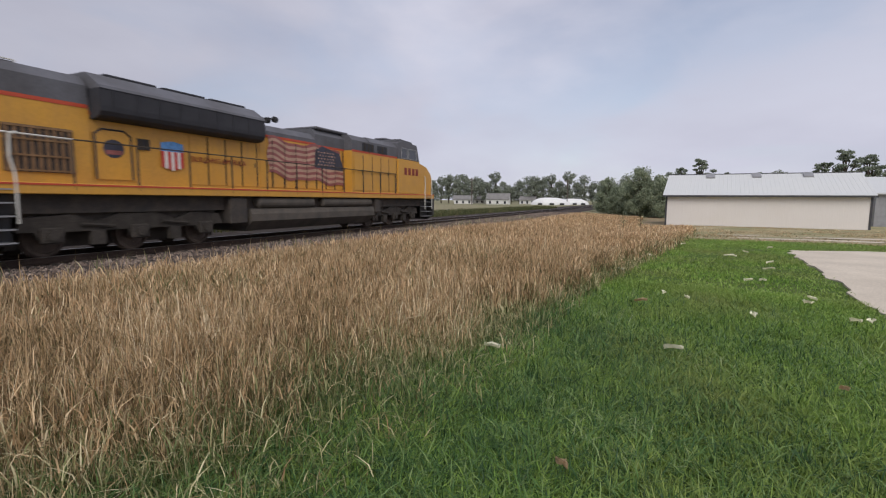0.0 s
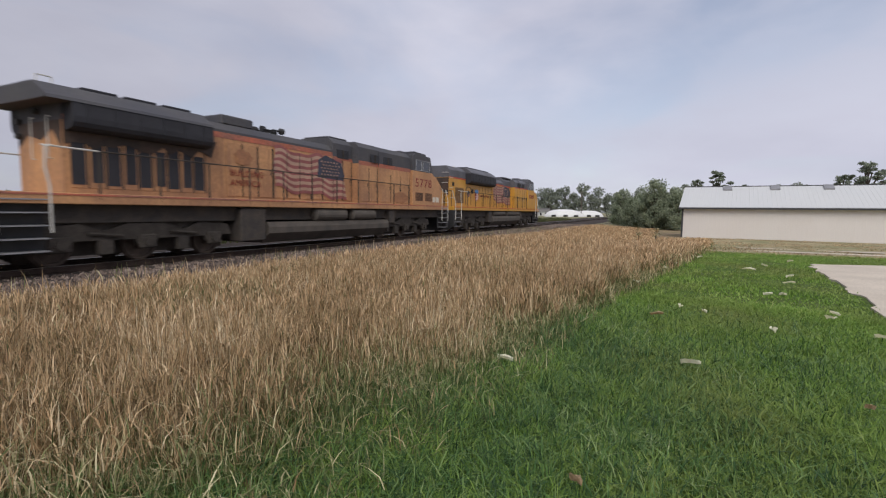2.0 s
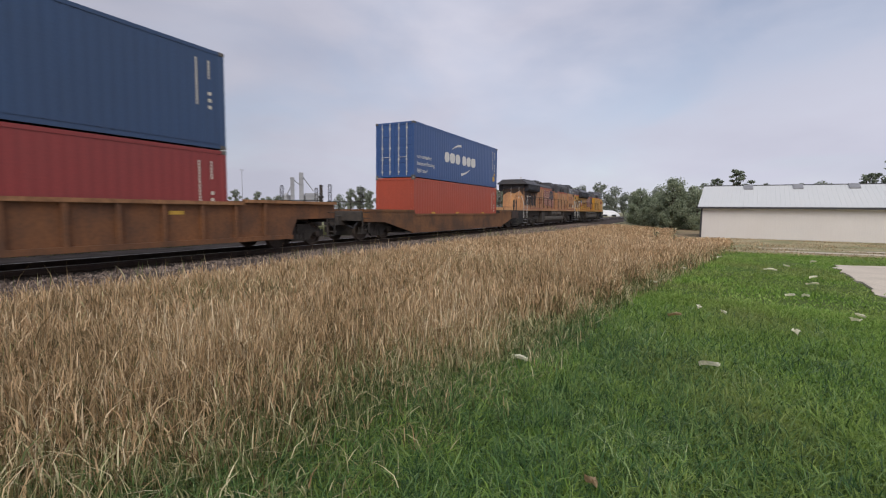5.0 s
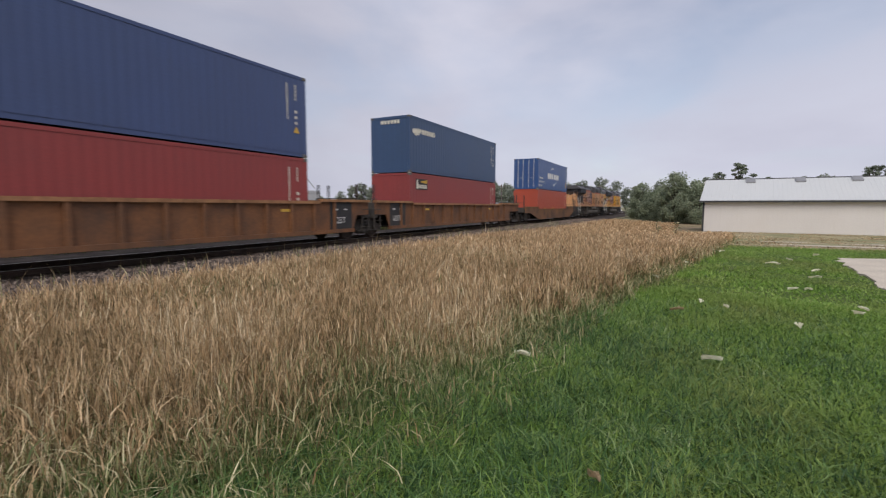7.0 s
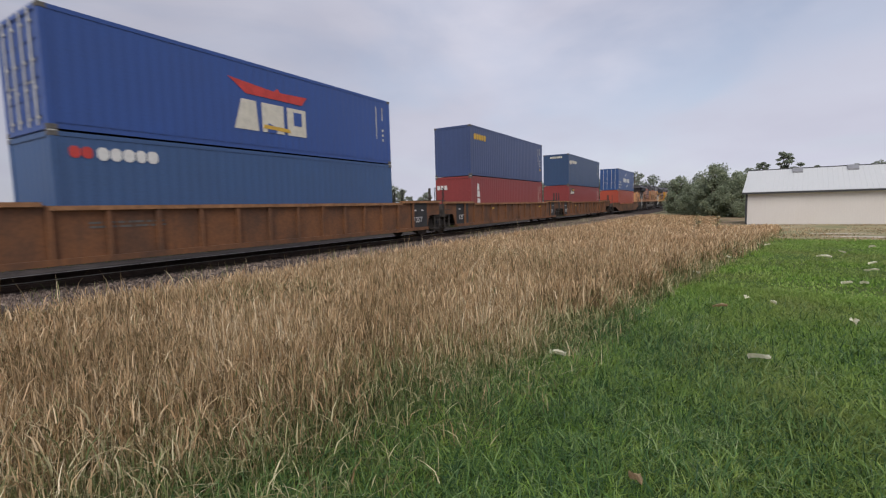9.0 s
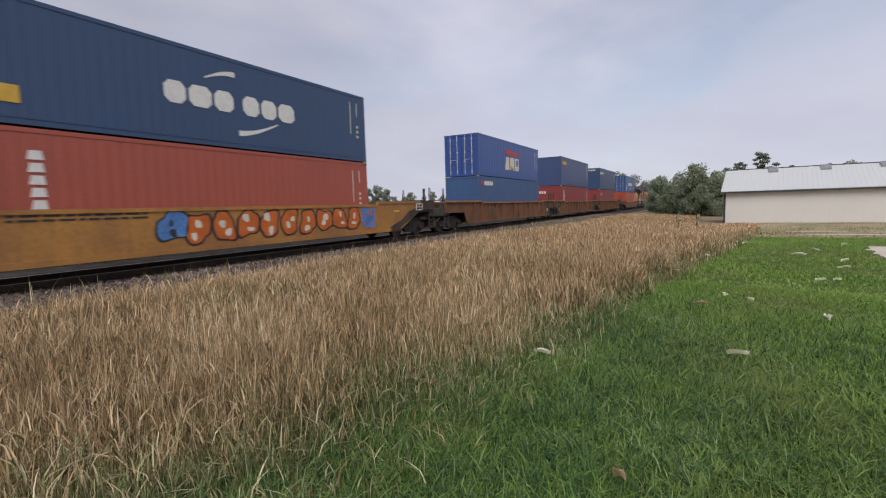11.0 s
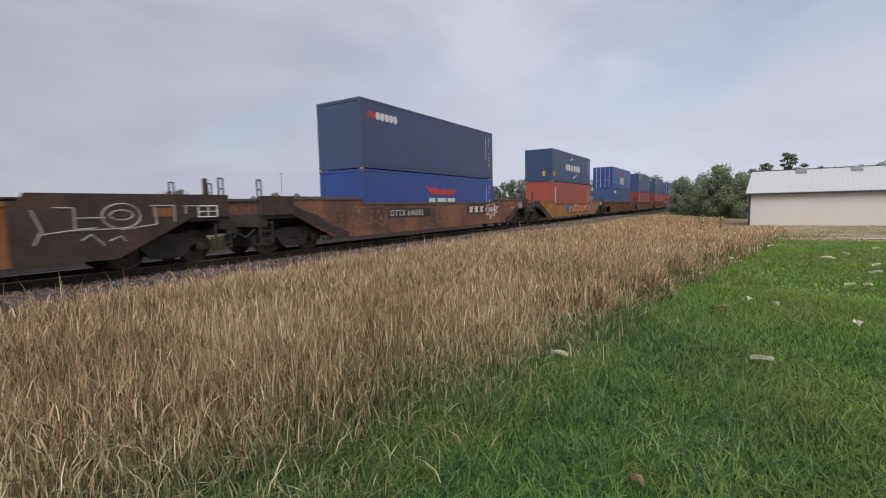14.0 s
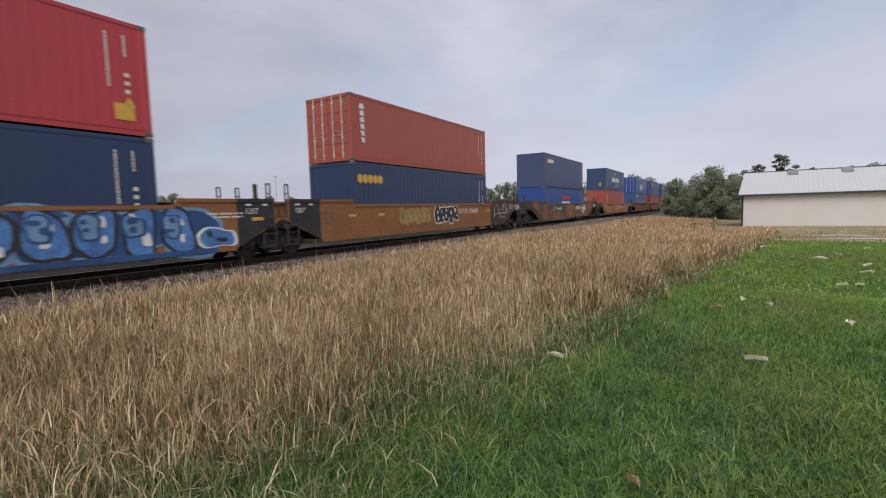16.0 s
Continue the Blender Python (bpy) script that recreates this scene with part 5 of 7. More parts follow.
    prism_y(bm, [(-1.45, tt - 0.18), (-1.38, tt), (1.38, tt), (1.45, tt - 0.18), (1.45, tb + 0.35), (1.05, tb), (-1.05, tb), (-1.45, tb + 0.35)], t0, t1)
    part("fuel_tank", bm, M_TANK, ob, "dust-coated fuel tank")
    rr = spec.get("res_r", 0.2)
    for y0, y1 in spec["reservoirs"]:
        for s in (-1, 1):
            bm = bmesh.new()
            lathe(bm, [(y0, 0.1), (y0 + 0.07, rr), (y1 - 0.07, rr), (y1, 0.1)], "y", 14)
            r = part("air_reservoir", bm, M_TANK, ob, "long dusty air reservoir")
            r.location = (s * 1.27, 0, tt + rr + 0.01)
    for y0, y1, z0, z1 in spec["boxes"]:
        bm = bmesh.new()
        box(bm, -1.42, 1.42, y0, y1, z0, z1, 0.03)
        part("equipment_box", bm, M_UNDER, ob)
    for y in spec["trucks"]:
        loco_truck(ob, y)
    # pilots, steps, couplers
    for sgn in (-1, 1):
        e = half if sgn > 0 else -tail
        bm = bmesh.new()
        a, b = sorted((e - sgn * 0.35, e - sgn * 0.12))
        prism_y(bm, [(-1.5, 1.5), (1.5, 1.5), (1.5, 0.5), (1.1, 0.22), (-1.1, 0.22), (-1.5, 0.5)], a, b)
        part("pilot", bm, M_BLACK, ob)
        bm = bmesh.new()
        a, b = sorted((e - sgn * 0.12, e + sgn * spec.get("reach", 0.45)))
        box(bm, -0.17, 0.17, a, b, 0.72, 1.05, 0.03)
        part("coupler", bm, M_UNDER, ob)
        for s in (-1, 1):
            bm = bmesh.new()
            sa, sb = spec.get("front_steps", (0.5, 1.35)) if sgn > 0 else (0.5, 1.35)
            ya, yb = sorted((e - sgn * sa, e - sgn * sb))
            for k in range(5):
                zz = 0.42 + k * 0.29
                box(bm, *sorted((s * 1.18, s * 1.52)), ya, yb, zz, zz + 0.03)
            st = part("step", bm, M_VENT, ob, "worn grey step treads")
            bm = bmesh.new()
            box(bm, *sorted((s * 1.14, s * 1.17)), ya - 0.05, yb + 0.05, 0.36, 1.5)
            part("step_well", bm, M_BLACK, st)
            for yy in (ya - 0.06, yb + 0.06):
                bm = bmesh.new()
                outer = abs(yy) > abs(ya + yb) / 2
                if outer:
                    pipe(bm, [(s * 1.5, yy, 0.85), (s * 1.5, yy, 2.05), (s * 1.35, e - sgn * 0.2, 2.78)], 0.024, 6)
                else:
                    pipe(bm, [(s * 1.5, yy, 0.85), (s * 1.5, yy, 1.9), (s * 1.49, yy + sgn * 0.07, 2.3), (s * 1.49, yy + sgn * 0.05, 2.76), (s * 1.49, yy - sgn * 0.08, 2.82)], 0.024, 6)
                part("grab_rail", bm, M_SILVER, ob, "bright step handrail")
        bm = bmesh.new()
        for xx in (-1.3, 0.75):
            bm = bmesh.new()
            pipe(bm, [(xx, e - sgn * 0.2, 1.76), (xx, e - sgn * 0.2, 2.76), (xx + 0.55, e - sgn * 0.2, 2.76), (xx + 0.55, e - sgn * 0.2, 1.76)], 0.026, 6)
            part("end_handrail", bm, M_BLACK, ob, "black end handrail")
        bm = bmesh.new()
        for xx in (-0.45, -0.3, 0.3, 0.45):
            bm = bmesh.new()
            pipe(bm, [(xx, e - sgn * 0.12, 1.25), (xx, e + sgn * 0.12, 0.95), (xx, e + sgn * 0.3, 0.7)], 0.03, 5)
            part("brake_hose", bm, M_BLACK, ob)
    # side handrails
    for s in (-1, 1):
        y0, y1 = spec["rails"]
        n = int((y1 - y0) / 1.5)
        for k in range(n + 1):
            bm = bmesh.new()
            yy = y0 + k * (y1 - y0) / n
            rod(bm, (s * 1.48, yy, 1.6), (s * 1.48, yy, 2.78), 0.024)
            part("stanchion", bm, spec["post"], ob)
        bm = bmesh.new()
        rod(bm, (s * 1.48, y0, 2.78), (s * 1.48, y1, 2.78), 0.02)
        part("handrail", bm, spec["post"], ob)
        bm = bmesh.new()
        rod(bm, (s * 1.48, y0 - spec.get("lead_rail", 1.6), 2.80), (s * 1.48, y0, 2.78), 0.022)
        part("handrail_end", bm, M_SILVER, ob)
    # roof: horn cluster, exhaust, antennas
    hy, hz = spec["horn"]
    bm = bmesh.new()
    rod(bm, (0, hy, hz - 0.35), (0, hy, hz + 0.05), 0.04)
    for k, d in enumerate((1, -1, 1, -1, 1)):
        xx = -0.4 + 0.2 * k
        rod(bm, (xx, hy, hz), (xx, hy + d * 0.36, hz), 0.035, 6)
        rod(bm, (xx, hy + d * 0.3, hz), (xx, hy + d * 0.44, hz), 0.12, 8)
    rod(bm, (-0.45, hy, hz), (0.45, hy, hz), 0.03)
    part("air_horn", bm, M_BLACK, ob, "black air horn cluster")
    for y0, y1, w, z0, z1 in spec["roof"]:
        bm = bmesh.new()
        box(bm, -w, w, y0, y1, z0, z1, 0.04)
        part("roof_box", bm, roof_, ob)
    bm = bmesh.new()
    for yy in (-tail + 1.6,):
        pipe(bm, [(0.75, yy, 4.2), (0.75, yy, 4.48), (0.75, yy + 0.3, 4.48), (0.75, yy + 0.3, 4.2)], 0.018, 5)
    part("grab_iron", bm, M_SILVER, ob)
    flag_decal(ob, *spec["flag"])
    # grimy door joints showing through the decal
    y0, y1, z0, z1, x = spec["flag"]
    d0, d1, n = spec["joints"]
    for k in range(n + 1):
        yy = d0 + k * (d1 - d0) / n
        if y0 - 0.1 < yy < y1 + 0.4:
            bm = bmesh.new()
            box(bm, x + 0.012, x + 0.016, yy - 0.012, yy + 0.012, 1.85, 3.58)
            part("door_joint", bm, M_TRUCK, ob, "grimy door joint through the flag")
    CARS.append((ob, spec["y"]))
    return ob


lead = locomotive("bright yellow and grey freight locomotive leading the train", dict(
    paint=M_YEL, y=15.75, half=11.55, tail=11.15, post=M_TRUCK,
    hoods=[(-10.75, -7.95, 1.02, 4.42, 3.68), (-7.95, -2.45, 0.98, 4.12, 3.55), (-2.45, 0.75, 0.98, 4.14, 3.72), (0.75, 2.75, 0.98, 4.38, 3.66), (2.75, 4.2, 1.40, 4.38, 3.66), (4.2, 6.9, 1.42, 4.42, 3.66)],
    radiator=(-7.9, -2.5, 3.45, 4.55),
    doors=[(-5.2, -2.5, 0.98, 1.85, 3.35, 4, False), (-2.4, 2.6, 0.98, 1.85, 3.6, 8, False), (2.85, 6.8, 1.41, 1.85, 3.5, 5, False)],
    grilles=[(-9.72, -8.35, 1.02, 2.0, 3.05, 9), (-10.25, -9.95, 1.02, 3.12, 3.38, 2), (-6.75, -6.4, 0.98, 2.75, 3.05, 2), (3.6, 4.6, 1.41, 3.72, 4.08, 3), (4.9, 5.8, 1.43, 3.72, 4.08, 1)],
    cab=(6.9, 9.4, 4.72), tank=(-3.25, 4.55, 0.30, 1.08), reservoirs=[(-2.9, 0.1), (0.6, 4.4)],
    boxes=[(-4.1, -3.4, 0.6, 1.45), (4.7, 5.2, 0.8, 1.45)], trucks=(-6.93, 7.1), rails=(-8.6, 6.6), horn=(-1.3, 4.5),
    roof=[(0.9, 3.2, 0.9, 4.38, 4.50), (7.4, 8.2, 0.35, 4.72, 4.84), (-10.5, -9.2, 0.7, 4.41, 4.47)], joints=(-2.4, 2.6, 8), flag=(-2.0, 2.35, 2.12, 3.7, 1.03)))
second = locomotive("weathered faded orange-yellow freight locomotive coupled second", dict(
    paint=M_YEL2, y=-8.0, half=12.0, nose=11.4, front_steps=(0.22, 0.95), tail=10.65, roof_paint=M_DARKROOF, line=M_FADEDRED, band=0.13, res_r=0.25, lead_rail=1.15, reach=0.7, post=M_TRUCK,
    hoods=[(-8.72, -4.9, 1.0, 4.1, 3.5), (-4.9, 1.2, 0.98, 4.2, 3.75), (1.2, 2.6, 0.98, 4.54, 3.6), (2.6, 4.2, 1.32, 4.52, 3.55), (4.2, 7.3, 1.35, 4.5, 3.55)],
    radiator=(-8.68, -4.95, 3.30, 4.30), wing=-9.2,
    doors=[(-8.6, -4.95, 0.99, 1.9, 3.22, 9, True), (-4.2, 2.5, 0.98, 1.85, 3.6, 10, False), (2.7, 4.1, 1.32, 1.85, 3.4, 2, False), (4.3, 7.2, 1.35, 1.85, 3.2, 3, False)],
    grilles=[(1.5, 2.3, 0.985, 3.68, 4.05, 1), (3.5, 4.2, 1.36, 3.68, 4.05, 1), (4.6, 5.4, 1.36, 3.68, 4.05, 1)],
    cab=(7.3, 9.7, 4.70), tank=(-2.85, 4.95, 0.24, 0.98), reservoirs=[(-0.4, 1.6), (2.0, 3.8)],
    # first box runs low to hide the bright ground between truck and tank
    boxes=[(-4.0, -2.95, 0.36, 1.45), (5.1, 5.6, 0.8, 1.45)], trucks=(-6.9, 7.2), rails=(-8.2, 6.9), horn=(-1.5, 4.42),
    roof=[(-4.1, -2.8, 0.75, 4.2, 4.52), (1.3, 2.6, 0.7, 4.54, 4.62), (7.8, 8.6, 0.4, 4.66, 4.78)], joints=(-4.2, 2.5, 10), flag=(-2.15, 1.75, 1.98, 3.72, 1.03)))
lettering("fleet_number", "5778", 0.66, 1.505, 7.55, 2.76, M_LTEXT, second, stretch=1.42, spacing=1.1, label="dark red cab number")
for i_, t_ in enumerate(("BUILDING", "AMERICA")):
    lettering("slogan_word", t_, 0.30, 1.03, -4.05, 2.52 - 0.32 * i_, M_LTEXT, second, stretch=0.95, spacing=1.1, label="dark slogan letters")
words_("BUILDING AMERICA", 0.24, 1.03, -5.15, 2.55, M_LTEXT, lead, 0.95, 1.05, "dark slogan letters")
bm = bmesh.new()
for k in range(4):
    plate(bm, 1.508, [(7.55 + 0.45 * k, 2.8), (7.85 + 0.45 * k, 2.8), (7.85 + 0.45 * k, 3.18), (7.55 + 0.45 * k, 3.18)])
part("fleet_number", bm, M_LTEXT, lead, "dark bars of an unreadable cab number")
bm = bmesh.new()
plate(bm, 1.02, [(-6.1, 2.78), (-5.4, 2.78), (-5.4, 3.02), (-5.75, 3.08), (-6.1, 3.02)])
sh = part("shield_top", bm, M_GRAFBLUE, lead, "blue top of a striped shield")
for i_, mm in enumerate((M_DECR, M_WHITE, M_DECR, M_WHITE, M_DECR, M_WHITE, M_DECR)):
    bm = bmesh.new()
    a = -6.1 + i_ * 0.1
    plate(bm, 1.02, [(a, 2.32 - 0.03 * (3 - abs(3 - i_))), (a + 0.1, 2.32 - 0.03 * (3 - abs(3 - i_))), (a + 0.1, 2.78), (a, 2.78)])
    part("shield_stripe", bm, mm, sh)
bm = bmesh.new()
plate(bm, 1.02, [(-7.85, 1.9), (-6.95, 1.9), (-6.95, 3.1), (-7.4, 3.22), (-7.85, 3.1)])
em = part("hatch_panel", bm, M_YEL, lead, "arched hatch panel with an emblem")
bm = bmesh.new()
pipe(bm, [(1.028, -7.85, 1.9), (1.028, -7.85, 3.05), (1.028, -7.68, 3.18), (1.028, -7.12, 3.18), (1.028, -6.95, 3.05), (1.028, -6.95, 1.9)], 0.025, 4)
part("hatch_frame", bm, M_SOOT, em, "dark recess round the hatch")
bm = bmesh.new()
plate(bm, 1.027, [(-7.4 + 0.27 * math.cos(k * math.tau / 14), 2.70 + 0.24 * math.sin(k * math.tau / 14)) for k in range(14)])
part("emblem_disc", bm, M_DECBLUE, em)
bm = bmesh.new()
plate(bm, 1.033, [(-7.6, 2.55), (-7.2, 2.55), (-7.2, 2.66), (-7.6, 2.66)])
part("emblem_bar", bm, M_DECRED, em)
bm = bmesh.new()
for k in (0, 0.45):
    plate(bm, 1.405, [(9.9 + k, 1.95), (10.25 + k, 1.95), (10.25 + k, 2.25), (9.9 + k, 2.25)])
part("primer_patch", bm, M_CREAM, second, "pale primer patches on the nose")
# soot and rust washes on the second engine
rg = random.Random(12)
for nm, lb, m_, x_, cy, cz, ry, rz in (("rust_wash", "red-brown dirt wash", M_RUSTWASH, 1.376, 6.2, 2.1, 0.9, 0.3), ("rust_wash", "red-brown dirt wash", M_RUSTWASH, 1.024, -3.5, 3.15, 0.4, 0.26)):
    bm = bmesh.new()
    plate(bm, x_, [(cy + ry * rg.uniform(0.75, 1.15) * math.cos(k * math.tau / 18), cz + rz * rg.uniform(0.75, 1.15) * math.sin(k * math.tau / 18)) for k in range(18)], 0.003)
    part(nm, bm, m_, second, lb)

# louvred panels low on the cab side, and rungs up the rear corner of the leading engine
for a in (7.55, 8.68):
    bm = bmesh.new()
    box(bm, 1.501, 1.512, a, a + 0.92, 1.98, 2.46, 0.004)
    lv = part("louvre_panel", bm, M_RUSTWASH, second, "rust-stained louvred panel")
    for k in range(8):
        bm = bmesh.new()
        box(bm, 1.512, 1.522, a + 0.05, a + 0.87, 2.01 + 0.055 * k, 2.035 + 0.055 * k)
        part("louvre_slat", bm, M_TRUCK, lv)
for k in range(7):
    bm = bmesh.new()
    zz = 2.0 + 0.33 * k
    pipe(bm, [(1.02, -10.62, zz), (1.10, -10.62, zz), (1.10, -10.22, zz), (1.02, -10.22, zz)] if k % 2 else [(0.95, -10.75, zz), (0.95, -10.84, zz), (0.55, -10.84, zz), (0.55, -10.75, zz)], 0.016, 5)
    part("ladder_rung", bm, M_SILVER, lead, "bright ladder rung")
bm = bmesh.new()
prism_y(bm, [(-0.98, 3.0), (-0.4, 2.7), (0.3, 2.9), (0.98, 2.5), (1.0, 3.66), (-1.0, 3.66)], -10.758, -10.752)
part("soot_wash", bm, M_SOOTSHADE, lead, "sooty upper rear wall")

# soot below the radiators and down the rear corners of the second engine
rg = random.Random(5)
bm = bmesh.new()
low_ = [(-8.7 + 0.22 * k, 3.16 - 0.22 * rg.random() - 0.10 * (k % 3 == 0)) for k in range(19)]
plate(bm, 1.031, low_ + [(-4.55, 3.52), (-8.7, 3.52)], 0.003)
part("soot_wash", bm, M_SOOTSHADE, second, "soot washed down below the radiators")
bm = bmesh.new()
prism_y(bm, [(-0.98, 2.9), (-0.5, 3.2), (0.1, 3.05), (0.6, 3.3), (0.98, 2.8), (0.98, 3.5), (-0.98, 3.5)], -8.727, -8.721)
part("soot_wash", bm, M_SOOTSHADE, second, "sooty upper rear wall")

# rear wall of the second engine: grab irons, marker lamps and a door line
bm = bmesh.new()
for xx in (0.55, -0.2):
    pipe(bm, [(xx, -8.73, 2.6), (xx, -8.80, 2.6), (xx, -8.80, 3.6), (xx, -8.73, 3.6)], 0.015, 5)
part("rear_grab_iron", bm, M_SILVER, second, "bright grab irons on the rear wall")
for xx, zz in ((-0.85, 3.55), (-0.85, 3.2), (0.0, 3.75)):
    bm = bmesh.new()
    rod(bm, (xx, -8.72, zz), (xx, -8.84, zz), 0.08, 8)
    part("marker_lamp", bm, M_BLACK, second)

# ---- barn ----
def barn():
    ob = tagged(new("barn"), "long low cream metal barn with a white roof", "barn")
    L_, Dp, H_ = 13.95, 5.2, 2.62
    n = 46
    for side, (y, flip) in (("front_wall", (0, 1)), ("back_wall", (Dp, -1))):
        bm = bmesh.new()
        box(bm, 0, L_, y, y + 0.08 * flip if flip > 0 else y, 0, H_) if flip > 0 else box(bm, 0, L_, y - 0.08, y, 0, H_)
        sheet = []
        for k in range(n):
            for u, dp in ((0.0, 0.002), (0.42, 0.002), (0.46, 0.006), (0.54, 0.006), (0.58, 0.002)):
                sheet.append(((k + u) * L_ / n, y - flip * dp))
        lo_ = [bm.verts.new((a, b, 0.03)) for a, b in sheet]
        hi_ = [bm.verts.new((a, b, H_ - 0.02)) for a, b in sheet]
        for k in range(len(sheet) - 1):
            bm.faces.new((lo_[k], lo_[k + 1], hi_[k + 1], hi_[k]))
        part(side, bm, M_WALL, ob)
    for x in (0.0, L_):
        bm = bmesh.new()
        w = 0.04 if x else -0.04
        prism_x(bm, [(0.08, 0), (Dp - 0.08, 0), (Dp - 0.08, H_), (Dp / 2, H_ + 1.72), (0.08, H_)], min(x, x - w), max(x, x - w))
        part("gable_wall", bm, M_WALL, ob)
    for s in (0, 1):
        bm = bmesh.new()
        ya, yb = (-0.35, Dp / 2) if s == 0 else (Dp + 0.35, Dp / 2)
        za, zb = H_ - 0.05, H_ + 1.80
        quad = [(-0.28, ya, za), (L_ + 0.16, ya, za), (L_ - 0.05, yb, zb), (0.1, yb, zb)]
        up = [bm.verts.new(Vector(p) + Vector((0, 0, 0.05))) for p in quad]
        dn = [bm.verts.new(p) for p in quad]
        bm.faces.new(up)
        bm.faces.new(dn[::-1])
        for i in range(4):
            bm.faces.new((dn[i], dn[(i + 1) % 4], up[(i + 1) % 4], up[i]))
        lo_, hi_ = [], []
        for k in range(46):
            for u, dp in ((0.0, 0.053), (0.4, 0.053), (0.45, 0.066), (0.55, 0.066), (0.6, 0.053)):
                lo_.append(bm.verts.new(Vector(quad[0]).lerp(Vector(quad[1]), (k + u) / 46) + Vector((0, 0, dp))))
                hi_.append(bm.verts.new(Vector(quad[3]).lerp(Vector(quad[2]), (k + u) / 46) + Vector((0, 0, dp))))
        for k in range(len(lo_) - 1):
            bm.faces.new((lo_[k], lo_[k + 1], hi_[k + 1], hi_[k]))
        bmesh.ops.recalc_face_normals(bm, faces=bm.faces)
        part("roof", bm, M_ROOF, ob, "white ribbed metal roof slope")
    bm = bmesh.new()
    box(bm, -0.30, L_ + 0.18, -0.42, -0.352, H_ - 0.17, H_ - 0.03)
    part("eave_trim", bm, M_TRIM, ob, "dark eave trim")
    for x in (-0.02, L_ - 0.08):
        bm = bmesh.new()
        box(bm, x - 0.03, x + 0.11, -0.04, 0.06, 0, H_ - 0.1)
        part("corner_trim", bm, M_TRIM, ob, "dark corner trim")
    bm = bmesh.new()
    rod(bm, (0.1, Dp / 2, H_ + 1.85), (L_ - 0.1, Dp / 2, H_ + 1.85), 0.06)
    part("ridge_cap", bm, M_TRIM, ob)
    for k in (0.245, 0.49, 0.745):
        bm = bmesh.new()
        xx = k * L_
        prism_x(bm, [(Dp / 2 - 0.62, H_ + 1.40), (Dp / 2 - 0.06, H_ + 1.78), (Dp / 2 - 0.06, H_ + 1.93), (Dp / 2 - 0.62, H_ + 1.60)], xx - 0.33, xx + 0.33)
        part("roof_vent", bm, M_VENT, ob, "grey ridge vent")
    ob.matrix_basis = pose(1.35, 45.4, -0.62, 0, 0, -2.0)
    return ob


barn()


def shed(name, label, cat, w, d, h, rise, m_wall, m_roof, m, windows=2):
    """A plain gabled building with windows, at the pose m."""
    ob = tagged(new(name), label, cat)
    bm = bmesh.new()
    prism_x(bm, [(0, 0), (d, 0), (d, h), (d / 2, h + rise), (0, h)], 0, w)
    part("wall", bm, m_wall, ob)
    bm = bmesh.new()
    for a, b in ((-0.4, d / 2), (d + 0.4, d / 2)):
        za = h - 0.4 * rise / (d / 2)
        prism_x(bm, [(a, za + 0.02), (b, h + rise + 0.02), (b, h + rise + 0.16), (a, za + 0.16)], -0.35, w + 0.35)
    part("roof", bm, m_roof, ob)
    for k in range(windows):
        xx = (k + 0.5) * w / max(1, windows)
        bm = bmesh.new()
        box(bm, xx - 0.45, xx + 0.45, -0.06, 0.02, 0.9, 2.1)
        win = part("window", bm, M_GLASS, ob)
        bm = bmesh.new()
        pipe(bm, [(xx - 0.45, -0.06, 0.9), (xx + 0.45, -0.06, 0.9), (xx + 0.45, -0.06, 2.1), (xx - 0.45, -0.06, 2.1), (xx - 0.45, -0.06, 0.9)], 0.05, 4)
        part("window_frame", bm, M_HOUSE, win)
    ob.matrix_basis = m
    return ob


def polar(az, dist, z=-0.22):
    return dist * math.sin(radians(az)), dist * math.cos(radians(az)), z


shed("outbuilding", "pale grey metal outbuilding beyond the barn", "shed", 14, 8, 2.9, 1.4, M_VENT, M_ROOF, pose(17.9, 52, -0.62, 0, 0, 3), 0)
for az, dist, w, d, h, rise, wm, rz in ((-18.6, 190, 9, 7, 2.8, 2.2, M_HOUSE, 10), (-22.6, 200, 8, 6, 2.6, 1.6, M_HOUSE, 20), (-20.6, 230, 7, 6, 2.7, 1.6, M_HOUSE, 12), (-14.6, 215, 7, 6, 2.6, 1.5, M_HOUSE, 5)):
    x, y, z = polar(az, dist, -0.9)
    shed("house", "small white house with a grey roof by far trees", "house", w, d, h, rise, wm, M_HROOF, pose(x, y, z, 0, 0, rz), 3)


def dome(az, dist, w, d, h):
    """A low white fabric cover over a pile, with dark door openings."""
    ob = tagged(new("storage_dome"), "low white domed storage cover beyond the track", "storage dome", "white storage domes")
    bm = bmesh.new()
    n, m_ = 20, 8
    rows = []
    for j in range(m_ + 1):
        v = j / m_
        rows.append([bm.verts.new((w / 2 * math.cos(v * math.pi / 2) ** 0.7 * math.cos(k * math.tau / n), d / 2 * math.cos(v * math.pi / 2) ** 0.7 * math.sin(k * math.tau / n), h * math.sin(v * math.pi / 2))) for k in range(n)])
    for j in range(m_):
        for k in range(n):
            bm.faces.new((rows[j][k], rows[j][(k + 1) % n], rows[j + 1][(k + 1) % n], rows[j + 1][k]))
    part("cover", bm, M_TARP, ob, smooth=True)
    for k in (-0.24, 0.05, 0.3):
        bm = bmesh.new()
        box(bm, k * w - 0.8, k * w + 0.8, -d / 2 - 0.3, -d / 2 + 1.5, 0, 1.3)
        part("doorway", bm, M_BLACK, ob, "dark doorway")
    x, y, z = polar(az, dist, -0.8)
    ob.matrix_basis = pose(x, y, z, 0, 0, -az)
    return ob


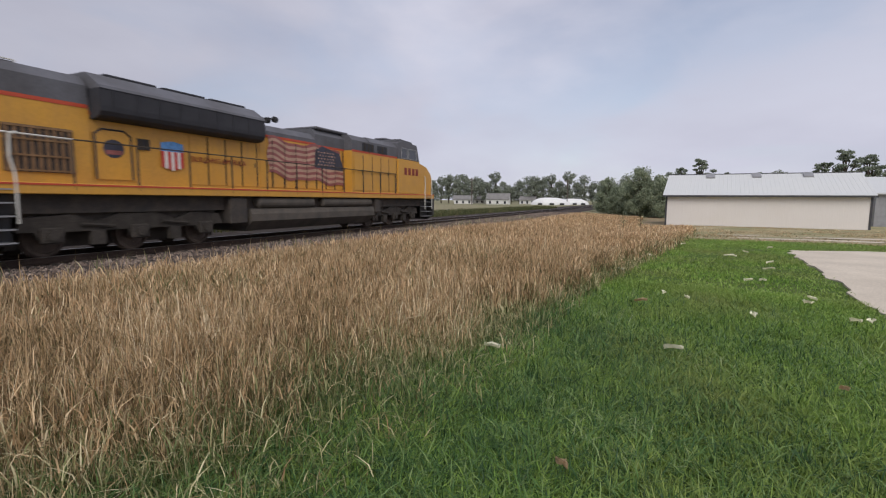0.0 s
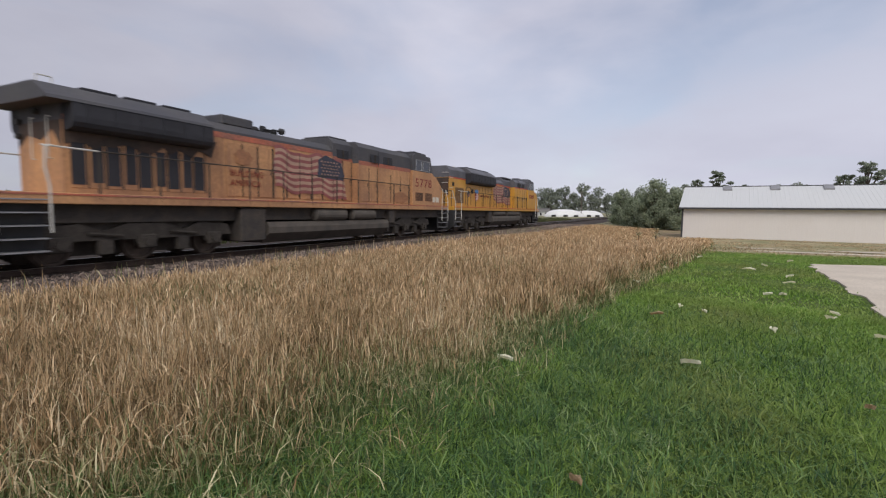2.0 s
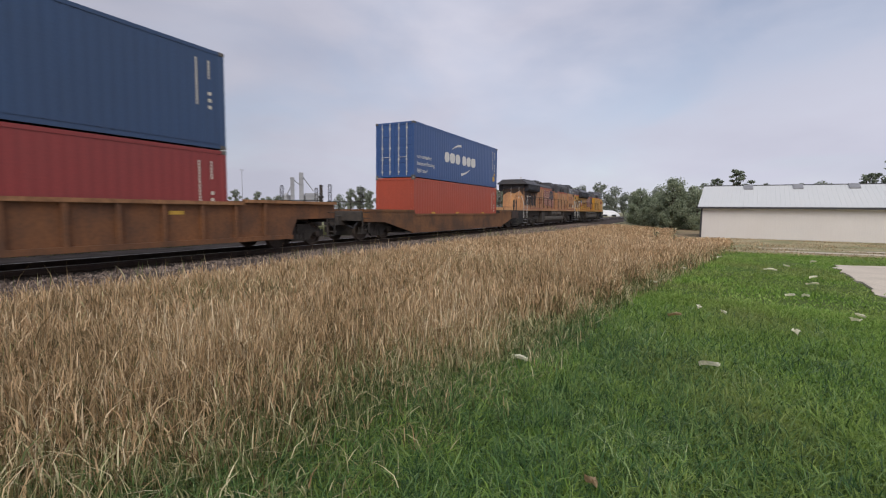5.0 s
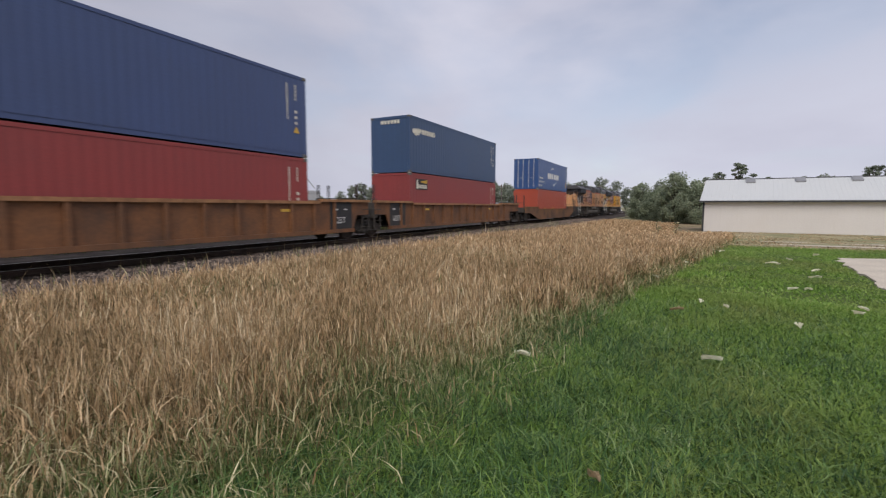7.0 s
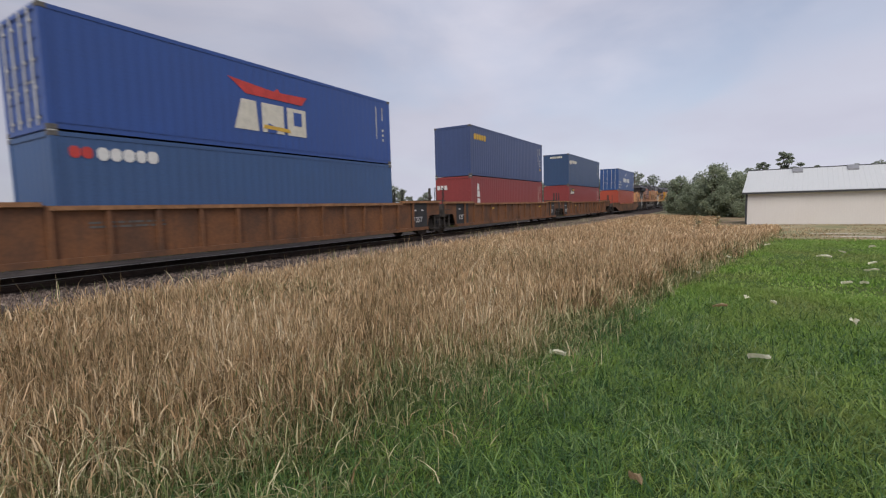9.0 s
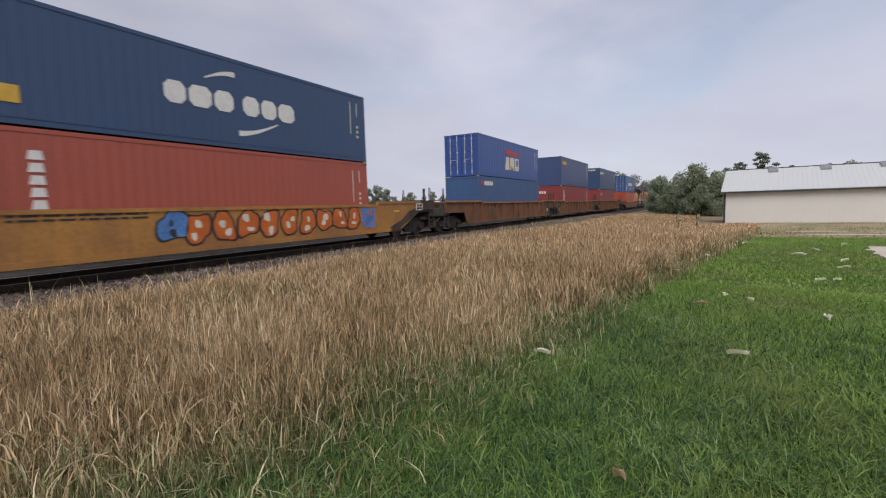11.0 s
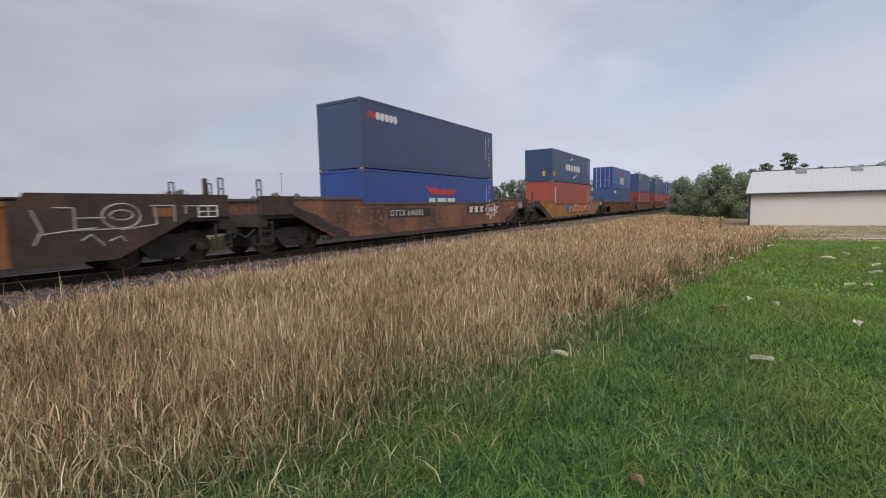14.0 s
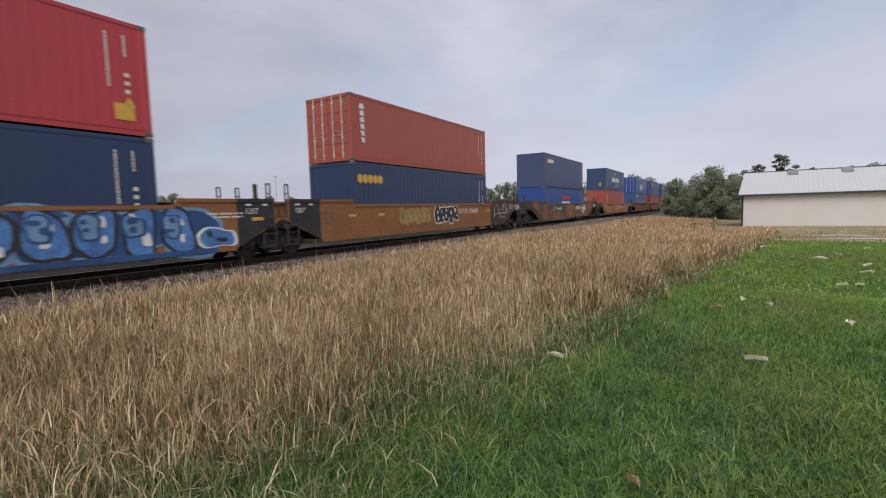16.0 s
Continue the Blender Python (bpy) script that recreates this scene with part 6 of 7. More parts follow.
dome(-11.0, 185, 15, 10, 3.4)
dome(-8.3, 200, 13, 10, 3.1)


def elevator():
    ob = tagged(new("grain_elevator"), "tall grey grain elevator far across the fields", "grain elevator")
    for name, x, w, h in (("leg_tower", -5.5, 2.6, 24), ("head_house", 0.6, 3.0, 27.5), ("annex", 8.0, 9.0, 13)):
        bm = bmesh.new()
        box(bm, x - w / 2, x + w / 2, -2.5, 2.5, 0, h, 0.1)
        for k in range(int(h / 4)):
            box(bm, x - w / 2 - 0.25, x + w / 2 + 0.25, -2.75, 2.75, 3 + 4 * k, 3.25 + 4 * k)
        part(name, bm, M_ELEV, ob)
    for p, q in (((-5.5, 0, 23), (0.6, 0, 18)), ((0.6, 0, 26), (9, 0, 14.5)), ((-5.5, 0, 20), (-9.5, 0, 11))):
        bm = bmesh.new()
        rod(bm, p, q, 0.4, 6)
        part("spout", bm, M_ELEV, ob)
    for x in (-10, 3.6):
        bm = bmesh.new()
        lathe(bm, [(0, 3.0), (11, 3.0), (13, 0.4)], "z", 18)
        part("silo", bm, M_ELEV, ob).location = (x, 4, 0)
    x, y, z = polar(-44.4, 350)
    ob.matrix_basis = pose(x, y, z, 0, 0, 44.4)


elevator()


def pole(az, dist, h, arm=True):
    ob = tagged(new("utility_pole"), "weathered wooden utility pole with crossarm" if arm else "slim grey mast with a lamp at its top", "utility pole")
    bm = bmesh.new()
    rod(bm, (0, 0, 0), (0, 0, h), 0.16 if arm else 0.12, 8)
    part("shaft", bm, M_WOODPOLE if arm else M_VENT, ob)
    bm = bmesh.new()
    if arm:
        box(bm, -1.2, 1.2, -0.06, 0.06, h - 0.8, h - 0.65)
        for k in (-1.1, -0.5, 0.5, 1.1):
            rod(bm, (k, 0, h - 0.65), (k, 0, h - 0.4), 0.05, 6)
        part("crossarm", bm, M_WOODPOLE, ob)
    else:
        box(bm, -0.9, 0.9, -0.2, 0.2, h, h + 0.3, 0.05)
        part("lamp_head", bm, M_VENT, ob)
    x, y, z = polar(az, dist)
    ob.matrix_basis = pose(x, y, z, 0, 0, -az)


pole(-20.4, 165, 9.5)
pole(-9.0, 190, 10.0)
pole(-12.0, 260, 9.0)
pole(-50.7, 260, 21, False)
pole(-63.0, 200, 9.0)


# ---- trees ----
def tree_mesh(seed, h, crown_w, base, n_leaves, leaf, material, squat=1.0, lobes=9, clump=(0.15, 0.27), loose=0.08):
    """A tapered trunk with limbs, and a crown of many small leaves gathered in uneven clumps."""
    rg = np.random.RandomState(seed)
    ob = tagged(new("tree"), "", "tree", kind="")
    bm = bmesh.new()
    rr = 0.022 * h
    z_, p_ = 0.0, Vector((0, 0, 0))
    for k in range(4):
        q_ = Vector((rg.uniform(-0.03, 0.03) * h, rg.uniform(-0.03, 0.03) * h, (k + 1) * h * 0.19))
        n = 7
        a_ = [bm.verts.new((p_.x + rr * (1 - 0.2 * k) * math.cos(i * math.tau / n), p_.y + rr * (1 - 0.2 * k) * math.sin(i * math.tau / n), p_.z)) for i in range(n)]
        b_ = [bm.verts.new((q_.x + rr * (0.8 - 0.2 * k) * math.cos(i * math.tau / n), q_.y + rr * (0.8 - 0.2 * k) * math.sin(i * math.tau / n), q_.z)) for i in range(n)]
        for i in range(n):
            bm.faces.new((a_[i], a_[(i + 1) % n], b_[(i + 1) % n], b_[i]))
        p_ = q_
    centres = []
    for k in range(lobes):
        a = k * 2.4 + rg.uniform(-0.4, 0.4)
        u = rg.uniform(0.15, 0.95)
        zz = base + (h - base) * (0.12 + 0.80 * (k + 0.5) / lobes)
        spread = crown_w / 2 * math.sin(math.pi * (0.18 + 0.74 * (k + 0.5) / lobes)) * u
        c = Vector((spread * math.cos(a), spread * math.sin(a), zz))
        centres.append((c, crown_w * rg.uniform(*clump)))
        root = Vector((0, 0, max(0.1 * h, zz - 0.28 * h)))
        rod(bm, root, root.lerp(c, 0.85), 0.007 * h, 5)
    part("trunk", bm, M_BARK, ob)
    pts = []
    for i in range(n_leaves):
        c, r = centres[rg.randint(len(centres))]
        d = rg.normal(size=3)
        d /= np.linalg.norm(d)
        q = r * (0.25 + 0.85 * rg.rand() ** 0.6) * (rg.uniform(1.1, 1.6) if rg.rand() < loose else 1.0)
        pts.append((c.x + d[0] * q, c.y + d[1] * q, max(0.05 * h, c.z + d[2] * q * 0.75 * squat)))
    pts = np.array(pts)
    a = rg.normal(size=(n_leaves, 3))
    a /= np.linalg.norm(a, axis=1)[:, None]
    b = np.cross(a, rg.normal(size=(n_leaves, 3)))
    b /= np.linalg.norm(b, axis=1)[:, None]
    s = (leaf * rg.uniform(0.6, 1.4, n_leaves))[:, None]
    v = np.stack([pts - a * s, pts + b * s * 0.55, pts + a * s, pts - b * s * 0.55], 1).reshape(-1, 3)
    me = bpy.data.meshes.new("crown")
    me.from_pydata(v.tolist(), [], np.arange(n_leaves * 4).reshape(-1, 4).tolist())
    me.materials.append(material)
    cr = new("crown", me)
    cr.parent = ob
    return ob


def place_tree(src, label, x, y, z, rz, scale, group):
    t_ = copy_thing(src, pose(x, y, z, 0, 0, rz) @ Matrix.Diagonal((scale, scale, scale, 1)))
    return tagged(t_, label, "tree", group)


far_src = [tree_mesh(11 + i, 13 + 1.5 * (i % 3), 9 + 2 * (i % 2), 1.5, 1700, 0.42, M_LEAF2, lobes=13) for i in range(4)]
bush_src = [tree_mesh(31 + i, 4.8 + 0.7 * i, 6.6 - 0.8 * i, -0.4, 8000, 0.115, M_BUSH, 1.1, 26, (0.10, 0.20), 0.25) for i in range(4)]
tall_src = [tree_mesh(41 + i, 11, 6.0, 4.0, 4600, 0.15, M_LEAF, 0.6, 24, (0.055, 0.12), 0.25) for i in range(3)]
rg_ = random.Random(77)
# trees behind the houses and along the far edge of the fields
spots = [(az, rg_.uniform(215, 260), rg_.uniform(0.65, 1.05)) for az in np.arange(-27, -5, 0.95)]
spots += [(az, rg_.uniform(380, 470), rg_.uniform(0.55, 1.05)) for az in np.arange(-79, -27, 1.15)]
spots += [(az, rg_.uniform(230, 280), rg_.uniform(0.35, 0.8)) for az in (-33.5, -47, -48, -56)]
spots += [(-61.2, 262, 1.0), (-62.2, 270, 0.85), (-36.4, 255, 0.8), (-37.5, 262, 0.95), (-38.6, 258, 0.85), (-39.9, 265, 0.7)]
spots += [(az, rg_.uniform(200, 260), rg_.uniform(0.8, 1.1)) for az in np.arange(-5, 45, 2.4)]
for az, dist, sc in spots:
    x, y, z = polar(az, dist)
    place_tree(far_src[rg_.randrange(4)], "far leafy tree in a grey-green row", x, y, z - 0.3, rg_.uniform(0, 360), sc, "far trees")
for az, dist, sc in ((-4.4, 78, 0.92), (-3.2, 72, 1.0), (-1.6, 68, 1.12), (-2.4, 80, 1.1), (0.0, 66, 1.0), (-5.2, 90, 0.8), (1.3, 64, 1.0), (-0.6, 76, 1.15), (2.6, 70, 0.95), (-3.9, 70, 0.6), (0.8, 75, 1.2)):
    x, y, z = polar(az, dist, -0.62)
    place_tree(bush_src[rg_.randrange(4)], "dense dark green shrubby tree beside the barn", x, y, z - 0.1, rg_.uniform(0, 360), sc * 0.8, "shrubs beside the barn")
for az, dist, sc in ((-1.1, 66, 0.98), (-4.6, 76, 0.86), (0.9, 68, 0.84)):
    x, y, z = polar(az, dist, -0.62)
    place_tree(bush_src[3], "ragged taller shrub rising above its neighbours", x, y, z - 0.1, rg_.uniform(0, 360), sc, "shrubs beside the barn")
for az, dist, sc in ((4.9, 105, 0.98), (2.9, 110, 0.86), (14.9, 85, 0.72), (16.7, 80, 0.84), (18.3, 84, 0.80), (20.2, 86, 0.82), (7.4, 120, 0.80), (10.2, 118, 0.78), (12.4, 115, 0.74), (6.1, 112, 0.74)):
    x, y, z = polar(az, dist, -0.62)
    place_tree(tall_src[rg_.randrange(3)], "taller leafy tree showing above the barn roof", x, y, z, rg_.uniform(0, 360), sc, "trees behind the barn")
for o_ in far_src + bush_src + tall_src:
    for c_ in list(o_.children):
        bpy.data.objects.remove(c_)
    bpy.data.objects.remove(o_)


# ---- grass ----
def blades(name, label, xy, height, width, lean, material, seed, curl=0.5, seg=2, out=None, lift=0.0):
    """Many single blades: thin tapering strips that bend over, joined in one mesh. out: the way each leans."""
    rg = np.random.RandomState(seed)
    n = len(xy)
    z = ground_z(xy[:, 0], xy[:, 1]) + lift
    h = height * rg.uniform(0.55, 1.2, n)
    a = rg.uniform(0, math.tau, n) if out is None else out + rg.normal(0, 0.5, n)
    d = np.stack([np.cos(a), np.sin(a)], 1)
    wd = np.stack([-d[:, 1], d[:, 0]], 1)
    turn = rg.uniform(-1.2, 1.2, n)
    wd = np.stack([wd[:, 0] * np.cos(turn) - wd[:, 1] * np.sin(turn), wd[:, 0] * np.sin(turn) + wd[:, 1] * np.cos(turn)], 1)
    ln = lean * rg.uniform(0.15, 1.5, n) * np.where(rg.rand(n) < 0.14, 1.9, 1.0)
    w = width * rg.uniform(0.55, 1.4, n)
    levels = []
    for k in range(seg + 1):
        u = k / seg
        off = d * (ln * h * (u ** (1 + curl * 2)))[:, None]
        zz = z + h * (u - np.minimum(0.30 * ln, 0.48) * u * u) - 0.02 * (k == 0)
        ww = w * (1 - 0.75 * u * u)
        left = np.concatenate([xy + off - wd * ww[:, None], zz[:, None]], 1)
        right = np.concatenate([xy + off + wd * ww[:, None], zz[:, None]], 1)
        if k < seg:
            levels += [left, right]
        else:
            levels.append(np.concatenate([xy + off, zz[:, None]], 1))
    m_ = len(levels)
    v = np.stack(levels, 1).reshape(-1, 3)
    base = (np.arange(n) * m_)[:, None]
    loops, starts, at = [], [], 0
    per = []
    for k in range(seg - 1):
        per.append([2 * k, 2 * k + 1, 2 * k + 3, 2 * k + 2])
    per.append([2 * (seg - 1), 2 * (seg - 1) + 1, 2 * seg])
    flat = np.concatenate([np.array(p) for p in per])
    loops = (base + flat[None, :]).reshape(-1)
    sizes = np.tile(np.array([len(p) for p in per]), n)
    starts = np.concatenate([[0], np.cumsum(sizes)[:-1]])
    me = bpy.data.meshes.new(name)
    me.vertices.add(len(v))
    me.vertices.foreach_set("co", v.astype(np.float32).ravel())
    me.loops.add(len(loops))
    me.loops.foreach_set("vertex_index", loops.astype(np.int32))
    me.polygons.add(len(sizes))
    me.polygons.foreach_set("loop_start", starts.astype(np.int32))
    me.polygons.foreach_set("loop_total", sizes.astype(np.int32))
    me.update(calc_edges=True)
    me.materials.append(material)
    return tagged(new(name, me), label, "grass", kind="stuff")


def scatter(seed, n, r0, r1, a0=-78, a1=22, power=0.5):
    """Points in a fan round the standpoint between two distances."""
    rg = np.random.RandomState(seed)
    r = np.sqrt(r0 * r0 + (r1 * r1 - r0 * r0) * rg.rand(n))
    a = np.radians(rg.uniform(a0, a1, n))
    return np.stack([r * np.sin(a), r * np.cos(a)], 1)


def edge_of(y):
    return np.interp(y, [p[0] for p in LAWN_EDGE], [p[1] for p in LAWN_EDGE])


def wob(p, f=1.0):
    return np.sin(p[:, 0] * 1.9 * f + 1.3 * np.sin(p[:, 1] * 1.1 * f)) * 0.5 + np.sin(p[:, 1] * 2.3 * f + 2.0) * 0.5


def in_field(p, back=0.0):
    w = 0.22 * wob(p, 1.6)
    return (p[:, 0] < edge_of(p[:, 1]) - back + w) & (p[:, 0] > TRACK_X + 4.5 + 0.4 * wob(p)) & ((p[:, 1] < 40) | ((p[:, 0] < -0.6) & (p[:, 1] < 62)))


def tufts(seed, n, per, r0, r1, a0, a1, spread):
    """Blades gathered in tufts: places, the way each leans, and a height for each tuft."""
    rg = np.random.RandomState(seed)
    c = scatter(seed, n, r0, r1, a0, a1)
    p = np.repeat(c, per, 0)
    o = rg.normal(0, spread, p.shape)
    return p + o, np.arctan2(o[:, 1], o[:, 0]), np.repeat(rg.uniform(0.7, 1.15, n), per)


for i_, (n_, per, r0, r1, h_, w_, sd, a0, spr) in enumerate(((9000, 8, 1.2, 6, 0.56, 0.0052, 1, -82, 0.06), (15000, 7, 5.7, 13, 0.58, 0.008, 2, -80, 0.07), (13000, 7, 12.5, 26, 0.56, 0.0125, 3, -62, 0.10), (8500, 9, 25, 62, 0.50, 0.024, 4, -34, 0.16))):
    p_, way_, tall_ = tufts(sd, n_, per, r0, r1, a0, 12, spr)
    # the last stalks thin out into the lawn
    sel = in_field(p_, -0.8) & (np.random.RandomState(sd + 70).rand(len(p_)) < np.interp((edge_of(p_[:, 1]) - p_[:, 0]) / np.interp(p_[:, 1], [3.5, 7.5], [1.0, 0.22]), [-0.8, -0.1, 0.3], [0.0, 0.35, 1]))
    p_, way_, tall_ = p_[sel], way_[sel], tall_[sel]
    rg2 = np.random.RandomState(sd + 50)
    dist_edge = edge_of(p_[:, 1]) - p_[:, 0] + 0.25 * wob(p_, 1.2)
    band = np.interp(p_[:, 1], [1, 4, 8, 14], [1.15, 0.9, 0.42, 0.2])
    patch = wob(p_, 0.5) + 0.5 * wob(p_[:, ::-1], 0.9)
    green = np.clip(1.15 - dist_edge / band, 0, 0.9)
    green = np.maximum(green, np.where(patch > 0.7, 0.42, 0.12))
    mixed = rg2.rand(len(p_)) < green
    # thinner and lower towards the stones, and lower towards the barn
    fade = np.clip((p_[:, 0] - (TRACK_X + 4.2)) / 2.6, 0.25, 1)
    low = np.clip(0.35 + dist_edge / (band * 1.3), 0.35, 1) * np.interp(p_[:, 1], [18, 36], [1, 0.5]) * (0.45 + 0.55 * fade)
    keep = rg2.rand(len(p_)) < fade
    k1, k2 = keep & ~mixed, keep & mixed
    # leaves that break away from the stalks and droop
    if i_ < 3:
        k3 = rg2.rand(len(p_)) < (0.75, 0.7, 0.5)[i_]
        up = h_ * (tall_ * low) * rg2.uniform(0.12, 0.72, len(p_))
        spin = rg2.uniform(0, math.tau, len(p_))
        for nm, lb, kk, m_, s_ in (("dry_grass_leaves", "bent dry leaves of the tall field grass", k1 & k3, M_STRAW, 17), ("green_grass_leaves", "bent half-green leaves at the field's edge", k2 & k3, M_HALF, 18)):
            blades(nm, lb, p_[kk], 0.15, w_ * 0.8, 1.0, m_, sd + s_, 0.35, 3 if i_ == 0 else 2, spin[kk], up[kk])
    # drooping seed heads on the stalks, denser far off to brighten the field there
    k4 = k1 & (rg2.rand(len(p_)) < (0.12, 0.26, 0.70, 0.95)[i_])
    top_ = h_ * (tall_ * low) * rg2.uniform(0.55, 0.98, len(p_))
    blades("seed_heads", "pale pinkish seed heads, denser far off to brighten the field", p_[k4], 0.13 * np.interp(p_[k4, 1], [18, 36], [1, 0.7]), w_ * (0.72, 0.72, 0.85, 1.1)[i_], 0.9, M_HEAD, sd + 27, 0.4, 2, way_[k4] + 0.6, top_[k4])
    blades("tall_grass", "tall dry tan grass along the railway", p_[k1], h_ * (tall_ * low)[k1], w_ * 0.8, 0.24, M_STRAW, sd, 0.5, 3 if i_ < 2 else 2, way_[k1])
    blades("mixed_grass", "half-green grass at the field's edge", p_[k2], h_ * (0.8 * tall_ * low)[k2], w_ * 0.8, 0.3, M_HALF, sd + 9, 0.5, 3 if i_ < 2 else 2, way_[k2])

for i_, (n_, per, r0, r1, h_, w_, sd, spr) in enumerate(((6500, 7, 1.2, 4.6, 0.13, 0.0038, 21, 0.035), (26000, 7, 4.2, 10, 0.10, 0.0062, 22, 0.05), (26000, 7, 9.3, 28, 0.065, 0.012, 23, 0.30))):
    p_, way_, tall_ = tufts(sd, n_, per, r0, r1, -62, 26, spr)
    ed = edge_of(p_[:, 1])
    on = (p_[:, 0] > ed - 0.5 + 0.2 * wob(p_, 1.6)) & (p_[:, 1] < 25 + wob(p_) * 0.8)
    apr = np.interp(p_[:, 1], [3, 8.5, 14, 18.6, 20, 22], [3.0, 3.2, 3.8, 4.35, 6.0, 30])
    on &= (p_[:, 0] < apr + 0.05 * wob(p_, 4)) | (p_[:, 1] < 2.9)
    tuft_h = h_ * tall_ * (1 + 0.25 * wob(p_, 1.1)) * np.where(p_[:, 0] - ed < 0.7, 1.35, 1.0)
    blades("lawn_grass", "short bright green lawn in soft tufts", p_[on], tuft_h[on], w_, 1.0, M_GRASS, sd, 0.4, 3 if i_ == 0 else 2, way_[on])
# longer darker grass along the field, spread over the near lawn to darken it
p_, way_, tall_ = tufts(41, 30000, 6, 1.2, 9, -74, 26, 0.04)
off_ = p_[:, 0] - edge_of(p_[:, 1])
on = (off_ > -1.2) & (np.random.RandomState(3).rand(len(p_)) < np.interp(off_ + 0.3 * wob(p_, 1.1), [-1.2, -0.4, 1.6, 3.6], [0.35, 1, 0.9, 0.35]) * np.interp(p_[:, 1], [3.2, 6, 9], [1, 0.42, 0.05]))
blades("edge_and_near_grass", "longer dark green grass at the field's edge, darkening the near lawn", p_[on], (0.22 * tall_ * np.interp(off_, [-0.5, 1.3], [1.25, 0.7]))[on], 0.0044, 1.0, M_DEEP, 42, 0.45, 3, way_[on])
p_ = scatter(31, 30000, 24, 46, -6, 24)
p_ = p_[(p_[:, 0] > edge_of(p_[:, 1]) - 1.5) & (wob(p_, 0.3) + wob(p_[:, ::-1], 0.7) > -0.4) & (p_[:, 1] < 45.2)]
blades("dry_lawn_grass", "thin dry grass on worn dirt before the barn", p_[::2], 0.09, 0.012, 0.7, M_STRAW, 33, 0.4, 2)
# seed stalks standing above the field and by the stones
p_ = scatter(35, 2600, 3, 24, -76, 8)
p_ = p_[in_field(p_, 0.8)]
blades("seed_stalk_grass", "taller pale seed stalks in the dry grass", p_, 0.88, 0.006, 0.3, M_STRAW, 36, 0.6, 3)
p_ = np.stack([np.random.RandomState(5).uniform(TRACK_X + 2.6, TRACK_X + 5.8, 1400), np.random.RandomState(6).uniform(0, 45, 1400)], 1)
p_ = p_[wob(p_, 0.8) > 0.1]
blades("trackside_weeds", "thin weeds rooted in the stones beside the rails", p_, 0.5, 0.008, 0.35, M_HALF, 38, 0.5, 3)

# blades added beyond the track so the view under the train stays in shade
p_ = np.stack([np.random.RandomState(15).uniform(TRACK_X - 9.5, TRACK_X - 4.4, 26000), -6 + 110 * np.random.RandomState(16).rand(26000) ** 1.3], 1)
blades("far_side_screen", "added dark blades screening the bright ground seen under the train", p_, 0.62, 0.02, 0.4, M_SCREEN, 39, 0.5, 2)

# a small weed with broad leaves standing in the field
def weed(x, y, h, seed):
    ob = tagged(new("weed"), "leafy brown-green weed above the dry grass", "weed")
    rg = random.Random(seed)
    bm = bmesh.new()
    rod(bm, (0, 0, 0), (0, 0, h), 0.015, 5)
    part("stem", bm, M_BARK, ob)
    bm = bmesh.new()
    for k in range(60):
        a, zz = rg.uniform(0, math.tau), h * rg.uniform(0.35, 1.0)
        r = rg.uniform(0.05, 0.28) * (1.15 - zz / h * 0.6)
        c = Vector((r * math.cos(a), r * math.sin(a), zz))
        u = Vector((math.cos(a), math.sin(a), rg.uniform(-0.4, 0.3))) * 0.09
        v = Vector((-math.sin(a), math.cos(a), rg.uniform(-0.3, 0.3))) * 0.04
        bm.faces.new([bm.verts.new(c + w) for w in (-u, v, u, -v)])
    part("leaves", bm, M_HALF, ob)
    ob.matrix_basis = pose(x, y, float(ground_z(x, y)))


weed(-0.35, 24.5, 1.1, 1)
weed(-1.2, 26.5, 0.8, 2)
weed(-1.9, 39, 1.0, 3)

# ---- husks lying on the lawn ----
def husk(x, y, size, seed, material, label):
    rg = random.Random(seed)
    bm = bmesh.new()
    n = 8
    up, dn = [], []
    for k in range(n):
        u = k / (n - 1)
        w = 0.26 * size * math.sin(math.pi * (0.08 + 0.84 * u)) * rg.uniform(0.8, 1.2)
        zz = 0.02 + 0.05 * size * math.sin(u * 3.1) + rg.uniform(0, 0.015)
        row = [(u - 0.5) * size]
        up.append([bm.verts.new((row[0], -w, zz + 0.02)), bm.verts.new((row[0], 0, zz - 0.01)), bm.verts.new((row[0], w, zz + 0.03))])
    for k in range(n - 1):
        for j in range(2):
            bm.faces.new((up[k][j], up[k + 1][j], up[k + 1][j + 1], up[k][j + 1]))
    bmesh.ops.solidify(bm, geom=bm.faces[:], thickness=0.008)
    me_ob = part("corn_husk", bm, material)
    tagged(me_ob, label, "husk", "husks strewn on the lawn")
    me_ob.matrix_basis = pose(x, y, float(ground_z(x, y)) + 0.115, rg.uniform(-14, 14), rg.uniform(-14, 14), rg.uniform(0, 180))


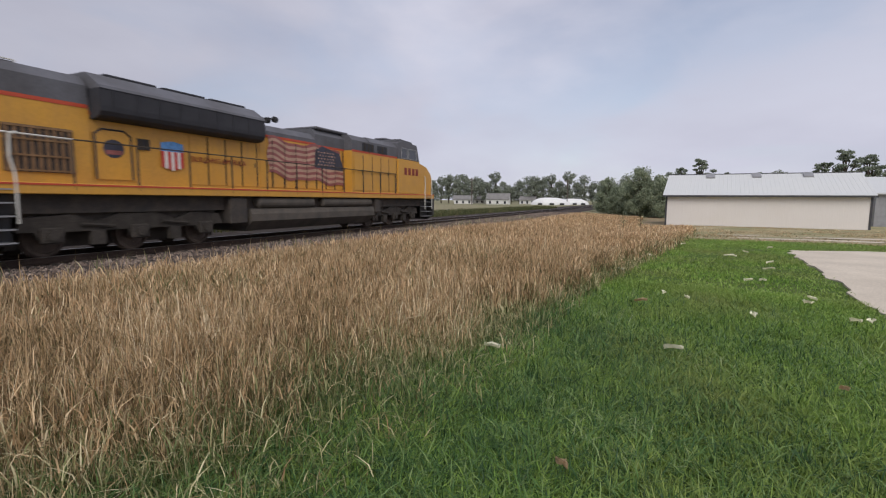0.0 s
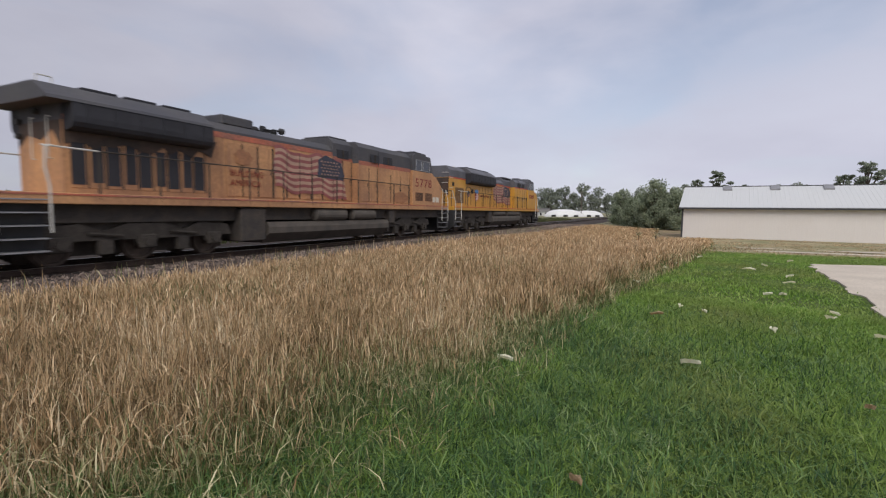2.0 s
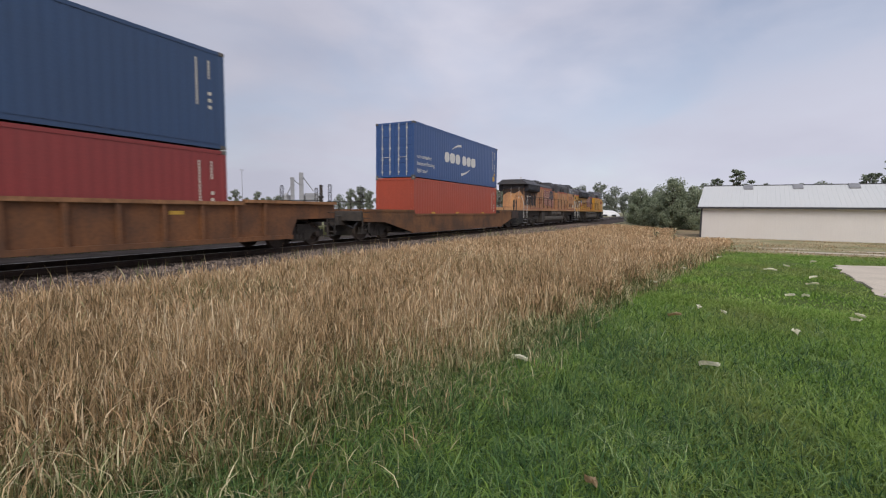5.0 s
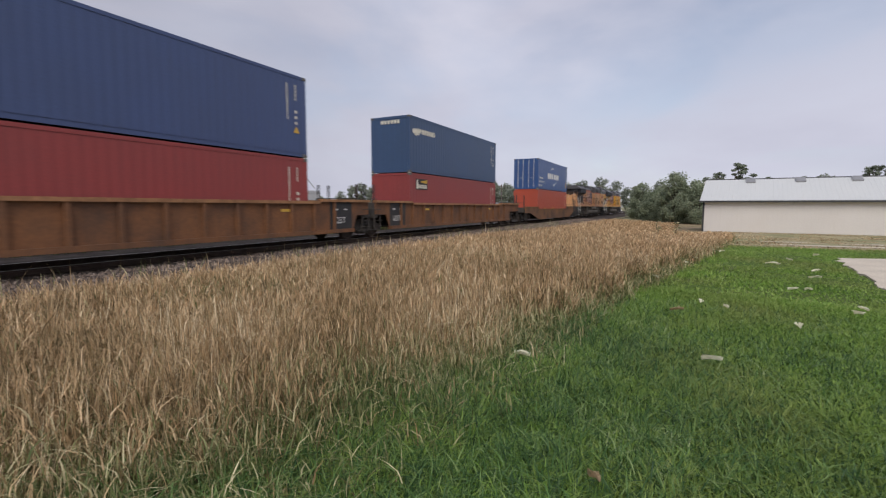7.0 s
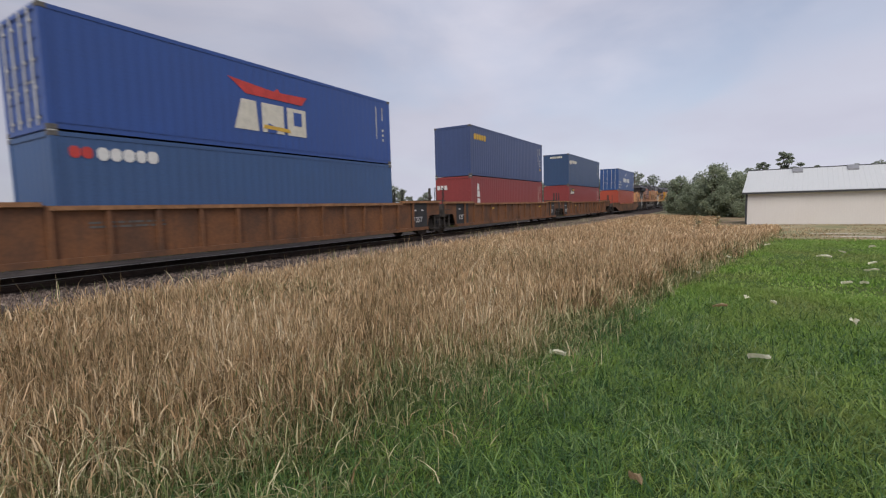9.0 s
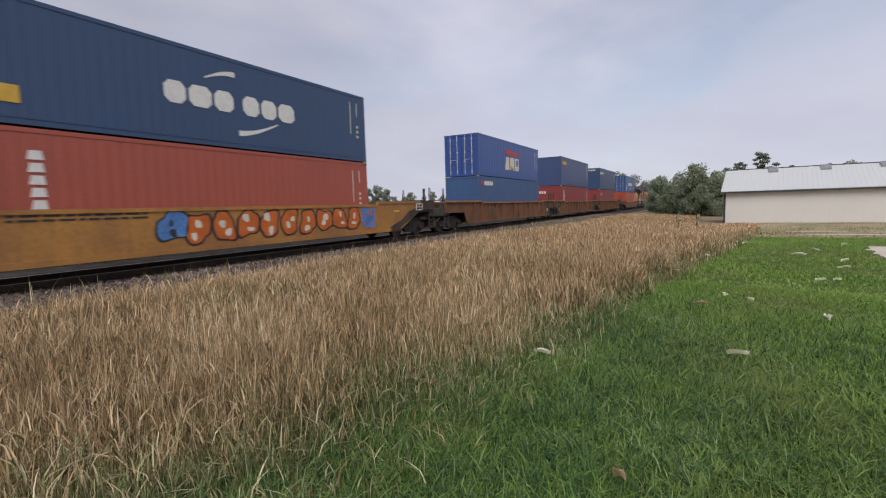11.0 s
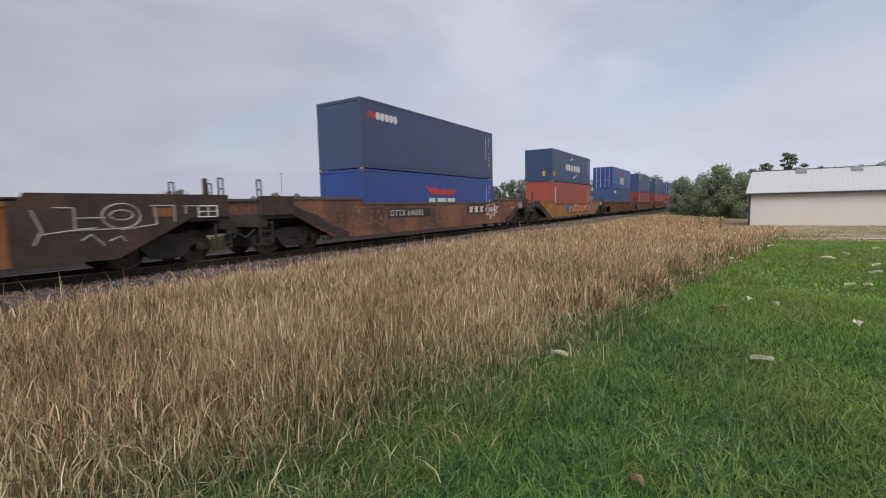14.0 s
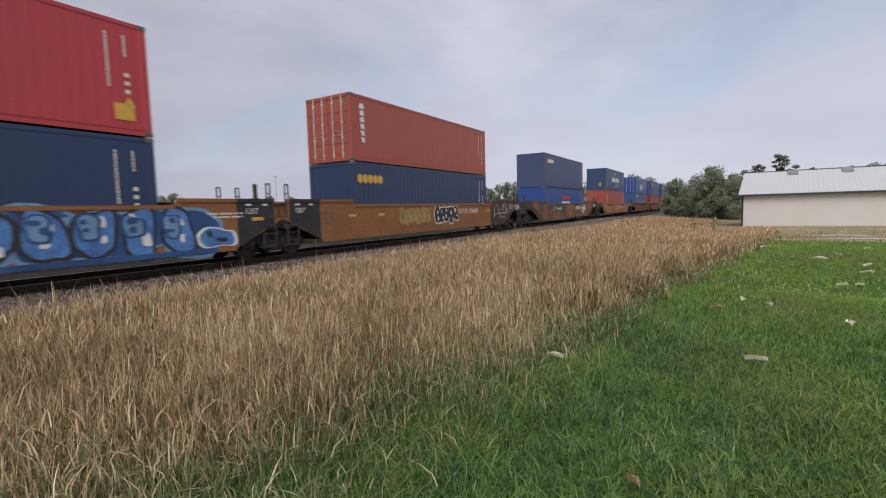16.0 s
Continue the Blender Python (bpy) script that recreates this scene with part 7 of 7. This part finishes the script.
for i_, (x, y, s, mm) in enumerate(((0.32, 5.5, 0.26, 0), (-0.04, 8.0, 0.24, 1), (0.30, 8.85, 0.2, 0), (2.38, 8.95, 0.34, 0), (-0.41, 2.72, 0.12, 1), (1.28, 19.9, 0.3, 0), (2.27, 15.9, 0.42, 0), (2.63, 7.85, 0.26, 0), (2.82, 7.9, 0.2, 0), (1.43, 7.65, 0.2, 0), (0.65, 8.6, 0.14, 0), (4.0, 19.7, 0.3, 0), (-1.5, 4.72, 0.2, 0), (1.94, 11.1, 0.22, 0), (-2.9, 36, 0.4, 0), (2.2, 11.2, 0.16, 0), (2.7, 13.2, 0.3, 0), (-0.55, 11.6, 0.16, 0), (2.55, 9.4, 0.18, 0), (3.0, 14.6, 0.26, 0), (0.35, 16.6, 0.2, 0), (1.6, 4.9, 0.08, 1), (2.9, 17.5, 0.2, 0), (0.1, 15.0, 0.2, 0))):
    husk(0.95 * x, 0.95 * y, 0.82 * s, i_, M_HUSK2 if mm else M_HUSK, "tan dry corn husk lying on grass" if mm else "pale dry corn husk lying on grass")

# ---- ballast stones and ties ----
rs = np.random.RandomState(9)
n_ = 27000
sy = 3 + 62 * rs.rand(n_) ** 1.6
sx = TRACK_X + rs.uniform(-1.0, 5.7, n_)
off = np.abs(sx - TRACK_X)
sz = np.interp(off, [0, 1.7, 2.9, 5.9], [-0.19, -0.19, -0.205, -0.23])
ok = ~((off < 0.95) & (off > 0.6))
sx, sy, sz = sx[ok], sy[ok], sz[ok]
n_ = len(sx)
base_v = np.array([(1, 0, 0), (-1, 0, 0), (0, 1, 0), (0, -1, 0), (0, 0, 1), (0, 0, -1)], float)
base_f = np.array([(0, 2, 4), (2, 1, 4), (1, 3, 4), (3, 0, 4), (2, 0, 5), (1, 2, 5), (3, 1, 5), (0, 3, 5)])
rad_ = rs.uniform(0.022, 0.05, (n_, 1, 1)) * (1 + (sy / 60)[:, None, None])
vv = base_v[None] * rad_ * rs.uniform(0.6, 1.3, (n_, 6, 1)) + rs.uniform(-0.012, 0.012, (n_, 6, 3)) + np.stack([sx, sy, sz], 1)[:, None, :]
ff = base_f[None] + (np.arange(n_) * 6)[:, None, None]
me = bpy.data.meshes.new("ballast_stones")
me.from_pydata(vv.reshape(-1, 3).tolist(), [], ff.reshape(-1, 3).tolist())
me.materials.append(M_STONE)
tagged(new("ballast_stones", me), "loose crushed stones beside the rails", "gravel", kind="stuff")
tie_mesh = None
for k in range(280):
    if tie_mesh is None:
        bm = bmesh.new()
        box(bm, -1.3, 1.3, -0.115, 0.115, -0.34, -0.165, 0.012)
        t_ = part("tie", bm, M_TIE, track)
        tie_mesh = t_.data
    else:
        t_ = new("tie", tie_mesh)
        t_.parent = track
    t_.location = (TRACK_X + 0.03 * math.sin(k * 2.1), -12 + 0.54 * k, 0)


# ---- movement ----
SPEED, ACCEL, JERK = 11.5559, -0.01171, 0.00671


def along(t):
    """How far the train has gone at t seconds."""
    return SPEED * t + ACCEL * t * t / 2 + JERK * (t - 8) ** 3 / 6


def motions():
    times = [0.5 * k for k in range(33)]
    for ob, y in CARS:
        walk(ob, [(t, pose(TRACK_X, y + along(t), 0)) for t in times])
    for ob, y, z in CONT:
        walk(ob, [(t, pose(TRACK_X, y + along(t), z)) for t in times])
    ticks = [k / 30 for k in range(481)]
    turn = [math.degrees(along(t) / 0.457) for t in ticks]
    for w in WHEELS:
        y = w.location.y
        walk(w, [(t, pose(0, y, 0.457, -a)) for t, a in zip(ticks, turn)])


motions()
